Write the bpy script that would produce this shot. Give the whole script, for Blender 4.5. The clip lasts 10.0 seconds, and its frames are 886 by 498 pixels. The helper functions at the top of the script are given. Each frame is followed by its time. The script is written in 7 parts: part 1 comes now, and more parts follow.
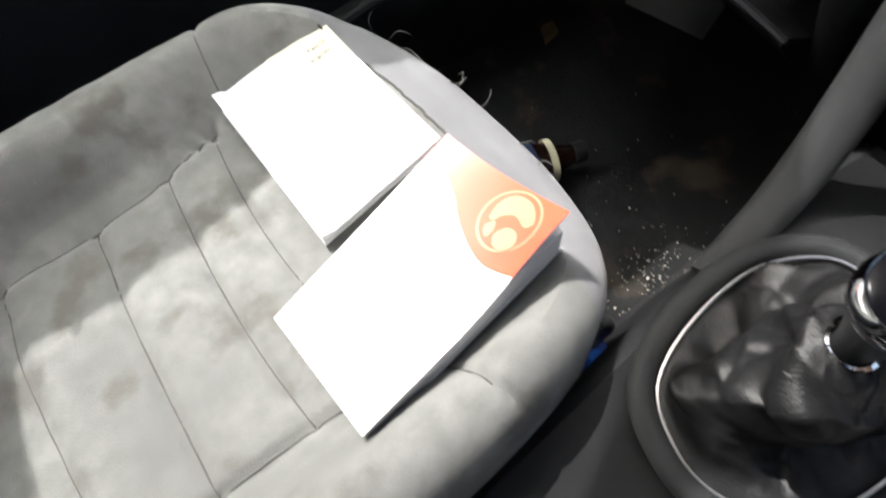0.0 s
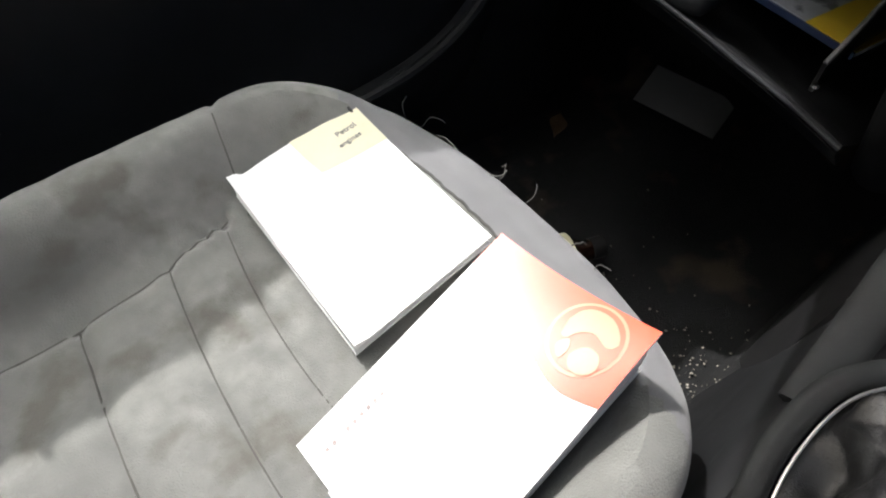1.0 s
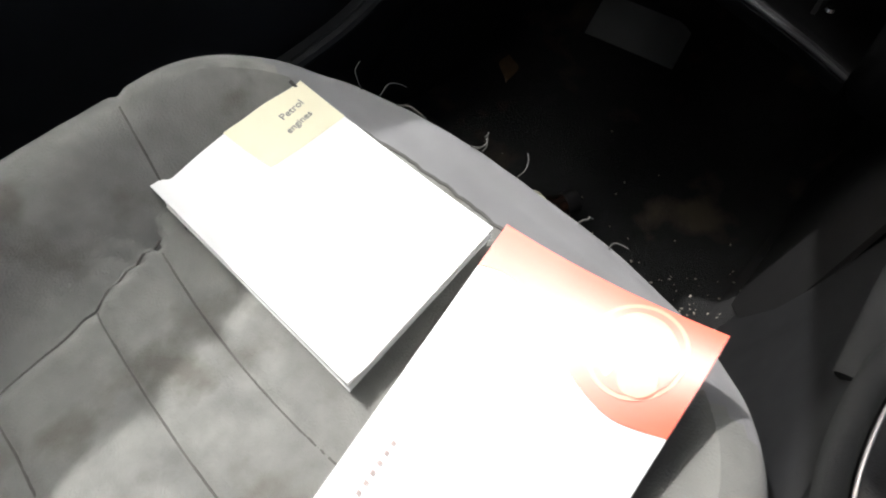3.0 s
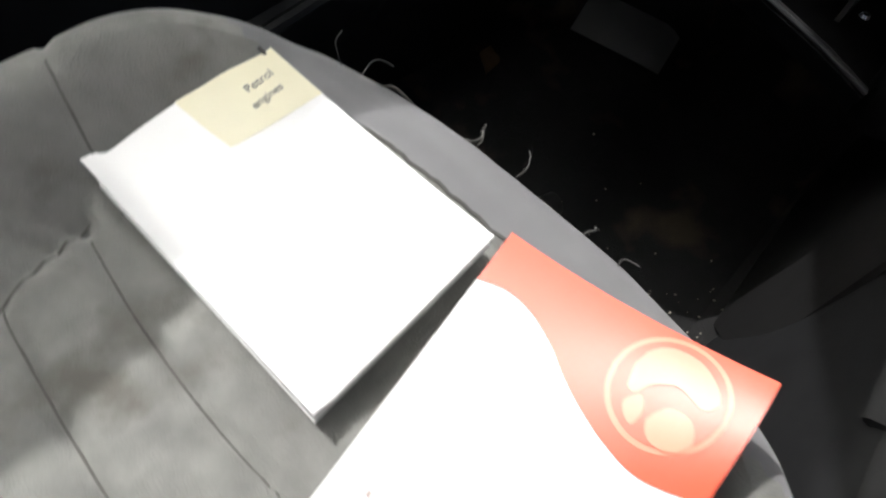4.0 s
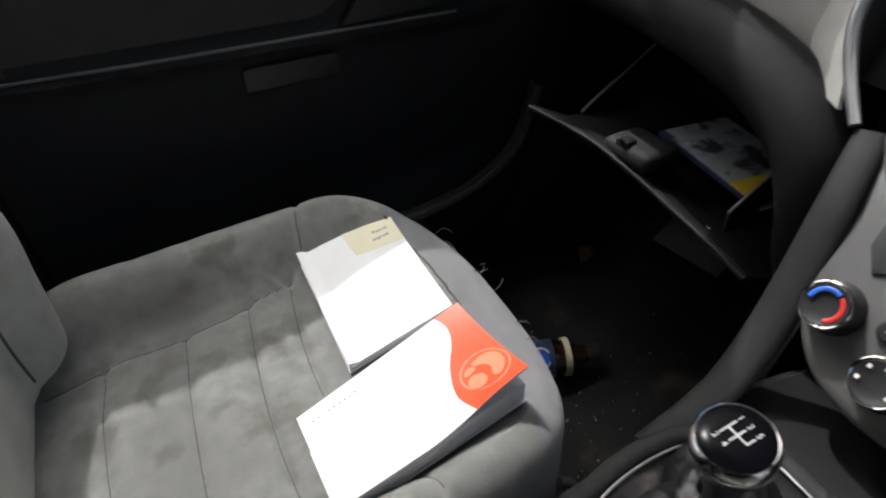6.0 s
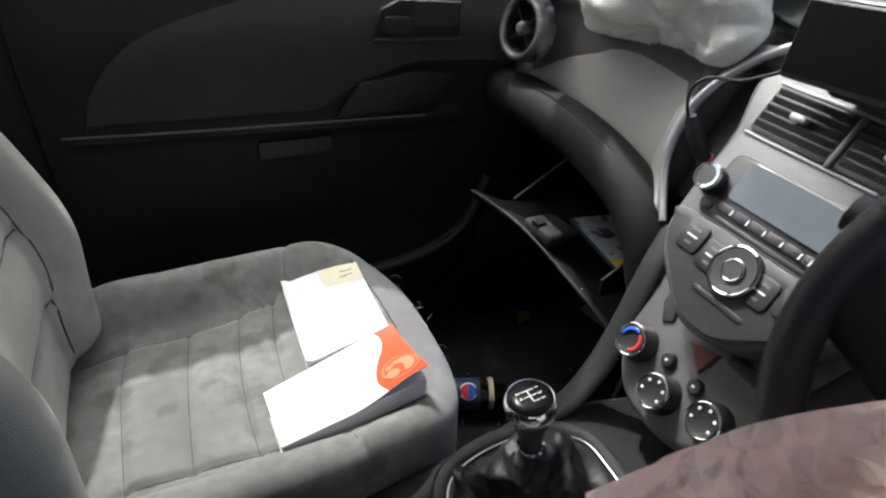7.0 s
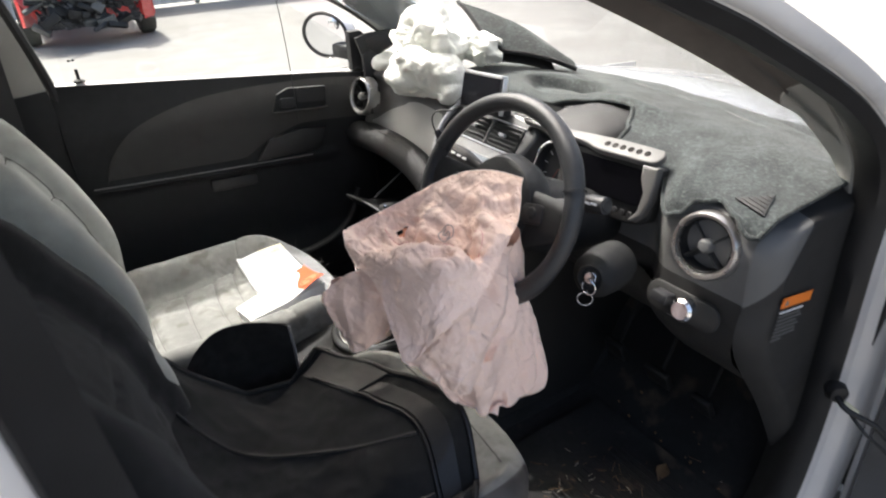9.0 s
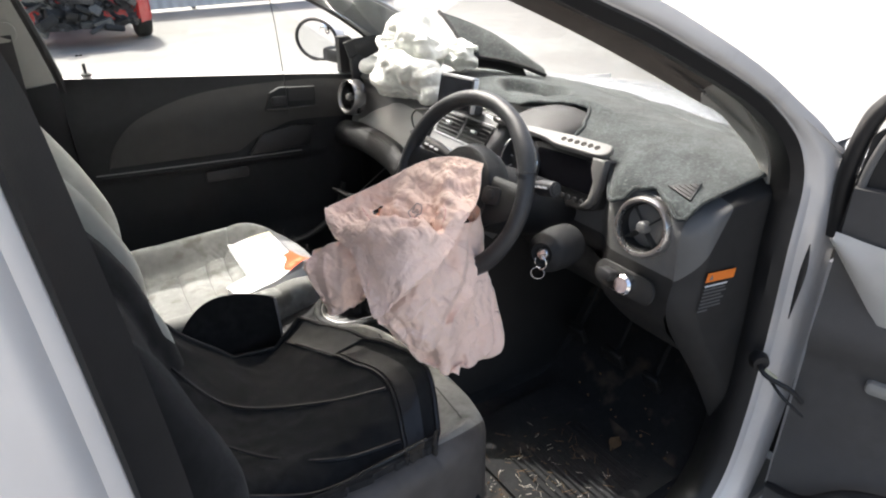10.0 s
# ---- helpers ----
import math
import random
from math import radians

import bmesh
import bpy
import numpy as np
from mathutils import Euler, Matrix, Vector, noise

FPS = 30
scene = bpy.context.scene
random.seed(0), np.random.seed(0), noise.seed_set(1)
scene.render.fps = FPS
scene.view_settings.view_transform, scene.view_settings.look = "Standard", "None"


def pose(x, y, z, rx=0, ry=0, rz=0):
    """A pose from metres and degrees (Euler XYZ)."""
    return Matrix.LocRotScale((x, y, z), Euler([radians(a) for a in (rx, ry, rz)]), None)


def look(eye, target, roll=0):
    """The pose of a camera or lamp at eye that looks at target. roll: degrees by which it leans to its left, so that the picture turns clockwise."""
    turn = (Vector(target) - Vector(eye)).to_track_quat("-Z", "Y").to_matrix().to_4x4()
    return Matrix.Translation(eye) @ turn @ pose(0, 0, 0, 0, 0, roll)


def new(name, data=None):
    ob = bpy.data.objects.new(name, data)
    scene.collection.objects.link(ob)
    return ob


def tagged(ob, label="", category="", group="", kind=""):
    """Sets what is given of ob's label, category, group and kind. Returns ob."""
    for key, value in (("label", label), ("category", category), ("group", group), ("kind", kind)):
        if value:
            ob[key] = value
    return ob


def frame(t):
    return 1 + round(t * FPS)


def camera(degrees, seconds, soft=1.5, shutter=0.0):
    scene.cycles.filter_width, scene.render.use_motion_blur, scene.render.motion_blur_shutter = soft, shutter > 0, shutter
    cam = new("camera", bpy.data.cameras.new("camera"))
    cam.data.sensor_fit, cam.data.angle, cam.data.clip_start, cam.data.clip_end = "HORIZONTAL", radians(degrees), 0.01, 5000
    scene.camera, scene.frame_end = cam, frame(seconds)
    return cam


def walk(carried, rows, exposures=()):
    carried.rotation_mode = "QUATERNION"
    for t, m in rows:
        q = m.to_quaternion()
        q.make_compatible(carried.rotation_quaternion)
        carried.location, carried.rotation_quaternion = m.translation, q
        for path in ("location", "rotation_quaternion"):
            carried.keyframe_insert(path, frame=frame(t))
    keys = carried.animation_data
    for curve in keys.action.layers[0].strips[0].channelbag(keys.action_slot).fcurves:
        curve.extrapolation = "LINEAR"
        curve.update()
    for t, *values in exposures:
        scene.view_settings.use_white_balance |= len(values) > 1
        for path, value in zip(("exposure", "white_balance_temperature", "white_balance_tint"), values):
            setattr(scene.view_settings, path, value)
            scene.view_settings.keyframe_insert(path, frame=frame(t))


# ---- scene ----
cam = camera(70.0, 10.0, soft=2.0, shutter=0.3)
PATH = [
    (0, (-0.016, 0.026, 1.068), (0.5, 0.876, -0.667), -7.9),
    (0.5, (-0.04, 0.063, 1.043), (0.626, 1.052, -0.564), -2.9),
    (1, (-0.039, 0.115, 1.026), (0.708, 1.047, -0.578), 0.2),
    (1.5, (-0.023, 0.123, 1.033), (0.685, 0.989, -0.625), -3.3),
    (2, (-0.029, 0.107, 1.023), (0.672, 0.989, -0.63), -1.6),
    (2.5, (-0.037, 0.125, 1.002), (0.778, 1.019, -0.591), 2.0),
    (2.7, (-0.03, 0.155, 0.996), (0.778, 0.963, -0.645), 2.1),
    (3.8, (0.009, 0.279, 0.928), (0.894, 0.822, -0.782), 8.3),
    (4, (0.0, 0.247, 0.927), (0.893, 0.8, -0.775), 13.2),
    (4.5, (-0.037, 0.189, 0.95), (0.599, 0.761, -0.857), 10.1),
    (5, (-0.05, 0.134, 1.003), (0.586, 0.908, -0.728), 4.2),
    (5.2, (-0.062, 0.087, 1.036), (0.587, 1.051, -0.591), -0.1),
    (6.3, (-0.024, -0.216, 1.199), (0.58, 1.214, -0.062), -4.0),
    (6.5, (-0.033, -0.27, 1.225), (0.587, 1.175, -0.011), -3.2),
    (7, (-0.055, -0.393, 1.283), (0.629, 1.126, 0.176), 1.6),
    (7.5, (-0.064, -0.539, 1.37), (0.675, 0.959, 0.271), -5.0),
    (8, (-0.101, -0.818, 1.437), (0.471, 0.867, 0.525), -2.8),
    (8.5, (-0.125, -1.017, 1.488), (0.554, 0.654, 0.623), -2.3),
    (9, (-0.283, -1.174, 1.488), (0.637, 0.329, 0.542), -3.0),
    (9.5, (-0.331, -1.288, 1.493), (0.607, 0.199, 0.541), -0.7),
    (10, (-0.333, -1.326, 1.495), (0.623, 0.174, 0.58), -1.3),
]
EXPOSURES = [(0.0, 1.24, 6500, 10), (0.5, 0.92, 6500, 10), (1.0, 0.75, 6500, 10), (2.5, 0.69, 6500, 10), (3.8, 0.39, 6500, 10), (4.5, 0.35, 6500, 10), (5.2, 0.25, 6500, 10), (6.3, 0.19, 6400, 10), (6.5, 0.19, 6400, 10), (7.0, 0.62, 6400, 10), (7.5, 0.98, 6450, 10), (8.0, 1.32, 6450, 10), (8.5, 1.37, 6600, 10), (9.0, 1.40, 6800, 10), (9.5, 1.46, 6800, 10), (10.0, 1.54, 6800, 10)]
walk(cam, [(t, look(eye, target, roll)) for t, eye, target, roll in PATH], EXPOSURES)

# ---- light ----
world = bpy.data.worlds.new("world")
scene.world = world
world.use_nodes = True
SUN_DIR = Vector((-0.05, 0.68, 1.0)).normalized()
sky = world.node_tree.nodes.new("ShaderNodeTexSky")
sky.sky_type = "NISHITA"
sky.sun_disc = False
sky.dust_density, sky.ozone_density = 6.0, 0.5
sky.sun_elevation = math.asin(SUN_DIR.z)
sky.sun_rotation = math.atan2(SUN_DIR.x, SUN_DIR.y)
world.node_tree.links.new(sky.outputs[0], world.node_tree.nodes["Background"].inputs[0])
world.node_tree.nodes["Background"].inputs[1].default_value = 0.15
sun = new("sun", bpy.data.lights.new("sun", "SUN"))
sun.data.energy, sun.data.angle, sun.data.color = 2.95, radians(0.8), (1.0, 0.985, 0.965)
sun.matrix_world = look((0, 0, 0), -SUN_DIR) @ pose(0, 0, 0)
sun.location = (0, 0, 6)


# ---- materials ----
def mat(name, col, rough=0.6, metal=0.0, var=0.12, scale=30, bump=0.1, bscale=400, stain=None, sheen=0.0, coat=0.0, trans=0.0, spec=0.5, rand=0.0):
    m = bpy.data.materials.new(name)
    m.use_nodes = True
    nt = m.node_tree
    b = nt.nodes["Principled BSDF"]
    b.inputs["Roughness"].default_value = rough
    b.inputs["Metallic"].default_value = metal
    b.inputs["Sheen Weight"].default_value = sheen
    b.inputs["Coat Weight"].default_value = coat
    b.inputs["Transmission Weight"].default_value = trans
    b.inputs["Specular IOR Level"].default_value = spec
    tc = nt.nodes.new("ShaderNodeTexCoord")

    def noise_tex(sc, detail=4):
        n = nt.nodes.new("ShaderNodeTexNoise")
        n.inputs["Scale"].default_value, n.inputs["Detail"].default_value = sc, detail
        nt.links.new(tc.outputs["Object"], n.inputs["Vector"])
        return n.outputs["Fac"]

    def blend(fac, a, c):
        x = nt.nodes.new("ShaderNodeMix")
        x.data_type = "RGBA"
        nt.links.new(fac, x.inputs[0])
        for k, v in ((6, a), (7, c)):
            if isinstance(v, tuple):
                x.inputs[k].default_value = (*v, 1)
            else:
                nt.links.new(v, x.inputs[k])
        return x.outputs[2]

    def ramp(fac, lo, hi):
        r = nt.nodes.new("ShaderNodeMapRange")
        r.inputs[1].default_value, r.inputs[2].default_value = lo, hi
        nt.links.new(fac, r.inputs[0])
        return r.outputs[0]
    base = blend(ramp(noise_tex(scale), 0.3, 0.7), tuple(c * (1 - var) for c in col), tuple(min(1, c * (1 + var)) for c in col))
    base = blend(ramp(noise_tex(scale / 7, 2), 0.35, 0.7), base, tuple(c * (1 - var * 1.2) for c in col))
    if stain:
        base = blend(ramp(noise_tex(stain[1], 6), stain[2], stain[2] + 0.12), base, stain[0])
    if rand:
        oi = nt.nodes.new("ShaderNodeObjectInfo")
        base = blend(ramp(oi.outputs["Random"], 0, 1), base, tuple(c * (1 - rand) for c in col))
    nt.links.new(base, b.inputs["Base Color"])
    rr = nt.nodes.new("ShaderNodeMapRange")
    rr.inputs[3].default_value, rr.inputs[4].default_value = max(0.02, rough - 0.08), min(1, rough + 0.08)
    nt.links.new(noise_tex(scale * 0.6), rr.inputs[0])
    if not trans:
        nt.links.new(rr.outputs[0], b.inputs["Roughness"])
    if bump:
        bp = nt.nodes.new("ShaderNodeBump")
        bp.inputs["Strength"].default_value, bp.inputs["Distance"].default_value = bump, 0.002
        nt.links.new(noise_tex(bscale, 3), bp.inputs["Height"])
        nt.links.new(bp.outputs[0], b.inputs["Normal"])
    return m


M_SUEDE = mat("seat_suede", (0.203, 0.205, 0.192), 0.95, var=0.22, scale=46, bump=0.45, bscale=700, stain=((0.122, 0.118, 0.104), 17, 0.54), sheen=0.15)
# copy of the seat suede for the backrest, paler: windscreen light is in its colour
M_BACKSUEDE = mat("lit_suede", (0.34, 0.35, 0.318), 0.95, var=0.16, scale=22, bump=0.4, bscale=700, stain=((0.26, 0.26, 0.23), 7, 0.58), sheen=0.2)
M_BAND = mat("seat_band", (0.175, 0.175, 0.182), 0.9, var=0.06, bump=0.25, bscale=1500, sheen=0.2)
M_BLACKCLOTH = mat("black_cloth", (0.017, 0.017, 0.0175), 0.95, var=0.3, scale=60, bump=0.4, bscale=1200, sheen=0.08, spec=0.2)
M_SEAM = mat("seam_thread", (0.08, 0.08, 0.075), 0.9)
M_STITCH = mat("seat_stitch", (0.095, 0.093, 0.085), 0.95)
M_PLASTIC = mat("dark_plastic", (0.019, 0.020, 0.021), 0.62, spec=0.35, var=0.15, scale=50, bump=0.35, bscale=1400)
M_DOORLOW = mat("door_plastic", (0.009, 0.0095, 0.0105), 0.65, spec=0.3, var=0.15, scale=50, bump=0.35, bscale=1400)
M_BLACK = mat("black_rubber", (0.008, 0.008, 0.0085), 0.55, var=0.2, bump=0.1)
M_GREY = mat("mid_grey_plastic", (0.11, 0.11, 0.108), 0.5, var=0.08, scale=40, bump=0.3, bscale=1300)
M_PANEL = mat("soft_grey_panel", (0.40, 0.40, 0.38), 0.55, var=0.06, scale=20, bump=0.3, bscale=1300)
M_INSERT = mat("door_insert", (0.046, 0.045, 0.043), 0.95, spec=0.2, var=0.08, scale=30, bump=0.35, bscale=1500)
M_STACK = mat("stack_grey", (0.135, 0.135, 0.135), 0.38, metal=0.35, var=0.05, scale=30, bump=0.08, bscale=1500)
M_STACKDARK = mat("stack_dark", (0.045, 0.047, 0.05), 0.42, metal=0.2, var=0.06, bump=0.1, bscale=1500)
M_SILVER = mat("satin_silver", (0.55, 0.55, 0.56), 0.32, metal=0.85, var=0.04, bump=0.03)
M_CHROME = mat("chrome", (0.85, 0.85, 0.86), 0.08, metal=1.0, var=0.02, bump=0)
M_PAINT = mat("silver_paint", (0.66, 0.65, 0.64), 0.38, metal=0.25, var=0.03, scale=15, bump=0.02, coat=0.4, stain=((0.42, 0.41, 0.40), 5, 0.6))
M_WHITEPAINT = mat("bonnet_paint", (0.62, 0.62, 0.63), 0.25, metal=0.3, var=0.02, bump=0, coat=0.5)
M_MAT = mat("dash_mat_carpet", (0.044, 0.050, 0.050), 1.0, var=0.40, scale=150, bump=1.0, bscale=330, sheen=0.1, spec=0.1, stain=((0.072, 0.079, 0.078), 170, 0.57))
M_CARPET = mat("car_carpet", (0.009, 0.009, 0.0095), 1.0, var=0.4, scale=80, bump=0.9, bscale=500, stain=((0.06, 0.045, 0.03), 9, 0.60))
M_LEATHER = mat("wheel_leather", (0.025, 0.026, 0.028), 0.36, var=0.12, scale=60, bump=0.35, bscale=900)
M_BOOT = mat("boot_leatherette", (0.009, 0.009, 0.0095), 0.40, spec=0.35, var=0.1, bump=0.3, bscale=700)
M_PINK = mat("pink_airbag_nylon", (0.98, 0.735, 0.625), 0.8, var=0.04, scale=14, bump=0.25, bscale=1600, stain=((0.96, 0.69, 0.58), 6, 0.60), spec=0.2, sheen=0.15)
# pink nylon as it looks in shadow inside the bag, painted orange-brown
M_PINKIN = mat("airbag_inside_shade", (0.62, 0.26, 0.16), 0.9)
M_WHITEBAG = mat("white_airbag_nylon", (0.78, 0.79, 0.75), 0.7, var=0.04, scale=16, bump=0.3, bscale=1600, stain=((0.66, 0.67, 0.62), 7, 0.62))
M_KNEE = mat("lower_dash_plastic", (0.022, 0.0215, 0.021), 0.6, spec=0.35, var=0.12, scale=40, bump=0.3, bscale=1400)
M_SATIN = mat("dulled_satin", (0.088, 0.085, 0.082), 0.6, metal=0.0, var=0.08, scale=20, bump=0.06, bscale=900)
M_RING = mat("vent_ring", (0.42, 0.41, 0.40), 0.28, metal=0.9, var=0.05, bump=0.02)
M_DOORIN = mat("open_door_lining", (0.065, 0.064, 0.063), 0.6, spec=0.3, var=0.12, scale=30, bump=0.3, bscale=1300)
M_BOLSTER = mat("worn_leatherette", (0.085, 0.077, 0.071), 0.5, spec=0.25, var=0.25, scale=20, bump=0.3, bscale=700)
M_PAPER = mat("cover_paper", (0.82, 0.82, 0.82), 0.35, var=0.02, bump=0.03)
M_PAGES = mat("page_edges", (0.84, 0.835, 0.83), 0.8, var=0.1, scale=8, bump=0.6, bscale=900)
M_CREAM = mat("cream_print", (0.72, 0.68, 0.50), 0.4, var=0.03, bump=0.02)
M_ORANGE = mat("orange_print", (0.84, 0.085, 0.028), 0.35, var=0.03, bump=0.02)
M_SALMON = mat("salmon_print", (0.88, 0.25, 0.14), 0.35, var=0.03, bump=0.02)
M_INK = mat("grey_ink", (0.20, 0.20, 0.20), 0.6, bump=0)
M_INKSOFT = mat("stamp_ink", (0.36, 0.30, 0.29), 0.8, bump=0)
M_REDINK = mat("red_stitch", (0.70, 0.22, 0.23), 0.8, bump=0)
M_YELLOW = mat("yellow_print", (0.75, 0.52, 0.04), 0.4, var=0.1, bump=0)
M_PHOTO = mat("photo_print", (0.55, 0.58, 0.62), 0.3, var=0.3, scale=25, bump=0, stain=((0.05, 0.05, 0.06), 30, 0.5))
M_NAVY = mat("navy_print", (0.03, 0.05, 0.11), 0.35, bump=0)
M_SCREEN = mat("dark_screen", (0.003, 0.003, 0.004), 0.2, var=0.05, bump=0, spec=0.06)
M_LCD = mat("lcd_glass", (0.10, 0.115, 0.13), 0.06, var=0.05, bump=0)
M_BTN = mat("button_plastic", (0.020, 0.020, 0.022), 0.4, bump=0.1)
M_MARK = mat("white_marking", (0.75, 0.75, 0.75), 0.5, bump=0)
M_RED = mat("red_plastic", (0.55, 0.035, 0.03), 0.4, bump=0)
M_DARKRED = mat("dark_red_plastic", (0.16, 0.04, 0.035), 0.45, bump=0)
M_BLUE = mat("blue_plastic", (0.02, 0.12, 0.55), 0.4, bump=0)
M_COLA = mat("cola_liquid", (0.02, 0.009, 0.006), 0.08, bump=0, coat=0.5)
M_CAPIVORY = mat("ivory_plastic", (0.55, 0.52, 0.36), 0.5, bump=0)
M_LABEL = mat("label_orange", (0.85, 0.22, 0.03), 0.5, bump=0)
M_LEAF = mat("dry_leaf", (0.15, 0.09, 0.04), 0.9, var=0.4, scale=60)
M_GLASSBIT = mat("glass_crumb", (0.42, 0.39, 0.33), 0.25, var=0.3, scale=50, bump=0)
M_CARD = mat("grey_card", (0.16, 0.16, 0.16), 0.6)
M_TRIM = mat("pillar_trim", (0.25, 0.247, 0.23), 0.75, var=0.05, scale=30, bump=0.3, bscale=1300)
# pillar trim again, with shade mixed into a darker, browner colour
M_TRIMSHADE = mat("trim_in_shade", (0.085, 0.074, 0.066), 0.85, var=0.12, scale=40, bump=0.3, bscale=1200)
M_HEAD = mat("headliner_felt", (0.45, 0.44, 0.42), 1.0, bump=0.4, bscale=900)
M_BELT = mat("belt_webbing", (0.03, 0.03, 0.032), 0.8, bump=0.4, bscale=1000)
M_MIRROR = mat("mirror_glass", (0.85, 0.86, 0.87), 0.03, metal=1.0, var=0.01, bump=0)
M_GROUND = mat("yard_concrete", (0.25, 0.247, 0.238), 0.9, var=0.12, scale=3, bump=0.5, bscale=40, stain=((0.19, 0.185, 0.175), 0.35, 0.55))
M_FENCE = mat("fence_steel", (0.80, 0.80, 0.79), 0.5, metal=0.2, var=0.06, scale=3, bump=0.05)
M_REDCAR = mat("red_car_paint", (0.50, 0.03, 0.03), 0.25, var=0.08, scale=4, bump=0, coat=0.6)
M_WRECK = mat("wreck_metal", (0.055, 0.055, 0.058), 0.5, var=0.7, scale=7, bump=0.6, bscale=20, stain=((0.20, 0.20, 0.205), 9, 0.60))
M_TYRE = mat("tyre_rubber", (0.02, 0.02, 0.02), 0.8)


def add_creases(m, scales, strength):
    """Flat tilted facets with crisp folds between them, as in stiff crumpled nylon."""
    nt = m.node_tree
    b = nt.nodes["Principled BSDF"]
    tc = nt.nodes.new("ShaderNodeTexCoord")
    wn = nt.nodes.new("ShaderNodeTexNoise")
    wn.inputs["Scale"].default_value = 9
    nt.links.new(tc.outputs["Object"], wn.inputs["Vector"])
    warp = nt.nodes.new("ShaderNodeVectorMath")
    warp.operation = "MULTIPLY_ADD"
    warp.inputs[1].default_value = (0.05, 0.05, 0.05)
    nt.links.new(wn.outputs["Color"], warp.inputs[0])
    nt.links.new(tc.outputs["Object"], warp.inputs[2])
    for sc in scales:
        cell = nt.nodes.new("ShaderNodeTexVoronoi")
        rim = nt.nodes.new("ShaderNodeTexVoronoi")
        rim.feature = "DISTANCE_TO_EDGE"
        for v in (cell, rim):
            v.inputs["Scale"].default_value = sc
            nt.links.new(warp.outputs[0], v.inputs["Vector"])
        tilt = nt.nodes.new("ShaderNodeVectorMath")
        tilt.operation = "SUBTRACT"
        nt.links.new(cell.outputs["Color"], tilt.inputs[0])
        tilt.inputs[1].default_value = (0.5, 0.5, 0.5)
        off = nt.nodes.new("ShaderNodeVectorMath")
        off.operation = "SUBTRACT"
        nt.links.new(warp.outputs[0], off.inputs[0])
        nt.links.new(cell.outputs["Position"], off.inputs[1])
        dot = nt.nodes.new("ShaderNodeVectorMath")
        dot.operation = "DOT_PRODUCT"
        nt.links.new(tilt.outputs[0], dot.inputs[0])
        nt.links.new(off.outputs[0], dot.inputs[1])
        ease = nt.nodes.new("ShaderNodeMapRange")
        ease.inputs[1].default_value, ease.inputs[2].default_value = 0.0, 0.12
        nt.links.new(rim.outputs["Distance"], ease.inputs[0])
        h = nt.nodes.new("ShaderNodeMath")
        h.operation = "MULTIPLY"
        nt.links.new(dot.outputs["Value"], h.inputs[0])
        nt.links.new(ease.outputs[0], h.inputs[1])
        bp = nt.nodes.new("ShaderNodeBump")
        bp.inputs["Strength"].default_value, bp.inputs["Distance"].default_value = strength, 1.0
        nt.links.new(h.outputs[0], bp.inputs["Height"])
        old = b.inputs["Normal"].links[0].from_socket
        nt.links.new(old, bp.inputs["Normal"])
        nt.links.new(bp.outputs[0], b.inputs["Normal"])


add_creases(M_PINK, (13, 28, 60), 0.30)
add_creases(M_WHITEBAG, (16, 34, 70), 0.16)


def see_through(m, amount):
    """Lets thin cloth pass some of the light that falls on its far side."""
    nt = m.node_tree
    b = nt.nodes["Principled BSDF"]
    tl = nt.nodes.new("ShaderNodeBsdfTranslucent")
    nt.links.new(b.inputs["Base Color"].links[0].from_socket, tl.inputs["Color"])
    mx = nt.nodes.new("ShaderNodeMixShader")
    mx.inputs[0].default_value = amount
    nt.links.new(b.outputs[0], mx.inputs[1])
    nt.links.new(tl.outputs[0], mx.inputs[2])
    nt.links.new(mx.outputs[0], nt.nodes["Material Output"].inputs["Surface"])


see_through(M_PINK, 0.08)
see_through(M_WHITEBAG, 0.15)


def glass_mat(name, tint):
    m = bpy.data.materials.new(name)
    m.use_nodes = True
    b = m.node_tree.nodes["Principled BSDF"]
    b.inputs["Base Color"].default_value = (*tint, 1)
    b.inputs["Roughness"].default_value = 0.0
    b.inputs["Transmission Weight"].default_value = 1.0
    b.inputs["IOR"].default_value = 1.45
    return m


M_GLASS = glass_mat("window_glass", (0.97, 0.985, 0.98))
M_SIDEGLASS = glass_mat("tinted_side_glass", (0.87, 0.90, 0.885))


# ---- mesh helpers ----
def cr(pts, n, closed=False):
    """Points of a smooth curve through pts."""
    P = [Vector(p) for p in pts]
    L = len(P)
    segs = L if closed else L - 1
    out = []
    for k in range(n):
        t = k * segs / (n if closed else n - 1)
        i = min(int(t), segs - 1)
        f = t - i
        g = (lambda j: P[j % L]) if closed else (lambda j: P[max(0, min(L - 1, j))])
        a, b, c, d = g(i - 1), g(i), g(i + 1), g(i + 2)
        out.append(0.5 * (2 * b + (c - a) * f + (2 * a - 5 * b + 4 * c - d) * f * f + (3 * b - a - 3 * c + d) * f ** 3))
    return out


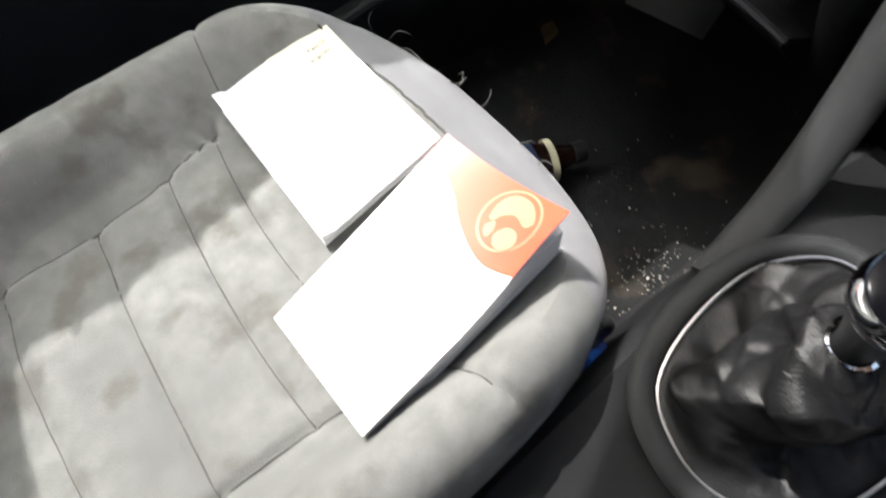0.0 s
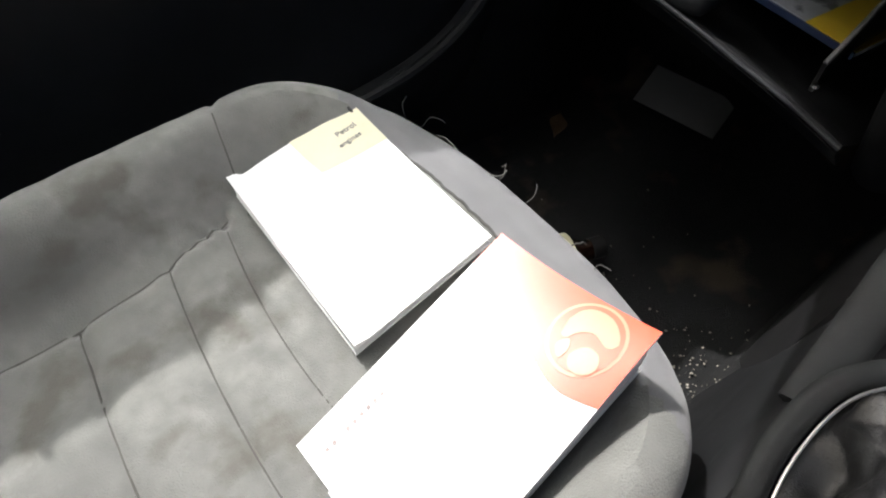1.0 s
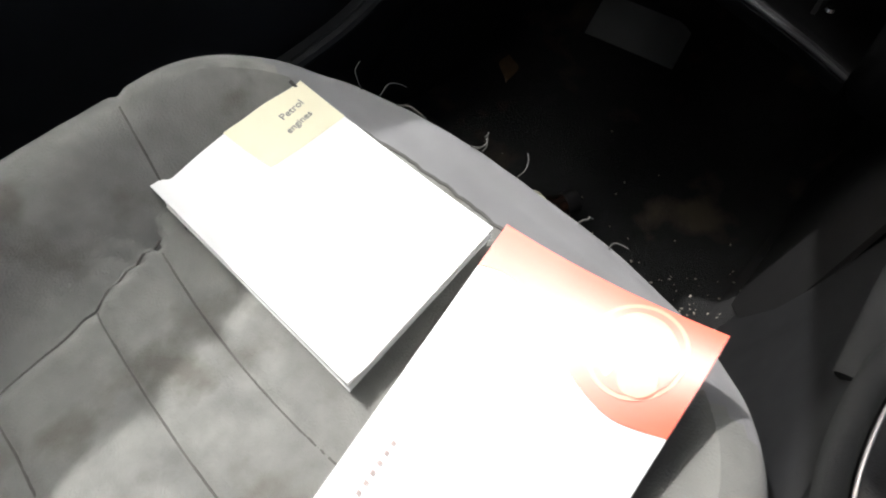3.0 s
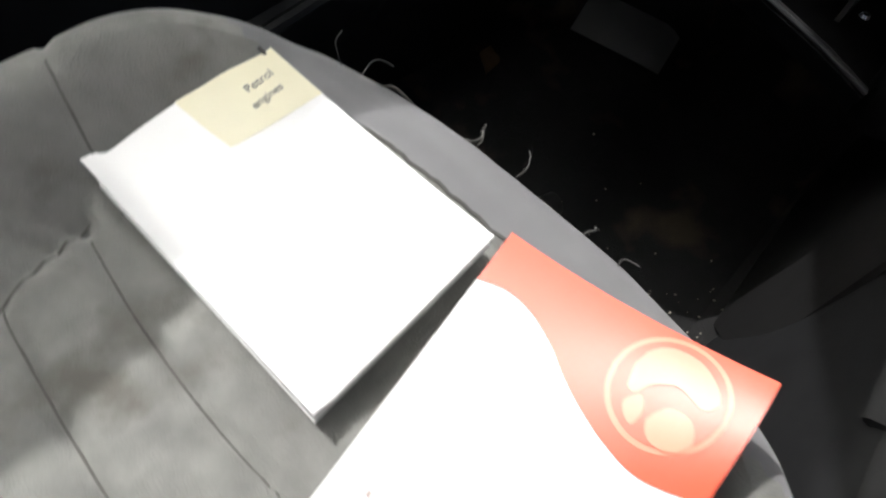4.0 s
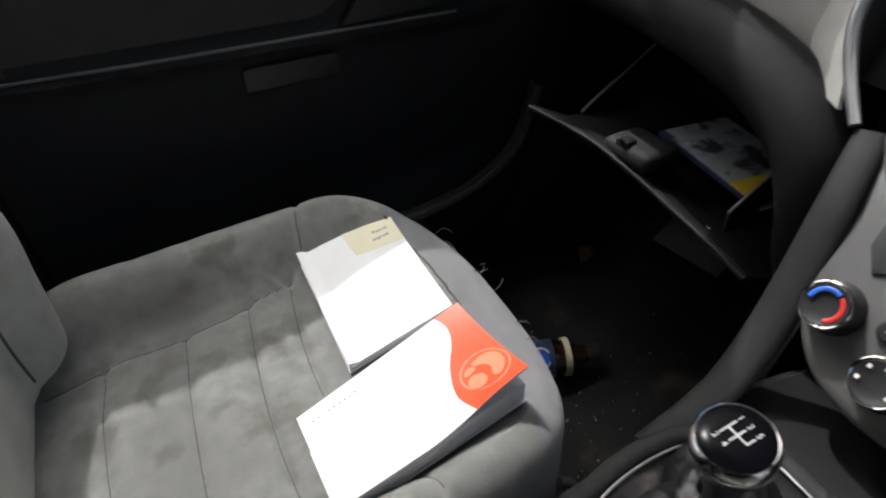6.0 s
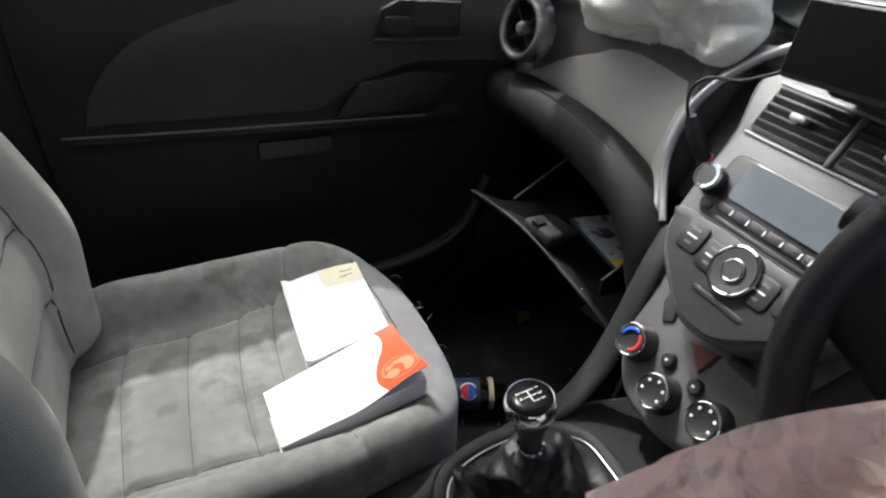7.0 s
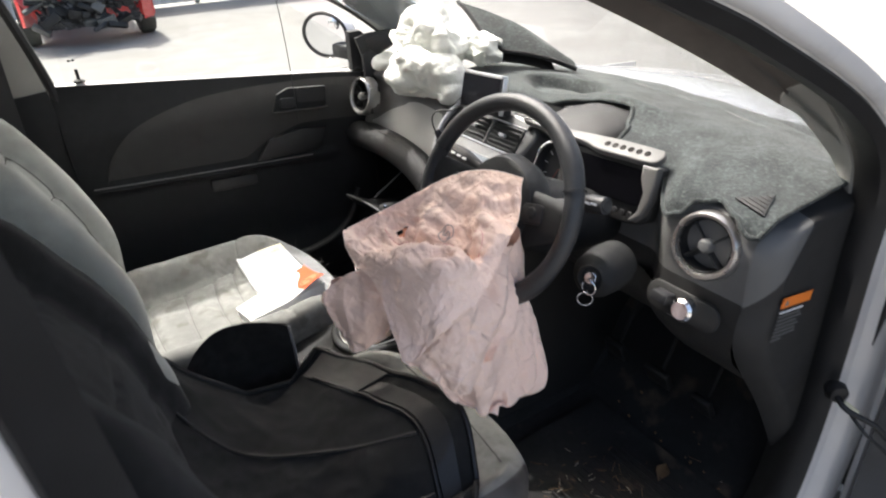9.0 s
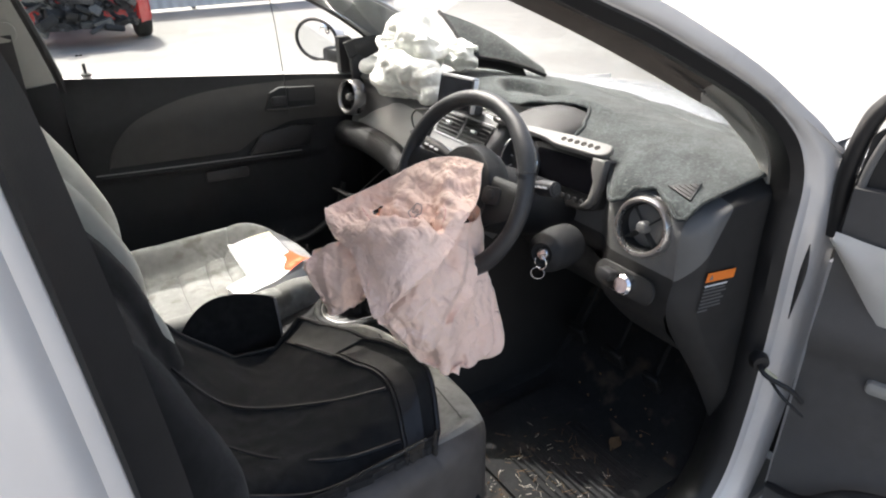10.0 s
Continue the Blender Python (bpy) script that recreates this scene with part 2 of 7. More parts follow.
def sheet(rows, closed_u=False, closed_v=False, keep=None):
    """A bmesh through rows of points (v outer, u inner)."""
    bm = bmesh.new()
    vs = [[bm.verts.new(p) for p in r] for r in rows]
    nv, nu = len(vs), len(vs[0])
    for j in range(nv if closed_v else nv - 1):
        for i in range(nu if closed_u else nu - 1):
            q = (vs[j][i], vs[j][(i + 1) % nu], vs[(j + 1) % nv][(i + 1) % nu], vs[(j + 1) % nv][i])
            if keep is None or keep(sum((v.co for v in q), Vector()) / 4):
                try:
                    bm.faces.new(q)
                except ValueError:
                    pass
    loose = [v for v in bm.verts if not v.link_faces]
    bmesh.ops.delete(bm, geom=loose, context="VERTS")
    bmesh.ops.recalc_face_normals(bm, faces=bm.faces)
    return bm


def half(bm, co, no, above):
    """Keeps the side of a plane that its normal points to, or the other."""
    bmesh.ops.bisect_plane(bm, geom=bm.verts[:] + bm.edges[:] + bm.faces[:], plane_co=co, plane_no=no, clear_inner=above, clear_outer=not above)
    return bm


def thicken(bm, t):
    bmesh.ops.solidify(bm, geom=bm.faces[:], thickness=t)
    bmesh.ops.recalc_face_normals(bm, faces=bm.faces)
    return bm


def tube(pts, r, seg=10, closed=False, flat=1.0, up=(0, 0, 1)):
    """A tube along pts; r a number or one for each point; flat squeezes it along up."""
    P = [Vector(p) for p in pts]
    n = len(P)
    R = r if isinstance(r, (list, tuple)) else [r] * n
    rows = []
    prev = None
    for i in range(n):
        a = P[(i - 1) % n] if closed else P[max(0, i - 1)]
        b = P[(i + 1) % n] if closed else P[min(n - 1, i + 1)]
        d = (b - a).normalized()
        u = Vector(up) if prev is None else prev
        u = (u - d * u.dot(d))
        if u.length < 1e-4:
            u = d.orthogonal()
        u.normalize()
        prev = u
        w = d.cross(u)
        rows.append([P[i] + R[i] * (math.cos(k * math.tau / seg) * w + flat * math.sin(k * math.tau / seg) * u) for k in range(seg)])
    bm = sheet(rows, closed_u=True, closed_v=closed)
    if not closed:
        edges = [e for e in bm.edges if e.is_boundary]
        bmesh.ops.holes_fill(bm, edges=edges, sides=0)
        bmesh.ops.recalc_face_normals(bm, faces=bm.faces)
    return bm


def lathe(profile, m=Matrix(), seg=32, fill=True):
    """Turns (radius, height) pairs round the local z axis and puts the result at m."""
    rows = [[m @ Vector((r * math.cos(k * math.tau / seg), r * math.sin(k * math.tau / seg), h)) for k in range(seg)] for r, h in profile]
    bm = sheet(rows, closed_u=True)
    bmesh.ops.remove_doubles(bm, verts=bm.verts, dist=1e-5)
    edges = [e for e in bm.edges if e.is_boundary]
    if edges and fill:
        bmesh.ops.holes_fill(bm, edges=edges, sides=0)
    bmesh.ops.recalc_face_normals(bm, faces=bm.faces)
    return bm


def hoop(profile, m=Matrix(), seg=32):
    """A ring whose cross-section is the closed (radius, height) outline."""
    rows = [[m @ Vector((r * math.cos(k * math.tau / seg), r * math.sin(k * math.tau / seg), h)) for k in range(seg)] for r, h in profile]
    return sheet(rows, closed_u=True, closed_v=True)


def box(sx, sy, sz, m=Matrix(), bevel=0.002, seg=2):
    bm = bmesh.new()
    bmesh.ops.create_cube(bm, size=1)
    bmesh.ops.scale(bm, vec=(sx, sy, sz), verts=bm.verts)
    if bevel:
        bmesh.ops.bevel(bm, geom=bm.edges[:], offset=min(bevel, 0.45 * min(sx, sy, sz)), segments=seg, affect="EDGES", profile=0.5)
    bm.transform(m)
    return bm


def prism(poly, depth, m=Matrix(), bevel=0.0, seg=2):
    """A flat outline (x, y) raised to depth along local z."""
    bm = bmesh.new()
    lo = [bm.verts.new((x, y, 0)) for x, y in poly]
    hi = [bm.verts.new((x, y, depth)) for x, y in poly]
    n = len(poly)
    bm.faces.new(lo[::-1])
    top = bm.faces.new(hi)
    for i in range(n):
        bm.faces.new((lo[i], lo[(i + 1) % n], hi[(i + 1) % n], hi[i]))
    bmesh.ops.recalc_face_normals(bm, faces=bm.faces)
    if bevel:
        bmesh.ops.bevel(bm, geom=list(top.edges), offset=bevel, segments=seg, affect="EDGES", profile=0.5)
    bm.transform(m)
    return bm


def join(*bms):
    out = bmesh.new()
    for b in bms:
        me = bpy.data.meshes.new("tmp")
        b.to_mesh(me)
        out.from_mesh(me)
        b.free()
        bpy.data.meshes.remove(me)
    return out


def rounded(w, h, r, n=5):
    """Outline of a rounded rectangle."""
    pts = []
    for cx, cy, a0 in ((w / 2 - r, h / 2 - r, 0), (-w / 2 + r, h / 2 - r, 90), (-w / 2 + r, -h / 2 + r, 180), (w / 2 - r, -h / 2 + r, 270)):
        for k in range(n + 1):
            a = radians(a0 + 90 * k / n)
            pts.append((cx + r * math.cos(a), cy + r * math.sin(a)))
    return pts


def basis(o, x, y, z):
    """A pose from an origin and three axes."""
    return Matrix(((x[0], y[0], z[0], o[0]), (x[1], y[1], z[1], o[1]), (x[2], y[2], z[2], o[2]), (0, 0, 0, 1)))


def facing(o, normal, up=(0, 0, 1)):
    """A pose whose local z is the normal and local y points up."""
    z = Vector(normal).normalized()
    y = Vector(up)
    y = (y - z * y.dot(z)).normalized()
    return basis(o, y.cross(z), y, z)


def link_mesh(name, bm, material, smooth=True, sharp=40):
    me = bpy.data.meshes.new(name)
    if smooth:
        for f in bm.faces:
            f.smooth = True
        lim = radians(sharp)
        for e in bm.edges:
            if len(e.link_faces) == 2 and e.calc_face_angle(0) > lim:
                e.smooth = False
    bm.to_mesh(me)
    bm.free()
    me.materials.append(material)
    return new(name, me)


def thing(name, label, category, at=(0, 0, 0), group="", kind=""):
    """An empty at the base of a thing, to hang its parts on."""
    ob = new(name)
    ob.location = at
    ob.empty_display_size = 0.05
    ob["base"] = list(at)
    return tagged(ob, label, category, group, kind)


def root_of(ob):
    while ob.parent:
        ob = ob.parent
    return ob


def part(name, bm, material, parent, label="", smooth=True, sharp=40):
    """A bmesh in world places as one mesh under a thing or a part."""
    bm.transform(Matrix.Translation(-Vector(root_of(parent).location)))
    ob = link_mesh(name, bm, material, smooth, sharp)
    ob.parent = parent
    return tagged(ob, label)


def single(name, bm, material, label, category, kind="", group="", smooth=True, sharp=40):
    return tagged(link_mesh(name, bm, material, smooth, sharp), label, category, group, kind)


def smoothstep(a, b, x):
    t = max(0.0, min(1.0, (x - a) / (b - a)))
    return t * t * (3 - 2 * t)


def ridged(p, f, octaves=3):
    """Fold-like noise in 0..1."""
    s, a, tot = 0.0, 1.0, 0.0
    q = Vector(p) * f
    for _ in range(octaves):
        s += a * (1 - abs(noise.noise(q))) ** 3
        tot += a
        a *= 0.5
        q = q * 2.1 + Vector((3.1, 1.7, 0.3))
    return s / tot


def crumple(bm, amps, seed):
    """Creases a coarse mesh like stiff nylon: flat facets between sharp folds, finer at each step."""
    rng = random.Random(seed)
    bmesh.ops.triangulate(bm, faces=bm.faces[:], quad_method="BEAUTY")
    bm.normal_update()
    old = set()
    for k, a in enumerate(amps):
        fresh = [v for v in bm.verts if v not in old]
        for v in fresh:
            if v.is_boundary and k == 0:
                continue
            h = a * min(0.05, sum(e.calc_length() for e in v.link_edges) / max(1, len(v.link_edges)))
            t = Vector((rng.uniform(-1, 1), rng.uniform(-1, 1), rng.uniform(-1, 1)))
            v.co += v.normal * max(-2 * h, min(2 * h, rng.gauss(0, h))) + t * h * 0.9
        old = set(bm.verts)
        if k < len(amps) - 1:
            bmesh.ops.subdivide_edges(bm, edges=bm.edges[:], cuts=1, use_grid_fill=True)
            bm.normal_update()
    bmesh.ops.recalc_face_normals(bm, faces=bm.faces)
    return bm


def facet_noise(p, seed):
    """Noise that is flat between straight creases, in about -1..1."""
    q = Vector((0.36 * p.x + 0.48 * p.y - 0.8 * p.z, -0.8 * p.x + 0.6 * p.y, 0.48 * p.x + 0.64 * p.y + 0.6 * p.z))
    q += 0.35 * noise.noise_vector(q * 0.45 + Vector((seed, 0, 0)))
    i = [math.floor(c) for c in q]
    fr = sorted(((q[k] - i[k], k) for k in range(3)), reverse=True)

    def rnd(c):
        h = (c[0] * 73856093) ^ (c[1] * 19349663) ^ (c[2] * 83492791) ^ (seed * 2654435761)
        h = (h ^ (h >> 13)) * 1274126177
        return ((h ^ (h >> 16)) & 0xffff) / 32767.5 - 1
    c = list(i)
    v = rnd(c) * (1 - fr[0][0])
    for n in range(3):
        c[fr[n][1]] += 1
        v += rnd(c) * (fr[n][0] - (fr[n + 1][0] if n < 2 else 0))
    return v


def ramp_at(knots, x):
    """Eased value between (x, value) knots in falling x."""
    for (a, va), (b, vb) in zip(knots, knots[1:]):
        if x >= b:
            return va + (vb - va) * smoothstep(0, 1, (a - x) / (a - b))
    return knots[-1][1]

def shifted(P, dv, du, closed):
    """Two views of a grid of points: each point and its neighbour dv rows and du columns on."""
    n, m = P.shape[:2]
    a = P[:n - dv]
    b = P[dv:]
    if closed:
        return a, np.roll(b, -du, axis=1), None
    if du >= 0:
        return a[:, :m - du], b[:, du:], du
    return a[:, -du:], b[:, :m + du], du


def wrinkle(rows, closed, swell, hold, seed, steps=260, rough=0.004, stiff=4):
    """Lets a cloth that is longer than its shape settle into folds round that shape."""
    rng = np.random.default_rng(seed)
    P0 = np.array([[tuple(p) for p in r] for r in rows], dtype=float)
    n, m = P0.shape[:2]
    j = rng.normal(0, 1, P0.shape)
    for _ in range(6):
        j = (j + np.roll(j, 1, 1) + np.roll(j, -1, 1) + np.vstack([j[:1], j[:-1]]) + np.vstack([j[1:], j[-1:]])) / 5
    P = P0 + j / j.std() * rough
    links = [(0, 1, 1.0, 0), (1, 0, 1.0, 0), (1, 1, 1.0, 0), (1, -1, 1.0, 0), (0, 2, 0.985, 1), (2, 0, 0.985, 1), (0, stiff, 0.93, 1), (stiff, 0, 0.93, 1)]
    rest = []
    for dv, du, f, kind in links:
        a, b, _ = shifted(P0, dv, du, closed)
        d = np.linalg.norm(b - a, axis=2)
        if kind and dv == 0:
            d = sum(np.linalg.norm(np.roll(P0, -q - 1, 1) - np.roll(P0, -q, 1), axis=2) for q in range(du))
            d = d if closed else d[:, :m - du]
        elif kind:
            e = np.linalg.norm(P0[1:] - P0[:-1], axis=2)
            d = sum(e[q:n - dv + q] for q in range(dv))
        rest.append(d * swell * f)
    for _ in range(steps):
        acc = np.zeros_like(P)
        for (dv, du, f, kind), r in zip(links, rest):
            a, b, _ = shifted(P, dv, du, closed)
            d = b - a
            l = np.linalg.norm(d, axis=2) + 1e-9
            g = (l - r) / l
            if kind:
                g = np.minimum(g, 0) * 0.5
            c = d * (0.5 * g)[:, :, None]
            if closed:
                acc[:n - dv] += c
                acc[dv:] -= np.roll(c, du, axis=1)
            elif du >= 0:
                acc[:n - dv, :m - du] += c
                acc[dv:, du:] -= c
            else:
                acc[:n - dv, -du:] += c
                acc[dv:, :m + du] -= c
        P = P + acc * 0.30 + (P0 - P) * hold
    return [[Vector(p) for p in r] for r in P]


def weave(rows, nu, nv, closed=False):
    """A fine grid of points through a few control rows."""
    R = [cr(r, nu, closed) for r in rows]
    cols = [cr([r[i] for r in R], nv) for i in range(nu)]
    return [[cols[i][j] for i in range(nu)] for j in range(nv)]


def crinkle(rows, octaves, seed, mask=None, closed=False, stretch=(1, 1, 1), folds=()):
    """Pushes a grid of points in and out into straight-edged folds; mask(u, v) weighs each octave.
    folds: (across, along, slant, depth) of long folds that run down the cloth."""
    P = np.array([[tuple(p) for p in r] for r in rows])
    du = np.roll(P, -1, 1) - np.roll(P, 1, 1) if closed else np.gradient(P, axis=1)
    N = np.cross(du, np.gradient(P, axis=0))
    N /= np.linalg.norm(N, axis=2)[:, :, None] + 1e-9
    nv, nu = P.shape[:2]
    out = []
    for j in range(nv):
        r = []
        for i in range(nu):
            q = Vector((P[j, i, 0] * stretch[0], P[j, i, 1] * stretch[1], P[j, i, 2] * stretch[2]))
            w = mask(i / (nu - 1), j / (nv - 1)) if mask else [1] * len(octaves)
            d = sum(a * w[k] * facet_noise(q * f, seed + k) for k, (f, a) in enumerate(octaves))
            for k, (fu, fv, slant, depth) in enumerate(folds):
                u, v = i / (nu - 1), j / (nv - 1)
                d += depth * (w[0] if mask else 1) * facet_noise(Vector(((u + slant * v) * fu, v * fv, 0.37 + 3 * k)), seed + 50 + k)
            r.append(rows[j][i] + Vector(N[j, i]) * d)
        out.append(r)
    return out


# ---- setting: yard ----
def flat_ground():
    n = 40
    pts = [-600, -200, -80, -40] + [-30 + 2 * k for k in range(31)] + [40, 80, 200, 600]
    return sheet([[Vector((x, y, 0.02 * noise.noise(Vector((x * 0.15, y * 0.15, 0))) - 0.01)) for x in pts] for y in pts])


single("ground", flat_ground(), M_GROUND, "pale sunlit concrete yard with faint stains", "ground", kind="structure")


def corrugated(x0, x1, y, h):
    rows = []
    xs = [x0 + k * 0.05 for k in range(int((x1 - x0) / 0.05) + 1)]
    prof = (0.0, 0.035, 0.035, 0.0)
    for z in (0.05, h):
        rows.append([Vector((x, y + prof[i % 4], z)) for i, x in enumerate(xs)])
    return thicken(sheet(rows), 0.004)


fence = thing("fence", "tall corrugated pale steel yard fence", "fence", at=(3, 13.4, 0))
for x0 in (-15, -9, -3, 3, 9, 15):
    part("fence_sheet", corrugated(x0, x0 + 6, 13.4, 2.4), M_FENCE, fence)
    part("fence_post", box(0.08, 0.08, 2.5, pose(x0, 13.5, 1.25), 0.01), M_GREY, fence)
part("fence_rail", box(36, 0.06, 0.08, pose(3, 13.48, 2.2), 0.01), M_GREY, fence)


def damaged_car(at, paint, label):
    """A parked hatchback whose front faces -y, its bumper torn off."""
    x, y, _ = at
    c = thing("parked_car", label, "car", at=at)
    prof = [(0.0, 0.35), (0.0, 0.75), (0.08, 0.92), (0.9, 1.05), (1.6, 1.55), (2.6, 1.62), (3.6, 1.55), (3.95, 1.0), (4.0, 0.5), (4.0, 0.35)]
    rows = []
    for k in range(9):
        s = -1 + 2 * k / 8
        w = 0.86
        rows.append([Vector((x + s * w * (1 if z < 1.0 else 1 - 0.28 * (z - 1.0)), y + d + 0.12 * s * s * (1 if d < 2 else -0.6), z - 0.03 * s * s)) for d, z in prof])
    body = sheet(rows)
    bmesh.ops.holes_fill(body, edges=[e for e in body.edges if e.is_boundary], sides=0)
    part("body", body, paint, c)
    part("windscreen", thicken(sheet([[Vector((x - 0.66, y + 0.98, 1.07)), Vector((x + 0.66, y + 0.98, 1.07))], [Vector((x - 0.56, y + 1.56, 1.545)), Vector((x + 0.56, y + 1.56, 1.545))]]), 0.012), M_SCREEN, c)
    front = crumple(sheet([[Vector((x - 0.66 + 1.32 * i / 12, y - 0.05 + 0.12 * ((i - 6) / 6) ** 2, 0.26 + 0.66 * j / 7)) for i in range(13)] for j in range(8)]), (0.5, 0.35, 0.25), 3)
    part("broken_front", front, M_WRECK, c, "crushed dark front structure")
    for k in range(34):
        px = x + random.uniform(-0.68, 0.66)
        pz = random.uniform(0.26, 0.92)
        part("torn_piece", box(random.uniform(0.05, 0.32), 0.08, random.uniform(0.02, 0.13), pose(px, y - 0.12 + random.uniform(-0.06, 0.04), pz, random.uniform(-30, 30), random.uniform(-40, 40), random.uniform(-25, 25)), 0.012), (M_BLACK, M_WRECK, M_BLACK, M_GREY)[k % 4], c)
    part("bumper_end", crumple(sheet([[Vector((x + 0.66 + 0.16 * i / 3, y - 0.14 + 0.16 * i / 3, 0.30 + 0.52 * j / 5)) for i in range(4)] for j in range(6)]), (0.15, 0.1), 8), paint, c, "hanging red bumper end")
    for sx in (-0.62, 0.62):
        part("headlight", lathe([(0.0, 0.06), (0.10, 0.05), (0.15, 0.0), (0.14, -0.05), (0, -0.06)], facing((x + sx, y - 0.01, 0.80), (0.2 * sx, -1, 0.2)), 20), M_CHROME, c, "clear headlight")
        wheel = lathe([(0.20, -0.10), (0.31, -0.11), (0.34, -0.07), (0.34, 0.07), (0.31, 0.11), (0.20, 0.10), (0.0, 0.08)], pose(x + sx * 1.27, y + 0.72, 0.34, 0, 90, 0), 28)
        ty = part("wheel", wheel, M_TYRE, c)
        part("rim", lathe([(0.0, 0.03), (0.06, 0.05), (0.18, 0.04), (0.20, 0.09), (0.20, -0.09), (0.0, -0.09)], pose(x + sx * 1.30, y + 0.72, 0.34, 0, 90, 0), 28), M_SILVER, ty)
        part("wheel", lathe([(0.20, -0.10), (0.31, -0.11), (0.34, -0.07), (0.34, 0.07), (0.31, 0.11), (0.20, 0.10), (0.0, 0.08)], pose(x + sx * 1.27, y + 3.2, 0.34, 0, 90, 0), 28), M_TYRE, c)
    return c


damaged_car((0.62, 9.4, 0), M_REDCAR, "red hatchback with its front torn off, parked by the fence")

# ---- setting: shell of the car ----
# side line of the door opening on the driver's side, at its seal
OPEN = [(-0.36, 1.535), (-0.12, 1.555), (0.05, 1.485), (0.215, 1.415), (0.372, 1.353), (0.632, 1.226), (0.765, 1.10), (0.778, 0.92), (0.783, 0.57), (0.74, 0.34), (0.62, 0.27), (0.2, 0.26), (-0.2, 0.27), (-0.30, 0.40), (-0.315, 0.95), (-0.345, 1.36)]


def loop_at(y, grow=0.0, n=140):
    c = Vector((0.25, 0, 0.85))
    out = []
    for p in cr([(x, 0, z) for x, z in OPEN], n, closed=True):
        d = (p - c)
        f = 1 - 0.68 * smoothstep(0.97, 1.24, p.z) * smoothstep(-0.2, 0.1, p.x)
        q = p + d.normalized() * ((grow * f if grow > 0.02 else grow) + (0.032 * smoothstep(-0.22, -0.30, p.x) if y < -0.76 else 0) + (0.14 * smoothstep(-0.22, -0.30, p.x) * (1 - smoothstep(1.15, 1.4, p.z)) if grow > 0.09 else 0))
        out.append(Vector((q.x, y if y > -0.78 else -0.78 + (y + 0.78) * f, q.z)))
    return out


shell = thing("car_shell", "silver car body around the open driver's doorway", "car body", at=(0.2, -0.8, 0.2), kind="structure")
part("door_seal", thicken(sheet([loop_at(-0.690, 0.045), loop_at(-0.725, 0.012), loop_at(-0.745, -0.004), loop_at(-0.768, -0.006), loop_at(-0.785, 0.006)], closed_u=True), 0.006), M_BLACK, shell, "black rubber door seal")
part("door_frame", thicken(sheet([loop_at(-0.780, 0.003), loop_at(-0.786, 0.010), loop_at(-0.792, 0.026), loop_at(-0.812, 0.036), loop_at(-0.822, 0.055), loop_at(-0.822, 0.10)], closed_u=True), 0.004), M_PAINT, shell, "dusty silver painted door frame")
part("jamb_slit", tube(cr([(0.780, -0.824, 0.962), (0.777, -0.826, 0.90), (0.774, -0.824, 0.803)], 10), [0.001, 0.002, 0.0035, 0.005, 0.006, 0.006, 0.005, 0.0035, 0.002, 0.001], 8), M_BLACK, shell, "dark slit in the jamb")
# outer skins
part("rear_side", thicken(sheet([[Vector((x, -0.816 + 0.02 * (z - 0.8) ** 2 + (0.12 * max(0, z - 1.05)), z)) for x in (-0.46, -0.7, -1.2, -1.9)] for z in (0.12, 0.28, 0.5, 0.8, 1.05, 1.1)]), 0.01), M_PAINT, shell)
part("pillar_skin", thicken(sheet([[Vector((x, -0.814 + 0.24 * (z - 1.05), z)) for x in (-0.41, -0.42, -0.50, -0.58)] for z in (1.04, 1.2, 1.4, 1.55)]), 0.01), M_PAINT, shell)
part("sill", box(1.2, 0.10, 0.12, pose(0.2, -0.80, 0.20), 0.02), M_PAINT, shell)
part("left_sill", box(3.0, 0.14, 0.20, pose(-0.4, 0.80, 0.26), 0.02), M_PAINT, shell)
part("kick_panel", thicken(sheet([[Vector((x, 0.745, z)) for x in (0.62, 0.8, 1.05)] for z in (0.22, 0.6, 1.02)]), 0.02), M_BLACK, shell)
part("under_panel", box(3.0, 1.6, 0.03, pose(-0.45, 0, 0.20), 0.01), M_BLACK, shell)
part("front_wing", thicken(sheet([[Vector((x, -0.832 + 0.03 * max(0, z - 0.8), z * (1 - 0.06 * max(0, x - 1.0)))) for x in (0.88, 1.2, 1.7, 2.05)] for z in (0.3, 0.6, 0.85, 0.895)]), 0.01), M_PAINT, shell)
part("roof_skin", thicken(sheet([[Vector((x, y, 1.69 + 0.02 * (1 - (x + 0.5) ** 2) - 0.08 * abs(y / 0.70) ** 3 - 0.10 * smoothstep(-0.1, 0.33, x))) for x in (0.33 - 0.25 * (y / 0.64) ** 2, -0.2, -0.6, -1.2, -1.9)] for y in (-0.70, -0.64, -0.4, -0.2, 0, 0.2, 0.4, 0.64, 0.70)]), 0.012), M_PAINT, shell)
part("tail", thicken(sheet([[Vector((-1.9, y, z)) for y in (-0.85, 0.85)] for z in (0.2, 1.0, 1.58)]), 0.01), M_PAINT, shell)
# wing and skin on the passenger's side
part("left_wing", thicken(sheet([[Vector((x, 0.86 - 0.03 * max(0, z - 0.8), z * (1 - 0.06 * max(0, x - 1.0)))) for x in (0.80, 1.2, 1.7, 2.05)] for z in (0.3, 0.6, 0.85, 0.895)]), 0.01), M_PAINT, shell)
part("left_rear_side", thicken(sheet([[Vector((x, 0.85 - 0.08 * max(0, z - 1.0), z)) for x in (-0.42, -0.9, -1.9)] for z in (0.28, 0.6, 1.09)]), 0.01), M_PAINT, shell)

bonnet = []
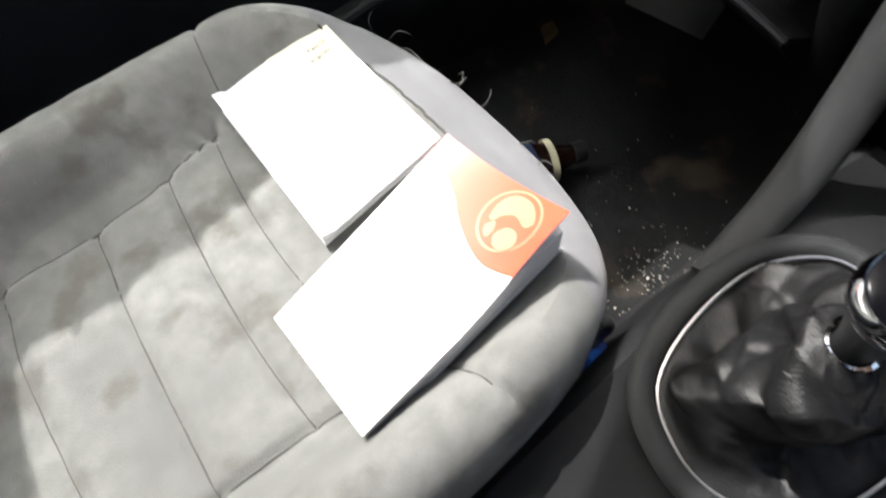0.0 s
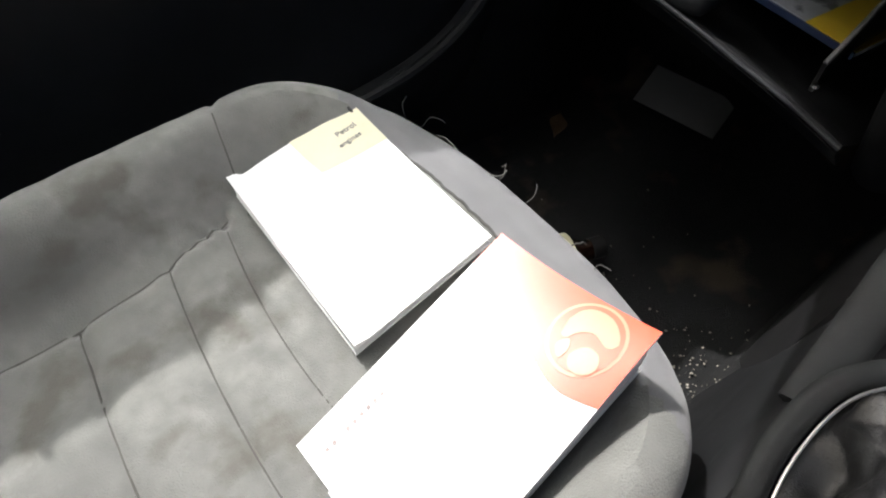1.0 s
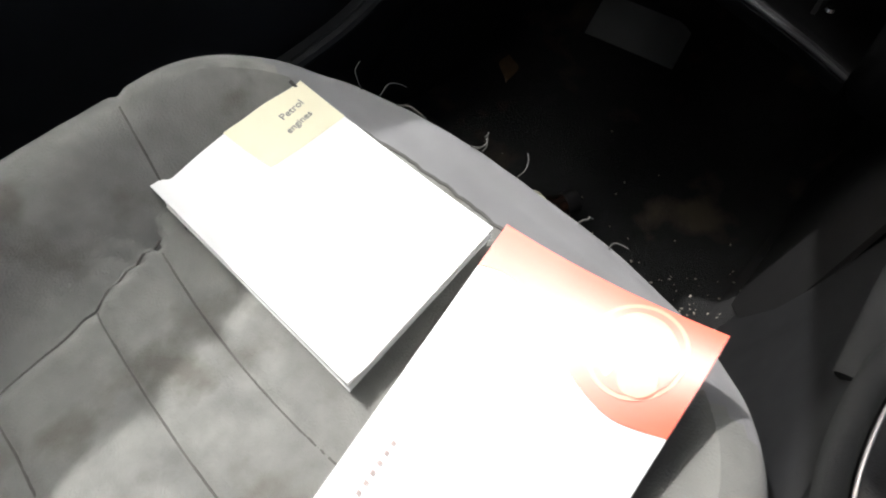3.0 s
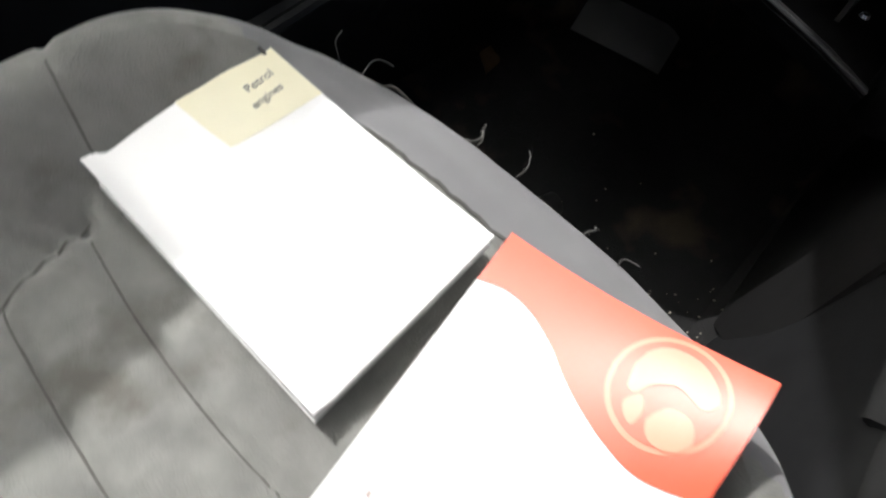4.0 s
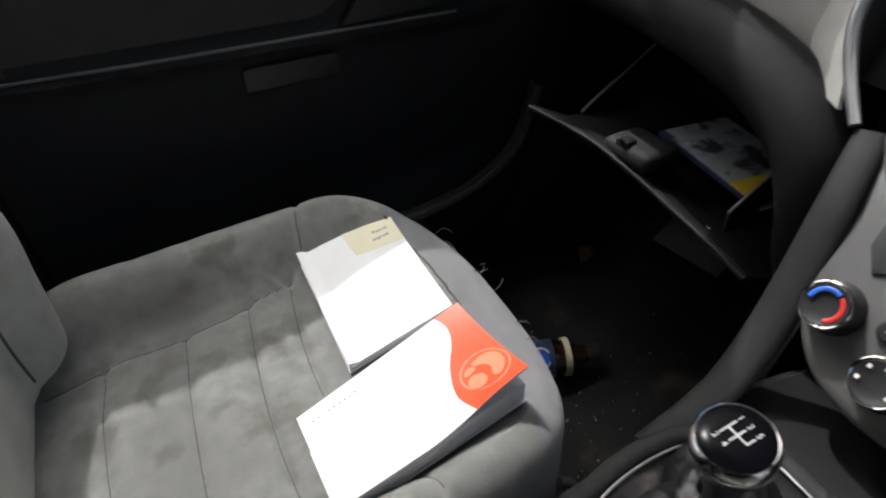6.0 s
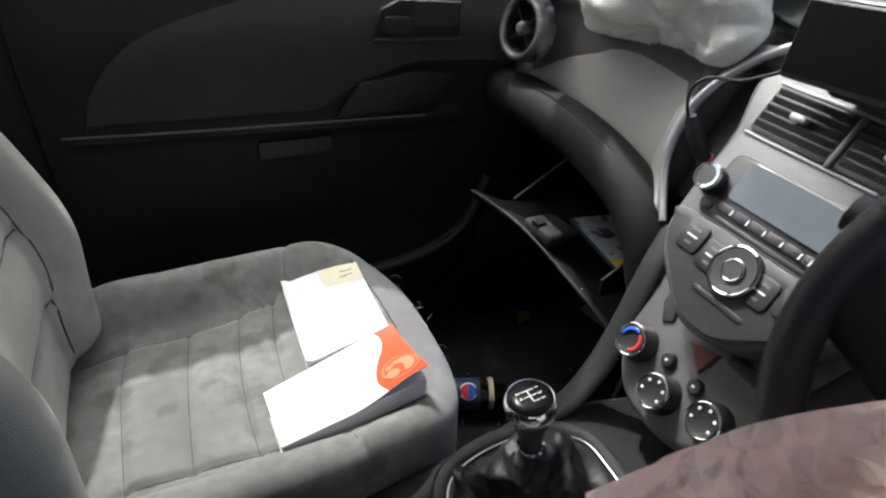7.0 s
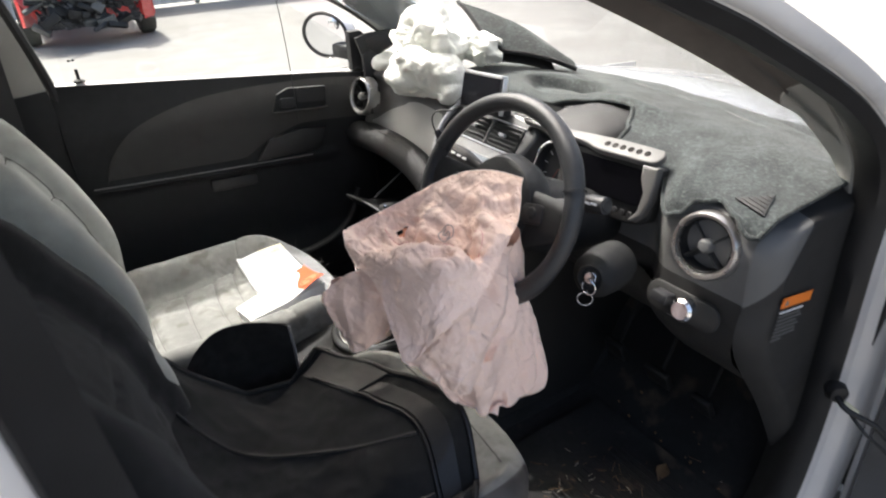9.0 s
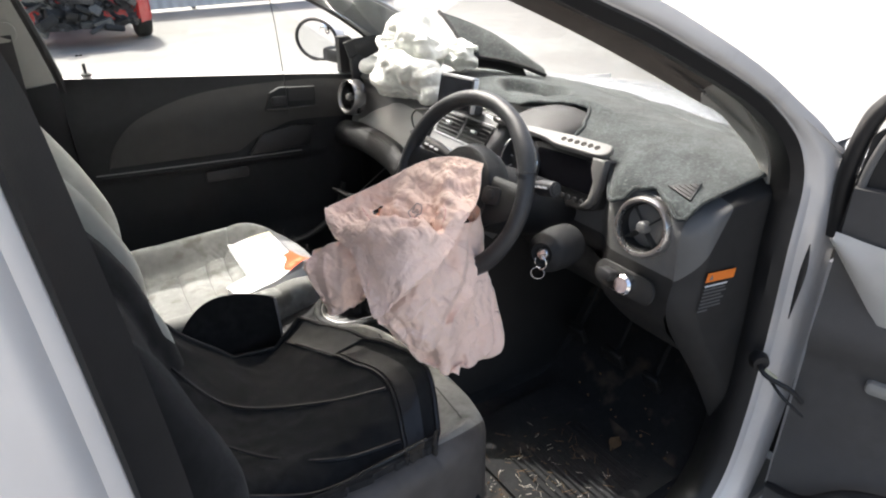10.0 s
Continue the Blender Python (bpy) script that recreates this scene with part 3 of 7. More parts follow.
for k in range(15):
    s = -1 + 2 * k / 14
    bonnet.append([Vector((x - 0.18 * s * s, 0.84 * s, z - 0.05 * s * s)) for x, z in ((1.20, 1.000), (1.32, 1.005), (1.5, 0.985), (1.75, 0.94), (2.0, 0.86), (2.15, 0.74), (2.2, 0.5))])
single("bonnet", thicken(sheet(bonnet), 0.008), M_WHITEPAINT, "pale silver car bonnet in full sun", "bonnet", kind="structure")

single("floor", sheet([[Vector((x, y, 0.255 + 0.25 * smoothstep(0.72, 1.1, x) + (0.16 * (1 - smoothstep(0.10, 0.19, abs(y)))) + 0.006 * noise.noise(Vector((x * 14, y * 14, 0))))) for x in [-1.9 + 0.05 * k for k in range(62)]] for y in [-0.74 + 0.04 * k for k in range(38)]]), M_CARPET, "dirty black car carpet strewn with debris", "floor", kind="structure")
single("firewall", thicken(sheet([[Vector((x, y, z)) for y in (-0.80, 0, 0.80)] for x, z in ((0.98, 0.30), (1.03, 0.6), (1.05, 0.9), (1.14, 1.0), (1.22, 1.0))]), 0.01), M_BLACK, "black bulkhead behind the dashboard", "bulkhead", kind="structure")
single("ceiling", thicken(sheet([[Vector((x, y, 1.655 + 0.02 * (1 - (x + 0.5) ** 2) - 0.07 * abs(y / 0.7) ** 3 - 0.10 * smoothstep(-0.1, 0.33, x))) for x in (0.31 - 0.25 * (y / 0.64) ** 2, -0.2, -0.6, -1.2, -1.85)] for y in (-0.69, -0.64, -0.4, -0.2, 0, 0.2, 0.4, 0.64, 0.69)]), 0.008), M_HEAD, "pale grey felt headliner of the car", "headliner", kind="structure")


def band(a, b, n=24, bulge=0.02, toward=(0, 0, 0)):
    """A padded strip between two lines."""
    A, B = cr(a, n), cr(b, n)
    rows = []
    for k in range(7):
        f = k / 6
        rows.append([A[i].lerp(B[i], f) + Vector(toward) * bulge * math.sin(math.pi * f) for i in range(n)])
    return thicken(sheet(rows), 0.006)


# pillar beside the driver's windscreen
right_pillar = thing("pillar_right", "pale grey trim of the windscreen pillar", "pillar", at=(0.8, -0.70, 1.0), kind="structure")
# upper length of the trim; its shade is painted in by the darker material
part("seal_trim", band([(-0.06, -0.62, 1.505), (0.10, -0.645, 1.45), (0.205, -0.66, 1.408), (0.391, -0.665, 1.325), (0.60, -0.672, 1.222)],
     [(-0.05, -0.69, 1.53), (0.10, -0.705, 1.475), (0.225, -0.712, 1.425), (0.38, -0.715, 1.362), (0.568, -0.719, 1.270)], bulge=0.012, toward=(-0.3, 0.7, 0.3)), M_TRIMSHADE, right_pillar, "upper pillar trim, coloured brown-grey for its shade")
part("trim", band([(0.602, -0.672, 1.221), (0.683, -0.675, 1.178), (0.80, -0.69, 1.075), (0.85, -0.70, 0.985)],
     [(0.570, -0.719, 1.269), (0.632, -0.72, 1.236), (0.768, -0.722, 1.10), (0.79, -0.722, 0.96)], bulge=0.012, toward=(-0.3, 0.7, 0.3)), M_TRIM, right_pillar)
part("screen_edge", band([(-0.02, -0.64, 1.535), (0.42, -0.68, 1.345), (0.72, -0.70, 1.185), (0.95, -0.73, 1.04)], [(-0.02, -0.72, 1.54), (0.42, -0.76, 1.36), (0.72, -0.80, 1.20), (0.95, -0.84, 1.04)], bulge=0.01, toward=(0.5, 0, 0.8)), M_PAINT, right_pillar)
left_pillar = thing("pillar_left", "pale grey trim of the windscreen pillar", "pillar", at=(0.8, 0.70, 1.0), kind="structure")
part("trim", band([(-0.06, 0.65, 1.62), (0.22, 0.66, 1.50), (0.50, 0.66, 1.36), (0.785, 0.675, 1.225), (0.97, 0.71, 1.09)], [(-0.05, 0.69, 1.60), (0.20, 0.70, 1.485), (0.38, 0.705, 1.355), (0.58, 0.715, 1.235), (0.78, 0.74, 1.08)], bulge=0.012, toward=(-0.3, -0.7, 0.3)), M_TRIM, left_pillar)
part("screen_edge", band([(-0.02, 0.66, 1.63), (0.23, 0.665, 1.52), (0.51, 0.675, 1.375), (0.79, 0.69, 1.24), (0.98, 0.72, 1.10)], [(-0.02, 0.71, 1.62), (0.22, 0.72, 1.50), (0.42, 0.735, 1.365), (0.64, 0.755, 1.235), (0.86, 0.79, 1.09)], bulge=0.01, toward=(0.5, 0, 0.8)), M_PAINT, left_pillar)

screen = thicken(sheet([[Vector((b - 0.20 * s * s - 0.12 * s * s * f, s * w, z - 0.02 * s * s)) for s in [-1 + k / 8 for k in range(17)]] for f, b, w, z in ((0, 1.16, 0.73, 1.03), (0.25, 0.96, 0.715, 1.165), (0.5, 0.76, 0.70, 1.31), (0.75, 0.56, 0.68, 1.45), (1, 0.36, 0.66, 1.57))]), 0.004)
ws = single("window_1", screen, M_GLASS, "clear laminated windscreen of the car", "windscreen", kind="structure")
ws.visible_shadow = False
for nm, pts in (("window_2", [[(-0.26, 0.800, 1.10), (0.72, 0.780, 1.03)], [(-0.36, 0.69, 1.56), (0.02, 0.70, 1.54)]]), ("window_3", [[(-0.42, 0.800, 1.12), (-1.1, 0.79, 1.15)], [(-0.46, 0.69, 1.52), (-1.05, 0.69, 1.52)]])):
    g = single(nm, thicken(sheet([[Vector(p) for p in r] for r in pts]), 0.004), M_SIDEGLASS, "closed clear side window of the car", "window", kind="structure")
    g.visible_shadow = False

# ---- passenger's door, closed ----
def door_y(x, z):
    """The inner face of the passenger's door."""
    y = 0.745 + 0.035 * smoothstep(0.95, 1.12, z)
    arm = math.exp(-((z - (0.818 - 0.06 * x)) / 0.012) ** 2)
    y -= 0.016 * arm * smoothstep(-0.30, -0.15, x) * (1 - smoothstep(0.44, 0.52, x))
    y -= 0.03 * (1 - smoothstep(0.45, 0.56, z))
    y -= 0.02 * smoothstep(0.45, 0.62, x)
    return y


def belt_z(x):
    return 1.118 - 0.105 * (x + 0.19)


left_door = thing("door_1", "closed black passenger door with a grey cloth insert", "car door", at=(0.15, 0.78, 0.30), kind="structure")
rows = []
for k in range(70):
    x = -0.27 + 0.93 * k / 69
    rows.append([Vector((x, door_y(x, z), z)) for z in [0.25 + (belt_z(x) - 0.25) * j / 60 for j in range(61)]])
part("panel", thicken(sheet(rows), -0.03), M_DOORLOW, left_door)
part("sill_cap", tube(cr([(-0.27, 0.795, belt_z(-0.27) - 0.008), (0.1, 0.792, belt_z(0.1) - 0.008), (0.4, 0.785, belt_z(0.4) - 0.008), (0.70, 0.77, belt_z(0.70) - 0.008)], 30), 0.013, 10), M_PAINT, left_door, "pale window ledge")


rows = []
top = cr([(-0.20, 0.845, 0), (-0.185, 0.90, 0), (-0.13, 0.965, 0), (-0.05, 1.005, 0), (0.09, 1.036, 0), (0.26, 1.042, 0), (0.45, 1.035, 0), (0.62, 1.02, 0)], 60)
for p in top:
    zl = 0.842 - 0.06 * p.x + 0.004
    zl += 0.035 * smoothstep(0.18, 0.26, p.x) + 0.05 * smoothstep(0.22, 0.40, p.x)
    rows.append([Vector((p.x, door_y(p.x, zl + (p.y - zl) * j / 14) - 0.006 * math.sin(math.pi * (0.08 + 0.84 * j / 14)) ** 0.5, zl + (p.y - zl) * j / 14)) for j in range(15)])
part("insert", sheet(rows), M_INSERT, left_door, "grey cloth door insert")
part("armrest_edge", tube(cr([(-0.24, 0.740, 0.842), (-0.05, 0.730, 0.831), (0.15, 0.727, 0.819), (0.40, 0.724, 0.804)], 30), 0.0022, 8), M_GREY, left_door)
hz = part("handle_recess", prism([(-0.092, -0.036), (0.078, -0.036), (0.086, -0.024), (0.084, 0.036), (-0.040, 0.036), (-0.074, 0.018)], 0.010, facing((0.39, 0.741, 0.985), (0, -1, 0.05), (0.10, 0, 1)), 0.004), M_DOORLOW, left_door, "dark handle recess")
part("handle_hole", prism(rounded(0.090, 0.044, 0.008), 0.0015, facing((0.425, 0.7305, 0.994), (0, -1, 0.05), (0.10, 0, 1))), M_BLACK, hz, smooth=False)
part("door_handle", prism(rounded(0.052, 0.030, 0.008), 0.008, facing((0.346, 0.732, 0.982), (0, -1, 0.05), (0.10, 0, 1)), 0.004), M_PLASTIC, hz)
part("recess_lip", tube([(0.300, 0.729, 0.958), (0.39, 0.728, 0.952), (0.475, 0.727, 0.946)], 0.004, 8), M_INSERT, hz)
part("grab_scoop", prism([(-0.11, -0.03), (0.10, -0.035), (0.13, 0.03), (0.05, 0.045), (-0.06, 0.03)], 0.01, facing((0.33, 0.735, 0.85), (0, -1, 0.02)), 0.004), M_BLACK, left_door, "dark grab recess")
part("switch", prism(rounded(0.14, 0.035, 0.008), 0.008, facing((0.14, 0.741, 0.768), (0, -1, 0.05), (0.05, 0, 1)), 0.003), M_BLACK, left_door, "recessed pull pocket")
part("map_pocket", thicken(sheet([[p + Vector((0, dy, dz)) for p in cr([(-0.24, 0.70, 0.50), (0.0, 0.69, 0.475), (0.22, 0.685, 0.48), (0.38, 0.68, 0.50), (0.48, 0.68, 0.56), (0.53, 0.69, 0.66)], 40)] for dy, dz in ((0.03, -0.14), (0.0, -0.05), (-0.004, 0.0), (0.012, 0.006))]), 0.006), M_DOORLOW, left_door, "moulded door pocket")
part("pocket_rim", tube(cr([(-0.24, 0.695, 0.502), (0.0, 0.685, 0.478), (0.22, 0.68, 0.483), (0.38, 0.675, 0.503), (0.48, 0.675, 0.563), (0.53, 0.685, 0.663)], 40), 0.008, 8), M_PLASTIC, left_door)
pin = part("lock_pin", lathe([(0, 0.032), (0.0045, 0.031), (0.0045, 0.0), (0.003, 0.0), (0.003, -0.02)], pose(-0.19, 0.795, 1.128), 12), M_BLACK, left_door)
part("pin_collar", lathe([(0.0, 0.004), (0.010, 0.004), (0.014, 0.0), (0.014, -0.004), (0, -0.004)], pose(-0.19, 0.795, 1.128), 14), M_BLACK, pin)
part("window_frame", join(tube(cr([(-0.25, 0.79, 1.05), (-0.265, 0.785, 1.14), (-0.30, 0.75, 1.30), (-0.375, 0.70, 1.58)], 20), 0.014, 8), tube(cr([(-0.375, 0.70, 1.58), (-0.15, 0.69, 1.625), (0.02, 0.70, 1.575), (0.20, 0.705, 1.482), (0.38, 0.715, 1.355), (0.60, 0.735, 1.225), (0.80, 0.765, 1.07)], 30), 0.012, 8)), M_BLACK, left_door)
part("sail_panel", prism([(0.0, 0.0), (0.20, -0.02), (0.04, 0.12), (0.0, 0.12)], 0.03, facing((0.585, 0.775, 1.04), (0, -1, 0), (0, 0, 1)) @ pose(0, 0, 0, 0, 0, 0), 0.004), M_BLACK, left_door)
part("outer_skin", thicken(sheet([[Vector((x, 0.868 - 0.05 * max(0, z - 0.95), z)) for x in (-0.40, 0.2, 0.80)] for z in (0.30, 0.6, 0.9, 1.03)]), 0.006), M_PAINT, left_door)

# door mirror
mirror = thing("door_mirror", "oval silver door mirror with a small blind-spot mirror", "mirror", at=(0.60, 0.88, 1.08))
MM = facing((0.585, 0.935, 1.13), (-0.90, -0.42, 0.0))
part("housing", lathe([(0.0, -0.10), (0.05, -0.095), (0.085, -0.06), (0.100, -0.02), (0.102, 0.004), (0.094, 0.004), (0.092, -0.004), (0, -0.004)], MM @ Matrix.Diagonal((1, 0.72, 1, 1)), 40), M_PAINT, mirror)
part("bezel", tube([MM @ Vector((0.097 * math.cos(a), 0.070 * math.sin(a), 0.004)) for a in [k * math.tau / 40 for k in range(40)]], 0.006, 8, closed=True), M_BLACK, mirror)
part("mirror_glass", prism([(0.092 * math.cos(k * math.tau / 40), 0.065 * math.sin(k * math.tau / 40)) for k in range(40)], 0.004, MM @ pose(0, 0, -0.001)), M_MIRROR, mirror, "mirror glass", smooth=False)
part("spot_mirror", lathe([(0, 0.008), (0.014, 0.007), (0.020, 0.004), (0.021, 0.0), (0, 0)], MM @ pose(0.045, 0.038, 0.004), 24), M_MIRROR, mirror, "round blind-spot mirror")
part("foot", box(0.06, 0.14, 0.05, pose(0.62, 0.83, 1.085, 0, 0, 10), 0.015), M_BLACK, mirror)

# pillar behind the passenger's door, and the belt
mid = thing("pillar_middle", "grey centre pillar with a seat belt anchor", "pillar", at=(-0.34, 0.74, 0.4), kind="structure")
part("upper_trim", band([(-0.275, 0.775, 1.12), (-0.30, 0.745, 1.25), (-0.37, 0.67, 1.54)], [(-0.455, 0.765, 1.12), (-0.47, 0.735, 1.25), (-0.51, 0.66, 1.54)], 16, 0.03, (0, -1, 0)), M_TRIM, mid)
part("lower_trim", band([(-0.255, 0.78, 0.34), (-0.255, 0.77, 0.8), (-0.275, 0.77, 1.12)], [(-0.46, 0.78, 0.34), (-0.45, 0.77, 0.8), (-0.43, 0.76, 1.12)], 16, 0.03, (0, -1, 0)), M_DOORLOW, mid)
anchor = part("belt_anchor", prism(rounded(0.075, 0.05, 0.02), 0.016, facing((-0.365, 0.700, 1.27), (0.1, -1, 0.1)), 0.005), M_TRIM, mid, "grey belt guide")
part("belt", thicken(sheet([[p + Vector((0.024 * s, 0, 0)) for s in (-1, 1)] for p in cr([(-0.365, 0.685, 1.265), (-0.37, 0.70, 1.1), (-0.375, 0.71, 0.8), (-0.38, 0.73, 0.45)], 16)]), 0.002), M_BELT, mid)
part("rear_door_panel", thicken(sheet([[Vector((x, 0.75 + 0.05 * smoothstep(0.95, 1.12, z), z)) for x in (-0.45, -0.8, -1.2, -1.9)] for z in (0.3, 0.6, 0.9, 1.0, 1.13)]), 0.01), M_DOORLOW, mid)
part("rear_lock_pin", lathe([(0, 0.034), (0.005, 0.033), (0.005, 0.004), (0.013, 0.002), (0.013, -0.004), (0, -0.004)], pose(-0.56, 0.79, 1.14), 12), M_BLACK, mid)

# cord that hangs inside the passenger's window
single("hanging_cord", tube(cr([(0.32, 0.635, 1.375), (0.33, 0.626, 1.25), (0.335, 0.622, 1.08), (0.333, 0.620, 0.955)], 24), 0.0012, 6), M_BLACK, "thin black cord hanging in front of the door", "cord")

# ---- driver's door, open ----
HINGE = Vector((0.875, -0.85, 0))
DD = Vector((0.30, -0.954, 0))
DN = Vector((-0.954, -0.30, 0))


def dp(s, off, z):
    """A place on the open door: along it, out of its inner face, and height."""
    p = HINGE + DD * s + DN * off
    return Vector((p.x, p.y, z))


open_door = thing("door_2", "open driver's door with black lining and silver skin", "car door", at=tuple(HINGE), kind="structure")
rows = []
for j in range(25):
    z = 0.30 + 0.78 * j / 24
    rows.append([dp(-0.012 + 0.93 * k / 20, 0.06 + 0.03 * math.exp(-((z - 0.80) / 0.04) ** 2) + 0.02 * (1 - smoothstep(0.45, 0.55, z)), z) for k in range(21)])
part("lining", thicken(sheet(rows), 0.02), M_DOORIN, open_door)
part("skin", thicken(sheet([[dp(s, -0.06 + 0.02 * (z - 0.7) ** 2, z) for s in (0.0, 0.3, 0.6, 0.95)] for z in (0.28, 0.5, 0.8, 1.02, 1.09)]), 0.01), M_PAINT, open_door)
part("door_edge", thicken(sheet([[dp(0.0, o, z) for o in (-0.06, -0.02, 0.03, 0.065)] for z in (0.28, 0.5, 0.8, 1.02, 1.09)]), 0.01), M_PAINT, open_door)
part("upper_trim", thicken(sheet([[dp(-0.02 + 0.42 * k / 20, 0.086 + 0.012 * math.sin(math.pi * f), 0.995 - 0.10 * (0.42 * k / 20) - f * min(0.14, 0.008 + 1.3 * 0.42 * k / 20)) for k in range(21)] for f in [j / 8 for j in range(9)]]), 0.006), M_PANEL, open_door, "pale grey lining insert")
part("window_frame", tube(cr([dp(-0.025, 0.03, 0.97), dp(-0.032, 0.04, 1.08), dp(-0.022, 0.05, 1.172), dp(0.0, 0.055, 1.222), dp(0.07, 0.06, 1.29), dp(0.25, 0.08, 1.38), dp(0.50, 0.12, 1.46)], 30), 0.016, 10), M_BLACK, open_door)
part("window_channel", tube(cr([dp(0.0, 0.060, 1.00), dp(-0.004, 0.065, 1.08), dp(0.008, 0.07, 1.155), dp(0.03, 0.075, 1.195), dp(0.10, 0.08, 1.25), dp(0.25, 0.10, 1.33)], 30), 0.007, 10), M_GREY, open_door)
part("sail_trim", thicken(sheet([[dp(a, 0.045, 0.985), dp(a + 0.004, 0.05, 1.06), dp(a + 0.012, 0.055, 1.0 + b)] for a, b in ((-0.02, 0.17), (0.04, 0.23), (0.12, 0.28), (0.24, 0.34))]), 0.01), M_BLACK, open_door, "black window corner trim")
part("pull_cup", prism(rounded(0.16, 0.028, 0.010), 0.022, facing(dp(0.175, 0.075, 0.715), DN), 0.008), M_TRIM, open_door, "pale pull handle")
part("speaker", lathe([(0, 0.006), (0.07, 0.008), (0.08, 0.0), (0, 0)], facing(dp(0.25, 0.075, 0.50), DN), 30), M_BLACK, open_door)
part("mirror_sail", prism([(0, 0), (0.2, 0), (0.02, 0.16)], 0.02, facing(dp(0.02, 0.03, 1.05), DN)), M_BLACK, open_door)
part("door_glass", prism([(0, 0), (0.8, 0.02), (0.7, 0.30), (0.45, 0.32), (0.1, 0.12)], 0.004, facing(dp(0.85, 0.02, 1.08), DN)), M_GLASS, open_door).visible_shadow = False
part("pocket_rim", tube(cr([dp(-0.01, 0.10, 0.40), dp(0.06, 0.12, 0.42), dp(0.14, 0.12, 0.49), dp(0.3, 0.12, 0.53)], 16), 0.008, 8), M_DOORLOW, open_door)
# torn wiring at the hinge
wire = thing("wiring_loom", "torn black wiring loom hanging from the hinge pillar", "cable", at=(0.755, -0.80, 0.70))
part("grommet", lathe([(0, 0.02), (0.016, 0.018), (0.02, 0.004), (0.014, -0.01), (0, -0.012)], facing((0.752, -0.797, 0.70), (-0.5, -0.8, 0)), 16), M_BLACK, wire)
part("wire", tube(cr([(0.75, -0.80, 0.70), (0.73, -0.83, 0.69), (0.76, -0.87, 0.665), (0.775, -0.89, 0.64)], 14), 0.005, 8), M_BLACK, wire)
part("tape", tube(cr([(0.738, -0.822, 0.693), (0.745, -0.845, 0.682)], 4), 0.0062, 8), M_CAPIVORY, wire, "cream tape")
part("wire_end", tube(cr([(0.75, -0.81, 0.69), (0.745, -0.86, 0.655), (0.77, -0.90, 0.615)], 10), 0.003, 8), M_BLACK, wire)

# small sticker on the passenger's window
st = thing("window_sticker", "small black-marked sticker on the side window", "sticker", at=(-0.19, 0.785, 1.17))
for dx in (-0.006, 0.004):
    part("mark", box(0.007, 0.001, 0.005, pose(-0.195 + dx, 0.776, 1.185), 0), M_BLACK, st, smooth=False)

# ---- dashboard ----
def dash_profile(y):
    s = y / 0.73
    drv = smoothstep(0.47, 0.55, -y)
    # deep recess for the dials
    bay = smoothstep(0.14, 0.19, -y) * (1 - smoothstep(0.47, 0.53, -y))
    tray = 1 - smoothstep(0.20, 0.25, abs(y))
    f = -0.030 * drv + 0.075 * tray + 0.020 * bay * (1 - tray)
    psg = smoothstep(0.22, 0.28, y)
    lip = 0.02 * drv
    return [(1.13 - 0.22 * s * s, 1.035), (0.95 - 0.12 * s * s, 1.072 - 0.015 * s * s), (0.80 - 0.02 * s * s, 1.095 - 0.04 * s * s), (0.70 + 0.03 * bay, 1.085 - 0.035 * s * s),
            (0.628 + f, 1.055 - 0.02 * s * s), (0.605 + f + 0.035 * psg, 1.015 - 0.01 * s * s), (0.600 + f + 0.024 * psg, 0.965), (0.605 + f + 0.004 * psg, 0.905), (0.600 + f, 0.862 - lip), (0.62 + f, 0.825 - lip), (0.70 + f, 0.80 - lip), (1.02, 0.78)]


def dash_point(y, v):
    """v runs 0..1 from the windscreen over the top and down the face."""
    p = dash_profile(y)
    t = v * (len(p) - 1)
    i = min(int(t), len(p) - 2)
    f = t - i
    g = lambda j: Vector((p[max(0, min(len(p) - 1, j))][0], 0, p[max(0, min(len(p) - 1, j))][1]))
    a, b, c, d = g(i - 1), g(i), g(i + 1), g(i + 2)
    q = 0.5 * (2 * b + (c - a) * f + (2 * a - 5 * b + 4 * c - d) * f * f + (3 * b - a - 3 * c + d) * f ** 3)
    # shallow tray in the top
    d = math.hypot((q.x - 0.80) / 0.085, (y + 0.02) / 0.125)
    return Vector((q.x, y, q.z - (0.036 * (1 - smoothstep(0.70, 1.03, d)) if q.z > 1.05 else 0)))


dash = thing("dashboard", "dark grey moulded car dashboard with a pale soft panel", "dashboard", at=(0.75, 0, 0.80))
YS = [-0.700 + 1.435 * k / 80 for k in range(81)]
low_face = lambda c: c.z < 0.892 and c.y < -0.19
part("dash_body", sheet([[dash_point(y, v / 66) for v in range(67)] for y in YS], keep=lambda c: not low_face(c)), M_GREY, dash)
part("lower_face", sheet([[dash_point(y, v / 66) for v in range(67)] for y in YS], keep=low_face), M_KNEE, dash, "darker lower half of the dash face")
# rounded end of the dash on the driver's side, running down to the footwell
front = [(1.062, 0.71), (1.055, 0.68), (1.045, 0.65), (1.03, 0.60), (1.0, 0.573), (0.96, 0.570), (0.90, 0.574), (0.845, 0.566), (0.80, 0.578), (0.74, 0.615), (0.62, 0.70), (0.45, 0.80), (0.33, 0.86)]
rows = []
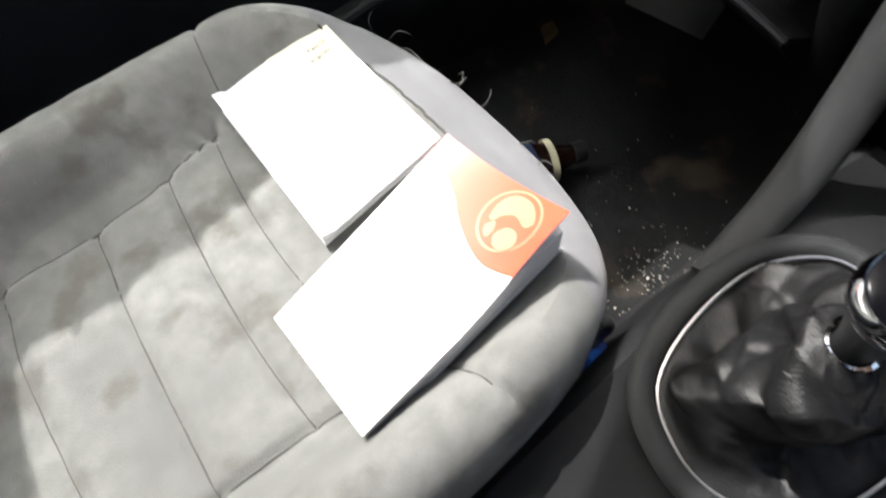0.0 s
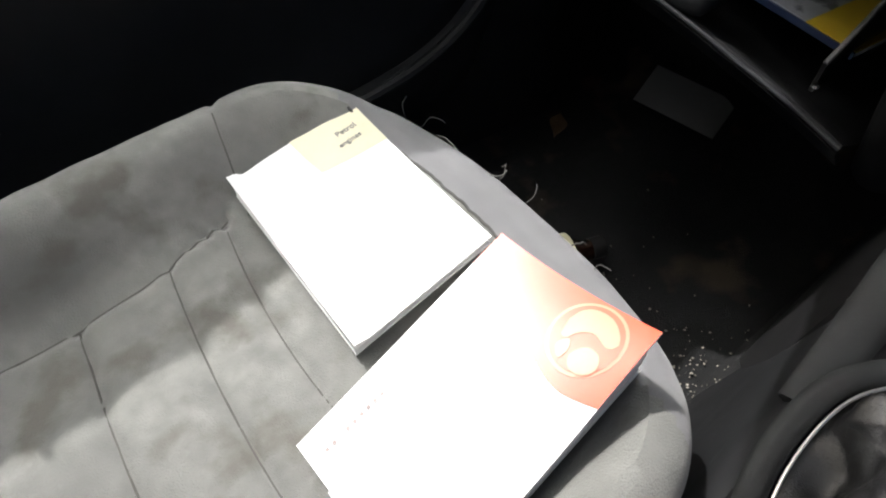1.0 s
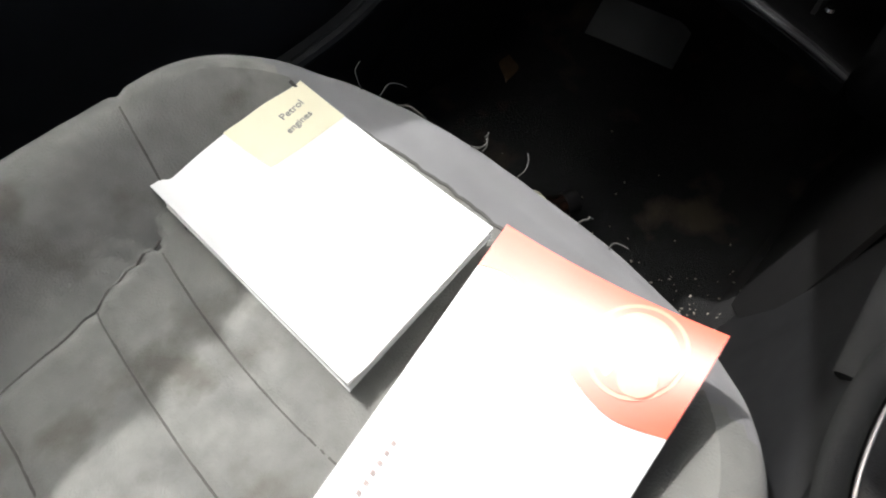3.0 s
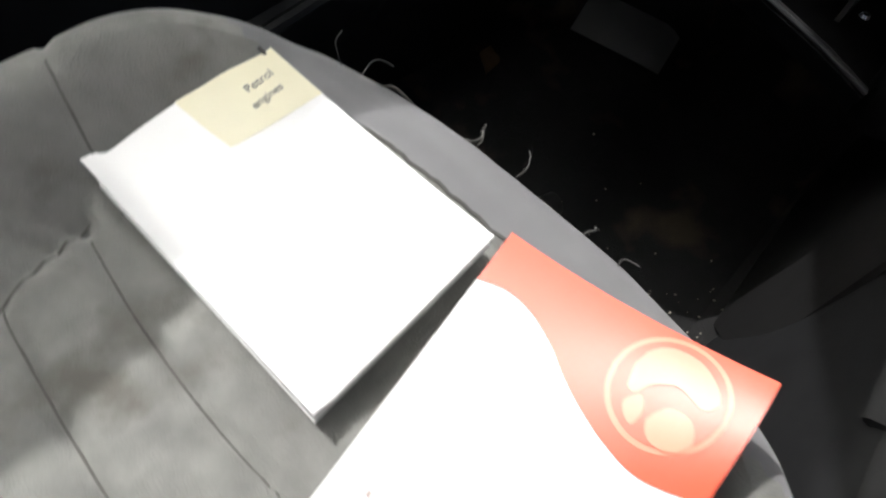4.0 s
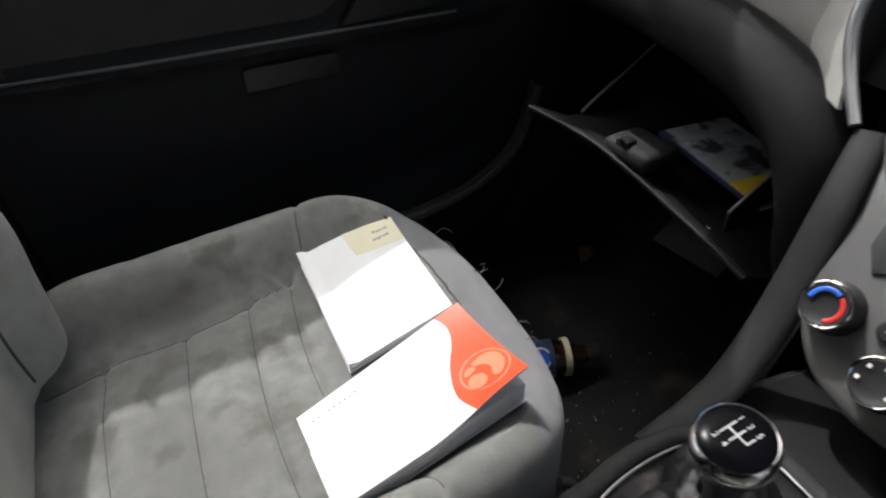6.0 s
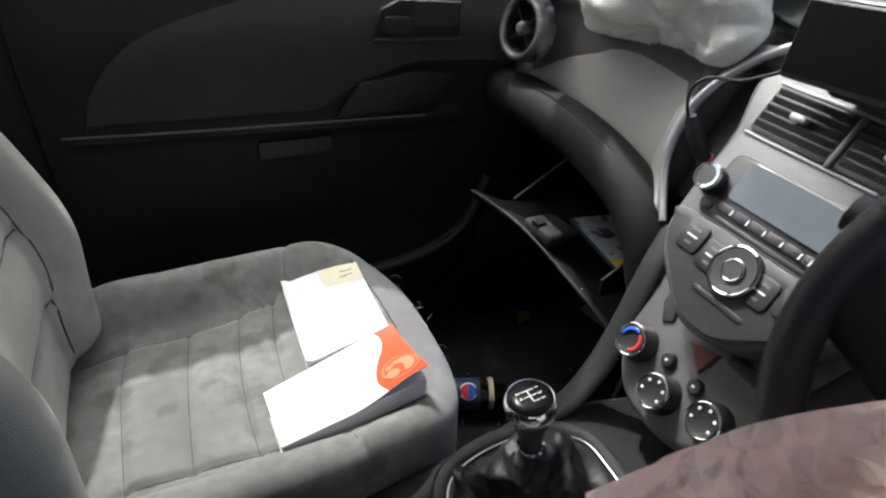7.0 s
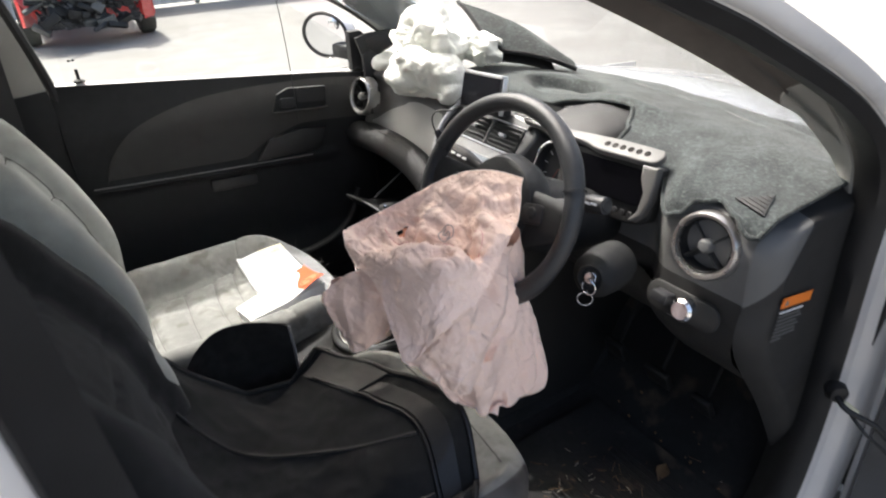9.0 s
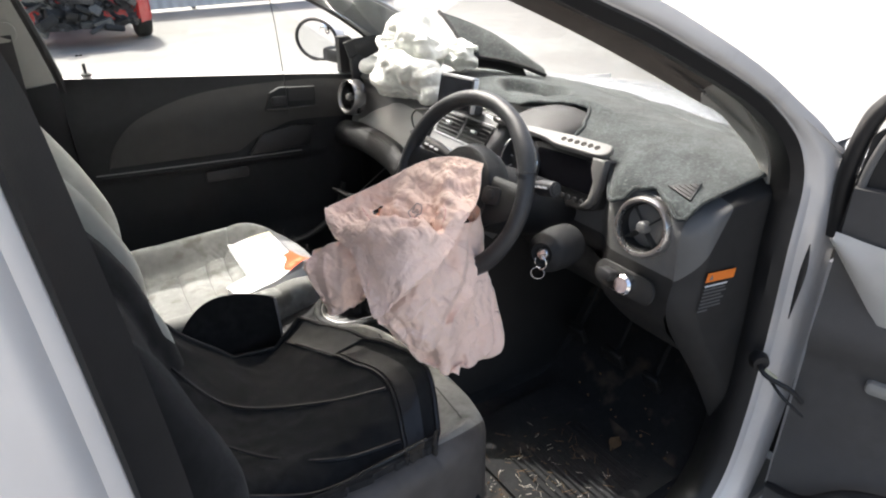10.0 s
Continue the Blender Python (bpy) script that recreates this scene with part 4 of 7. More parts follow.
for p in cr([(z, 0, x) for z, x in front], 90):
    z, xf = p.x, p.z
    bulge = 0.040 * (1 - 0.95 * smoothstep(1.030, 1.062, z))
    rows.append([Vector((xf + d, -0.698 - bulge * math.sin(math.pi / 2 * min(1, d / 0.045)) ** 0.8, z - 0.004 * (1 - min(1, d / 0.045)) + 0.010 * smoothstep(0.85, 1.05, z) * smoothstep(0.1, 0.3, d))) for d in [0, 0.004, 0.010, 0.018, 0.028, 0.038, 0.045] + [0.052 + 0.012 * k for k in range(30)]])
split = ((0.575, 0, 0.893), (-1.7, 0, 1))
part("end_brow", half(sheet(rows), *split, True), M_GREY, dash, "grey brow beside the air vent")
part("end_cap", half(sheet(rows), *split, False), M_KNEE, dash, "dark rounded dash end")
cap = [dash_point(0.735, v / 40) for v in range(41)]
bm = bmesh.new()
bm.faces.new([bm.verts.new((p.x, 0.735, p.z)) for p in cap] + [bm.verts.new((1.0, 0.735, 0.32)), bm.verts.new((0.90, 0.735, 0.34))])
part("end_cap", thicken(bm, 0.006), M_PLASTIC, dash, smooth=False)
# pale soft panel in front of the passenger
rows = []
for k in range(31):
    y = 0.66 - 0.39 * k / 30
    lo = 0.886 - 0.033 * smoothstep(0.0, 1.0, (0.62 - y) / 0.35)
    hi = cr([(0.66, 0, 0.895), (0.63, 0, 0.935), (0.57, 0, 0.972), (0.443, 0, 0.992), (0.307, 0, 0.992), (0.27, 0, 0.985)], 31)[k].z
    rows.append([Vector((0.596 + 0.038 * smoothstep(0.86, 1.01, z), y, z)) - Vector((0.005 * math.sin(math.pi * j / 10) ** 0.4, 0, 0)) for j, z in [(j, lo + (hi - lo) * j / 10) for j in range(11)]])
part("soft_panel", sheet(rows), M_PANEL, dash, "pale grey padded panel")
# knee roll that runs from the door round to the console
roll = cr([(0.575, 0.735, 0.835), (0.572, 0.60, 0.850), (0.568, 0.48, 0.855), (0.565, 0.36, 0.845), (0.562, 0.27, 0.820), (0.556, 0.215, 0.778), (0.555, 0.192, 0.72), (0.575, 0.192, 0.64), (0.62, 0.190, 0.54)], 60)
part("knee_roll", tube(roll, [0.044 - 0.014 * smoothstep(28, 59, i) for i in range(60)], 18, up=(1, 0, 0)), M_DOORLOW, dash, "dark padded roll")
part("roll_groove", tube([p + Vector((-0.016, 0.004, 0.040)) for p in roll[8:40]], 0.003, 6), M_BLACK, dash)
part("airbag_mark", prism(rounded(0.02, 0.006, 0.002, 2), 0.001, facing((0.5425, 0.66, 0.850), (-1, 0, 0.2))), M_MARK, dash)
part("under_dash", thicken(sheet([[Vector((x, y, z)) for y in (0.19, 0.45, 0.735)] for x, z in ((0.60, 0.82), (0.80, 0.80), (0.98, 0.72))]), 0.006), M_BLACK, dash)


def round_vent(at, normal):
    m = facing(at, normal)
    v = part("air_vent", lathe([(0.0455, -0.03), (0.0465, 0.003), (0.0495, 0.010), (0.0545, 0.0105), (0.0580, 0.005), (0.0590, -0.012), (0.0590, -0.03), (0.0, -0.032)], m, 44), M_RING, dash, "round air vent with satin ring")
    part("throat", lathe([(0.0445, 0.002), (0.040, -0.024), (0.0, -0.026)], m, 36, fill=False), M_BLACK, v)
    part("hub", lathe([(0, 0.010), (0.009, 0.008), (0.013, 0.0), (0.013, -0.02), (0, -0.02)], m, 20), M_GREY, v)
    for k in range(4):
        part("vane", box(0.033, 0.003, 0.018, m @ pose(0, 0, 0, 0, 0, 45 + 90 * k) @ pose(0.027, 0, -0.010, 20, 0, 0), 0.001), M_PLASTIC, v)


round_vent((0.560, -0.624, 0.98), (-1, -0.10, 0.22))
round_vent((0.560, 0.645, 0.98), (-1, -0.12, 0.22))
# light switch and small panel below the driver's vent
sw = part("switch_panel", prism(rounded(0.15, 0.052, 0.024), 0.006, facing((0.558, -0.600, 0.852), (-1, 0, 0.25)), 0.003), M_KNEE, dash)
part("switch_trim", tube(cr([(0.5515, -0.545, 0.834), (0.5505, -0.575, 0.828), (0.5500, -0.605, 0.827)], 10), 0.0020, 8), M_SILVER, sw)
part("dimmer", box(0.03, 0.035, 0.02, pose(0.540, -0.570, 0.862, 0, 15, 0), 0.004), M_BTN, sw)
lk = part("light_knob", lathe([(0, 0.022), (0.016, 0.021), (0.021, 0.016), (0.022, 0.0), (0, 0)], facing((0.541, -0.620, 0.861), (-1, -0.05, 0.25)), 12), M_CHROME, sw, "chrome light knob")
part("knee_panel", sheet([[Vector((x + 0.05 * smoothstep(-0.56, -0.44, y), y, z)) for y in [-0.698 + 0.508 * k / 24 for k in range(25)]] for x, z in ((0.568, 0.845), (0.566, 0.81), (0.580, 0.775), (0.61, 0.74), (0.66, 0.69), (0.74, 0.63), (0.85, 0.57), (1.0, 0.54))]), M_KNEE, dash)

# warning label on the end cap
lab = thing("warning_label", "orange and black warning label on the dash end", "label", at=(0.65, -0.742, 0.80))
lm = basis((0.652, -0.7425, 0.895), Vector((0.985, 0, -0.17)), Vector((0.17, 0, 0.985)), Vector((0, -1, 0)))
part("orange_field", box(0.088, 0.019, 0.0008, lm @ pose(0, 0.006, 0), 0), M_LABEL, lab, smooth=False)
part("triangle", prism([(0, 0), (0.012, 0), (0.006, 0.010)], 0.0006, lm @ pose(-0.036, 0.001, 0.0004)), M_INK, lab, smooth=False)
for k in range(8):
    w = (0.07, 0.066, 0.072, 0.06, 0.070, 0.064, 0.068, 0.03)[k]
    part("text_bar", box(w, 0.0035, 0.0008, lm @ pose(-0.042 + w / 2, -0.012 - 0.0075 * k, 0), 0), M_GREY if k else M_MARK, lab, smooth=False)

# carpet mat over the driver's half of the dash
HEM = [(0.30, 0.27), (0.13, 0.29), (0.02, 0.305), (-0.10, 0.285), (-0.15, 0.25), (-0.20, 0.23), (-0.27, 0.23), (-0.315, 0.30), (-0.34, 0.36), (-0.45, 0.37), (-0.48, 0.40), (-0.505, 0.45), (-0.535, 0.475), (-0.56, 0.45), (-0.585, 0.385), (-0.62, 0.365), (-0.655, 0.385), (-0.690, 0.43), (-0.704, 0.42), (-0.712, 0.34), (-0.716, 0.22)]


def mat_rows():
    rows = []
    for k in range(161):
        y = 0.30 - 1.016 * k / 160
        # where the near hem of the mat runs down the face
        e = ramp_at(HEM, y)
        r = []
        for j in range(61):
            v = 0.012 + (e - 0.012) * j / 60
            p = dash_point(y, v)
            q = dash_point(y, v + 0.004)
            n = Vector((0, 1, 0)).cross(q - p).normalized()
            up = 0.009 + 0.004 * noise.noise(Vector((p.x * 9, y * 9, 0)))
            # raised lip behind the instrument hood
            up += 0.012 * math.exp(-((y + 0.24) / 0.09) ** 4) * math.exp(-((p.x - 0.775) / 0.02) ** 2)
            # wrinkle along the windscreen side
            up += 0.006 * math.exp(-((p.x - 0.985 - 0.05 * y) / 0.012) ** 2) * smoothstep(0.1, -0.1, y)
            r.append(p + n * up)
        rows.append(r)
    return rows


mrows = mat_rows()
dmat = thing("dash_mat", "dark grey carpet mat laid over the dashboard", "mat", at=(0.8, -0.2, 1.08))
part("carpet", thicken(sheet(mrows), 0.005), M_MAT, dmat)
part("hem", tube([r[-1] + Vector((-0.001, 0, 0.001)) for r in mrows], 0.0045, 8), M_MAT, dmat, "stitched grey hem")
for k in range(3):
    part("slot", tube([dash_point(-0.09 - 0.15 * k - 0.011 * q, 0.086 + 0.004 * k + 0.0012 * q) + Vector((0, 0, 0.0185)) for q in range(9)], [0.0006 + 0.0022 * math.sin(math.pi * q / 8) ** (3 if k == 1 else 1) for q in range(9)], 6, flat=0.5), M_BLACK, dmat, "torn slot")
# speaker grille that shows through the mat
g = thing("side_vent", "small triangular black demister grille on the dash", "vent", at=(0.60, -0.68, 1.06))


def on_dash(x, y, up):
    """The place on the dash top over (x, y), raised by up."""
    return min((dash_point(y, 0.15 + 0.30 * k / 300) for k in range(301)), key=lambda p: abs(p.x - x)) + Vector((0, 0, up))


G1, G2, G3 = on_dash(0.612, -0.636, 0.0125), on_dash(0.648, -0.672, 0.0125), on_dash(0.590, -0.689, 0.0125)
gz = (G2 - G1).cross(G3 - G1).normalized()
gz = gz if gz.z > 0 else -gz
gx = (G2 - (G1 + G3) / 2).normalized()
gm = basis((G1 + G2 + G3) / 3, gx, gz.cross(gx), gz)
part("frame", prism([(-0.018, -0.030), (0.034, 0.0), (-0.018, 0.030)], 0.003, gm, 0.001), M_BLACK, g)
for k in range(5):
    w = 0.044 - 0.0085 * k
    part("slat", box(0.003, w, 0.003, gm @ pose(-0.012 + 0.0085 * k, 0, 0.003, 0, 25, 0), 0.001), M_KNEE, g)

# ---- centre stack ----
SO, SU, SN = Vector((0.53, 0, 0.939)), Vector((0.584, 0, 0.811)), Vector((-0.811, 0, 0.584))


def sp(y, u, off=0.0):
    """A pose on the sloping face of the stack: local x to the right, y up the slope, z out."""
    return basis(SO + SU * u + SN * off + Vector((0, y, 0)), Vector((0, -1, 0)), SU, SN)


stack = thing("centre_stack", "grey centre stack with radio, vents and heater knobs", "console", at=(0.50, 0, 0.62))
out = [(-0.128, 0.145), (0.128, 0.145), (0.128, 0.05), (0.124, -0.06), (0.108, -0.10), (0.075, -0.13), (0.03, -0.158), (0.0, -0.163), (-0.03, -0.158), (-0.075, -0.13), (-0.108, -0.10), (-0.124, -0.06), (-0.128, 0.05)]
part("upper_body", prism([(p.x, p.y) for p in cr([(a, b, 0) for a, b in out], 72, True)], 0.11, sp(0, 0, -0.11), 0.010, 3), M_STACK, stack)
part("dark_face", prism([(p.x, p.y) for p in cr([(-0.103, -0.048, 0), (0.103, -0.048, 0), (0.114, -0.07, 0), (0.10, -0.096, 0), (0.07, -0.122, 0), (0.03, -0.150, 0), (0, -0.155, 0), (-0.03, -0.150, 0), (-0.07, -0.122, 0), (-0.10, -0.096, 0), (-0.114, -0.07, 0)], 60, True)], 0.003, sp(0, 0, 0.0), 0.002), M_STACKDARK, stack)
# vents
for sgn in (1, -1):
    c = 0.057 * sgn
    vf = part("air_vent", prism(rounded(0.106, 0.060, 0.008), 0.004, sp(c, 0.095, 0.0), 0.002), M_BLACK, stack)
    for k in range(5):
        part("slat", box(0.098, 0.014, 0.0025, sp(c, 0.074 + 0.0105 * k, 0.004) @ pose(0, 0, 0, 38, 0, 0), 0.001), M_PLASTIC, vf)
    part("tab", box(0.022, 0.008, 0.010, sp(c, 0.096, 0.012), 0.003), M_SILVER, vf)
part("vent_divider", box(0.008, 0.064, 0.008, sp(0, 0.095, 0.004), 0.003), M_STACK, stack)
part("vent_bezel", tube([sp(0, 0, 0.002) @ Vector((x, y, 0)) for x, y in [(-0.112, 0.062), (0.112, 0.062)]], 0.0022, 6), M_SILVER, stack)
part("vent_bezel", tube([sp(0, 0, 0.002) @ Vector((x, y, 0)) for x, y in [(-0.112, 0.128), (0.112, 0.128)]], 0.0022, 6), M_SILVER, stack)
# radio
rd = part("radio", prism(rounded(0.196, 0.082, 0.014), 0.004, sp(0, -0.004, 0.0), 0.002), M_BTN, stack)
part("display", prism(rounded(0.150, 0.050, 0.008), 0.003, sp(-0.004, 0.010, 0.004), 0.001), M_LCD, rd, "glossy grey display", smooth=False)
part("bezel_line", tube([sp(0, -0.004, 0.003) @ Vector((x, y, 0)) for x, y in rounded(0.196, 0.082, 0.014)], 0.0012, 6, closed=True), M_GREY, rd)
for sgn in (1, -1):
    kn = part("knob", lathe([(0, 0.020), (0.013, 0.020), (0.017, 0.016), (0.0185, 0.0), (0, 0)], sp(0.100 * sgn, -0.006, 0.003), 28), M_BTN, rd)
    part("knob_ring", hoop([(0.0125, 0.0202), (0.0165, 0.0208), (0.0178, 0.016), (0.013, 0.016)], sp(0.100 * sgn, -0.006, 0.003), 28), M_CHROME, kn, "chrome ring")
for k in range(6):
    b = part("preset", box(0.021, 0.011, 0.003, sp(0.062 - 0.024 * k, -0.027, 0.005), 0.001), M_BTN, rd)
    part("mark", box(0.002, 0.007, 0.0006, sp(0.062 - 0.024 * k - (0.011 if k < 5 else 0), -0.027, 0.0068), 0), M_MARK, b, smooth=False)
part("disc_slot", box(0.135, 0.006, 0.002, sp(0.0, -0.0405, 0.0045), 0.001), M_BLACK, rd)
part("eject", box(0.014, 0.010, 0.003, sp(0.086, -0.034, 0.004), 0.001), M_BTN, rd)
# buttons and dial
for y, u in ((0.073, -0.073), (0.036, -0.080), (-0.036, -0.080), (-0.073, -0.073)):
    b = part("button", prism(rounded(0.034, 0.036, 0.006), 0.003, sp(y, u, 0.003), 0.001), M_BTN, stack)
    part("bar", box(0.016, 0.0022, 0.0006, sp(y, u, 0.0064), 0), M_MARK, b, smooth=False)
    part("bar", box(0.014, 0.003, 0.0006, sp(y, u + 0.009, 0.0064), 0), M_GREY, b, smooth=False)
    part("bar", box(0.010, 0.003, 0.0006, sp(y, u - 0.009, 0.0064), 0), M_GREY, b, smooth=False)
dial = part("dial", lathe([(0, 0.010), (0.012, 0.010), (0.014, 0.007), (0.026, 0.008), (0.028, 0.006), (0.031, 0.0), (0, 0)], sp(0, -0.078, 0.003), 40), M_STACKDARK, stack)
part("dial_ring", tube([sp(0, -0.078, 0.010) @ Vector((0.0285 * math.cos(a), 0.0285 * math.sin(a), 0)) for a in [k * math.tau / 40 for k in range(40)]], 0.0022, 8, closed=True), M_CHROME, dial, "chrome ring")
part("dial_ring", tube([sp(0, -0.078, 0.0125) @ Vector((0.0125 * math.cos(a), 0.0125 * math.sin(a), 0)) for a in [k * math.tau / 30 for k in range(30)]], 0.0014, 8, closed=True), M_CHROME, dial)
part("card_slot", prism(rounded(0.074, 0.007, 0.003), 0.002, sp(-0.005, -0.118, 0.0025), 0.0005), M_BLACK, stack)
part("silver_rail", tube(cr([(0.655, 0.105, 1.085), (0.640, 0.150, 1.070), (0.62, 0.200, 1.028), (0.590, 0.226, 0.975), (0.562, 0.222, 0.918), (0.545, 0.200, 0.878), (0.525, 0.165, 0.842)], 40), [0.0085 - 0.003 * abs(k - 20) / 20 for k in range(40)], 10), M_SILVER, stack, "satin silver trim bow")
part("silver_rail", tube(cr([(0.655, -0.128, 1.072), (0.64, -0.160, 1.055), (0.62, -0.185, 1.022), (0.59, -0.198, 0.972), (0.565, -0.198, 0.915), (0.53, -0.170, 0.846)], 40), [0.0075 - 0.003 * abs(k - 20) / 20 for k in range(40)], 10), M_SILVER, stack)
part("side_tray", thicken(sheet([[Vector((x + 0.03, y, z)) for x, z in ((0.66, 1.065), (0.62, 1.0), (0.585, 0.93), (0.55, 0.855))] for y in (0.125, 0.17, 0.205)]), 0.004), M_PLASTIC, stack)
part("side_face", thicken(sheet([[Vector((x, y, z)) for x, y, z in ((0.655, 0.20, 1.06), (0.645, 0.255, 1.01), (0.612, 0.275, 0.95), (0.597, 0.285, 0.88), (0.58, 0.262, 0.836))], [Vector(p) for p in ((0.645, 0.150, 1.073), (0.622, 0.203, 1.03), (0.592, 0.229, 0.975), (0.565, 0.224, 0.915), (0.54, 0.195, 0.84))]]), 0.004), M_PANEL, stack)
# lower heater panel
LO = Vector((0.473, 0, 0.754))


def lp(y, u, off=0.0):
    return basis(LO + SU * u + SN * off + Vector((0, y, 0)), Vector((0, -1, 0)), SU, SN)


low = [(-0.125, 0.11), (0.125, 0.11), (0.122, 0.03), (0.112, -0.035), (0.090, -0.078), (0.05, -0.108), (0.0, -0.116), (-0.05, -0.108), (-0.090, -0.078), (-0.112, -0.035), (-0.122, 0.03)]
part("lower_body", prism([(p.x, p.y) for p in cr([(a, b, 0) for a, b in low], 60, True)], 0.09, lp(0, 0, -0.09), 0.014, 3), M_STACK, stack)
for y, u, marks in ((0.076, -0.042, 0), (0.006, -0.069, 1), (-0.064, -0.050, 2)):
    kn = part("heater_knob", lathe([(0, 0.024), (0.010, 0.023), (0.019, 0.026), (0.022, 0.024), (0.025, 0.004), (0.026, 0.0), (0, 0)], lp(y, u, 0.0), 32), M_BTN, stack)
    part("knob_ring", tube([lp(y, u, 0.025) @ Vector((0.0212 * math.cos(a), 0.0212 * math.sin(a), 0)) for a in [k * math.tau / 36 for k in range(36)]], 0.0018, 8, closed=True), M_CHROME, kn, "chrome ring")
    if marks == 0:
        for mt, a0, a1 in ((M_BLUE, 70, 185), (M_RED, -60, 60)):
            part("arc", tube([lp(y, u, 0.0262) @ Vector((0.0145 * math.cos(radians(a0 + (a1 - a0) * k / 14)), 0.0145 * math.sin(radians(a0 + (a1 - a0) * k / 14)), 0)) for k in range(15)], 0.0022, 6, flat=0.3, up=SN), mt, kn, "blue arc" if mt is M_BLUE else "red arc")
    else:
        for k in range(5):
            a = radians(200 - 55 * k)
            part("mark", box(0.0035, 0.0035, 0.0006, lp(y, u, 0.0264) @ pose(0.0145 * math.cos(a), 0.0145 * math.sin(a), 0), 0), M_MARK, kn, smooth=False)
for y, u in ((0.029, -0.032), (-0.020, -0.033)):
    b = part("button", lathe([(0, 0.008), (0.008, 0.0075), (0.0105, 0.005), (0.011, 0.0), (0, 0)], lp(y, u, 0.0), 24), M_BTN, stack)
    part("mark", box(0.004, 0.003, 0.0005, lp(y, u, 0.0082), 0), M_MARK, b, smooth=False)
part("hazard_button", prism([(0.020, 0.014), (0.014, -0.020), (-0.022, 0.004)], 0.005, lp(0.003, 0.002, 0.0), 0.002), M_DARKRED, stack, "dark red triangular button", sharp=20)
part("blank_cover", prism([(-0.014, 0.030), (-0.005, 0.034), (0.020, -0.022), (0.006, -0.030), (-0.010, -0.010)], 0.004, lp(0.078, 0.030, 0.0), 0.0015), M_STACKDARK, stack)
part("lower_slot", prism(rounded(0.075, 0.018, 0.004), 0.002, lp(-0.066, 0.022, 0.0), 0.0005), M_BTN, stack)
part("pedestal", thicken(sheet([[Vector((x, y * w, z)) for y in (-0.11, -0.06, 0, 0.06, 0.11)] for x, w, z in ((0.50, 0.9, 0.68), (0.52, 1, 0.64), (0.54, 1.05, 0.56), (0.55, 1.05, 0.40))]), 0.01), M_BLACK, stack)
for sgn in (1, -1):
    part("console_arm", tube(cr([(0.27, sgn * 0.097, 0.598), (0.36, sgn * 0.104, 0.612), (0.415, sgn * 0.112, 0.655), (0.455, sgn * 0.122, 0.715), (0.49, sgn * 0.134, 0.785), (0.53, sgn * 0.150, 0.84)], 30), [0.015 + 0.006 * math.sin(math.pi * k / 29) for k in range(30)], 12, flat=0.4, up=(0.6, 0, -0.8)), M_PLASTIC, stack, "dark strut down to the floor console")
    part("side_wall", thicken(sheet([[Vector((x + 0.045, sgn * (y - 0.012), z)) for x, y, z in r] for r in (((0.50, 0.150, 0.80), (0.57, 0.155, 0.82), (0.75, 0.16, 0.85), (1.0, 0.16, 0.85)), ((0.45, 0.128, 0.72), (0.52, 0.14, 0.70), (0.75, 0.15, 0.70), (1.0, 0.15, 0.70)), ((0.42, 0.135, 0.56), (0.50, 0.16, 0.50), (0.75, 0.17, 0.45), (1.0, 0.17, 0.45)), ((0.36, 0.15, 0.38), (0.44, 0.18, 0.30), (0.75, 0.19, 0.28), (1.0, 0.19, 0.30)))]), 0.006), M_BLACK, stack)

# ---- floor console with gear lever ----
console = thing("floor_console", "dark plastic floor console between the seats", "console", at=(0.2, 0, 0.40))
rows = []
for x, w, z, zl in ((0.50, 0.105, 0.585, 0.33), (0.42, 0.112, 0.600, 0.33), (0.35, 0.112, 0.608, 0.33), (0.25, 0.110, 0.600, 0.33), (0.15, 0.105, 0.590, 0.33), (0.05, 0.10, 0.575, 0.33), (-0.10, 0.095, 0.56, 0.33), (-0.30, 0.095, 0.56, 0.33), (-0.55, 0.095, 0.56, 0.33)):
    rows.append([Vector((x, yy * w, zz)) for yy, zz in ((-1.55, zl - 0.06), (-1.25, zl + 0.08), (-1.02, z - 0.03), (-0.94, z - 0.006), (-0.85, z), (-0.7, z - 0.004), (0, z - 0.006), (0.7, z - 0.004), (0.85, z), (0.94, z - 0.006), (1.02, z - 0.03), (1.25, zl + 0.08), (1.55, zl - 0.06))])
part("console_body", sheet(rows), M_DOORLOW, console)
ringpts = cr([(0.352, 0.045, 0.606), (0.30, 0.076, 0.609), (0.23, 0.078, 0.607), (0.172, 0.060, 0.603), (0.148, 0.02, 0.601), (0.148, -0.02, 0.601), (0.172, -0.060, 0.603), (0.23, -0.078, 0.607), (0.30, -0.076, 0.609), (0.352, -0.045, 0.606), (0.36, 0, 0.606)], 72, True)
part("boot_frame", tube([Vector((p.x + (p.x - 0.25) * 0.10, p.y * 1.16, p.z - 0.002)) for p in ringpts], 0.010, 10, closed=True, flat=0.6), M_PLASTIC, console, "dark satin surround")
part("boot_ring", tube(ringpts, 0.0014, 8, closed=True), M_SILVER, console, "thin silver line")
lever = thing("gear_lever", "gear lever with chrome-ringed knob and black gaiter", "gear lever", at=(0.24, 0, 0.61))
rows = []
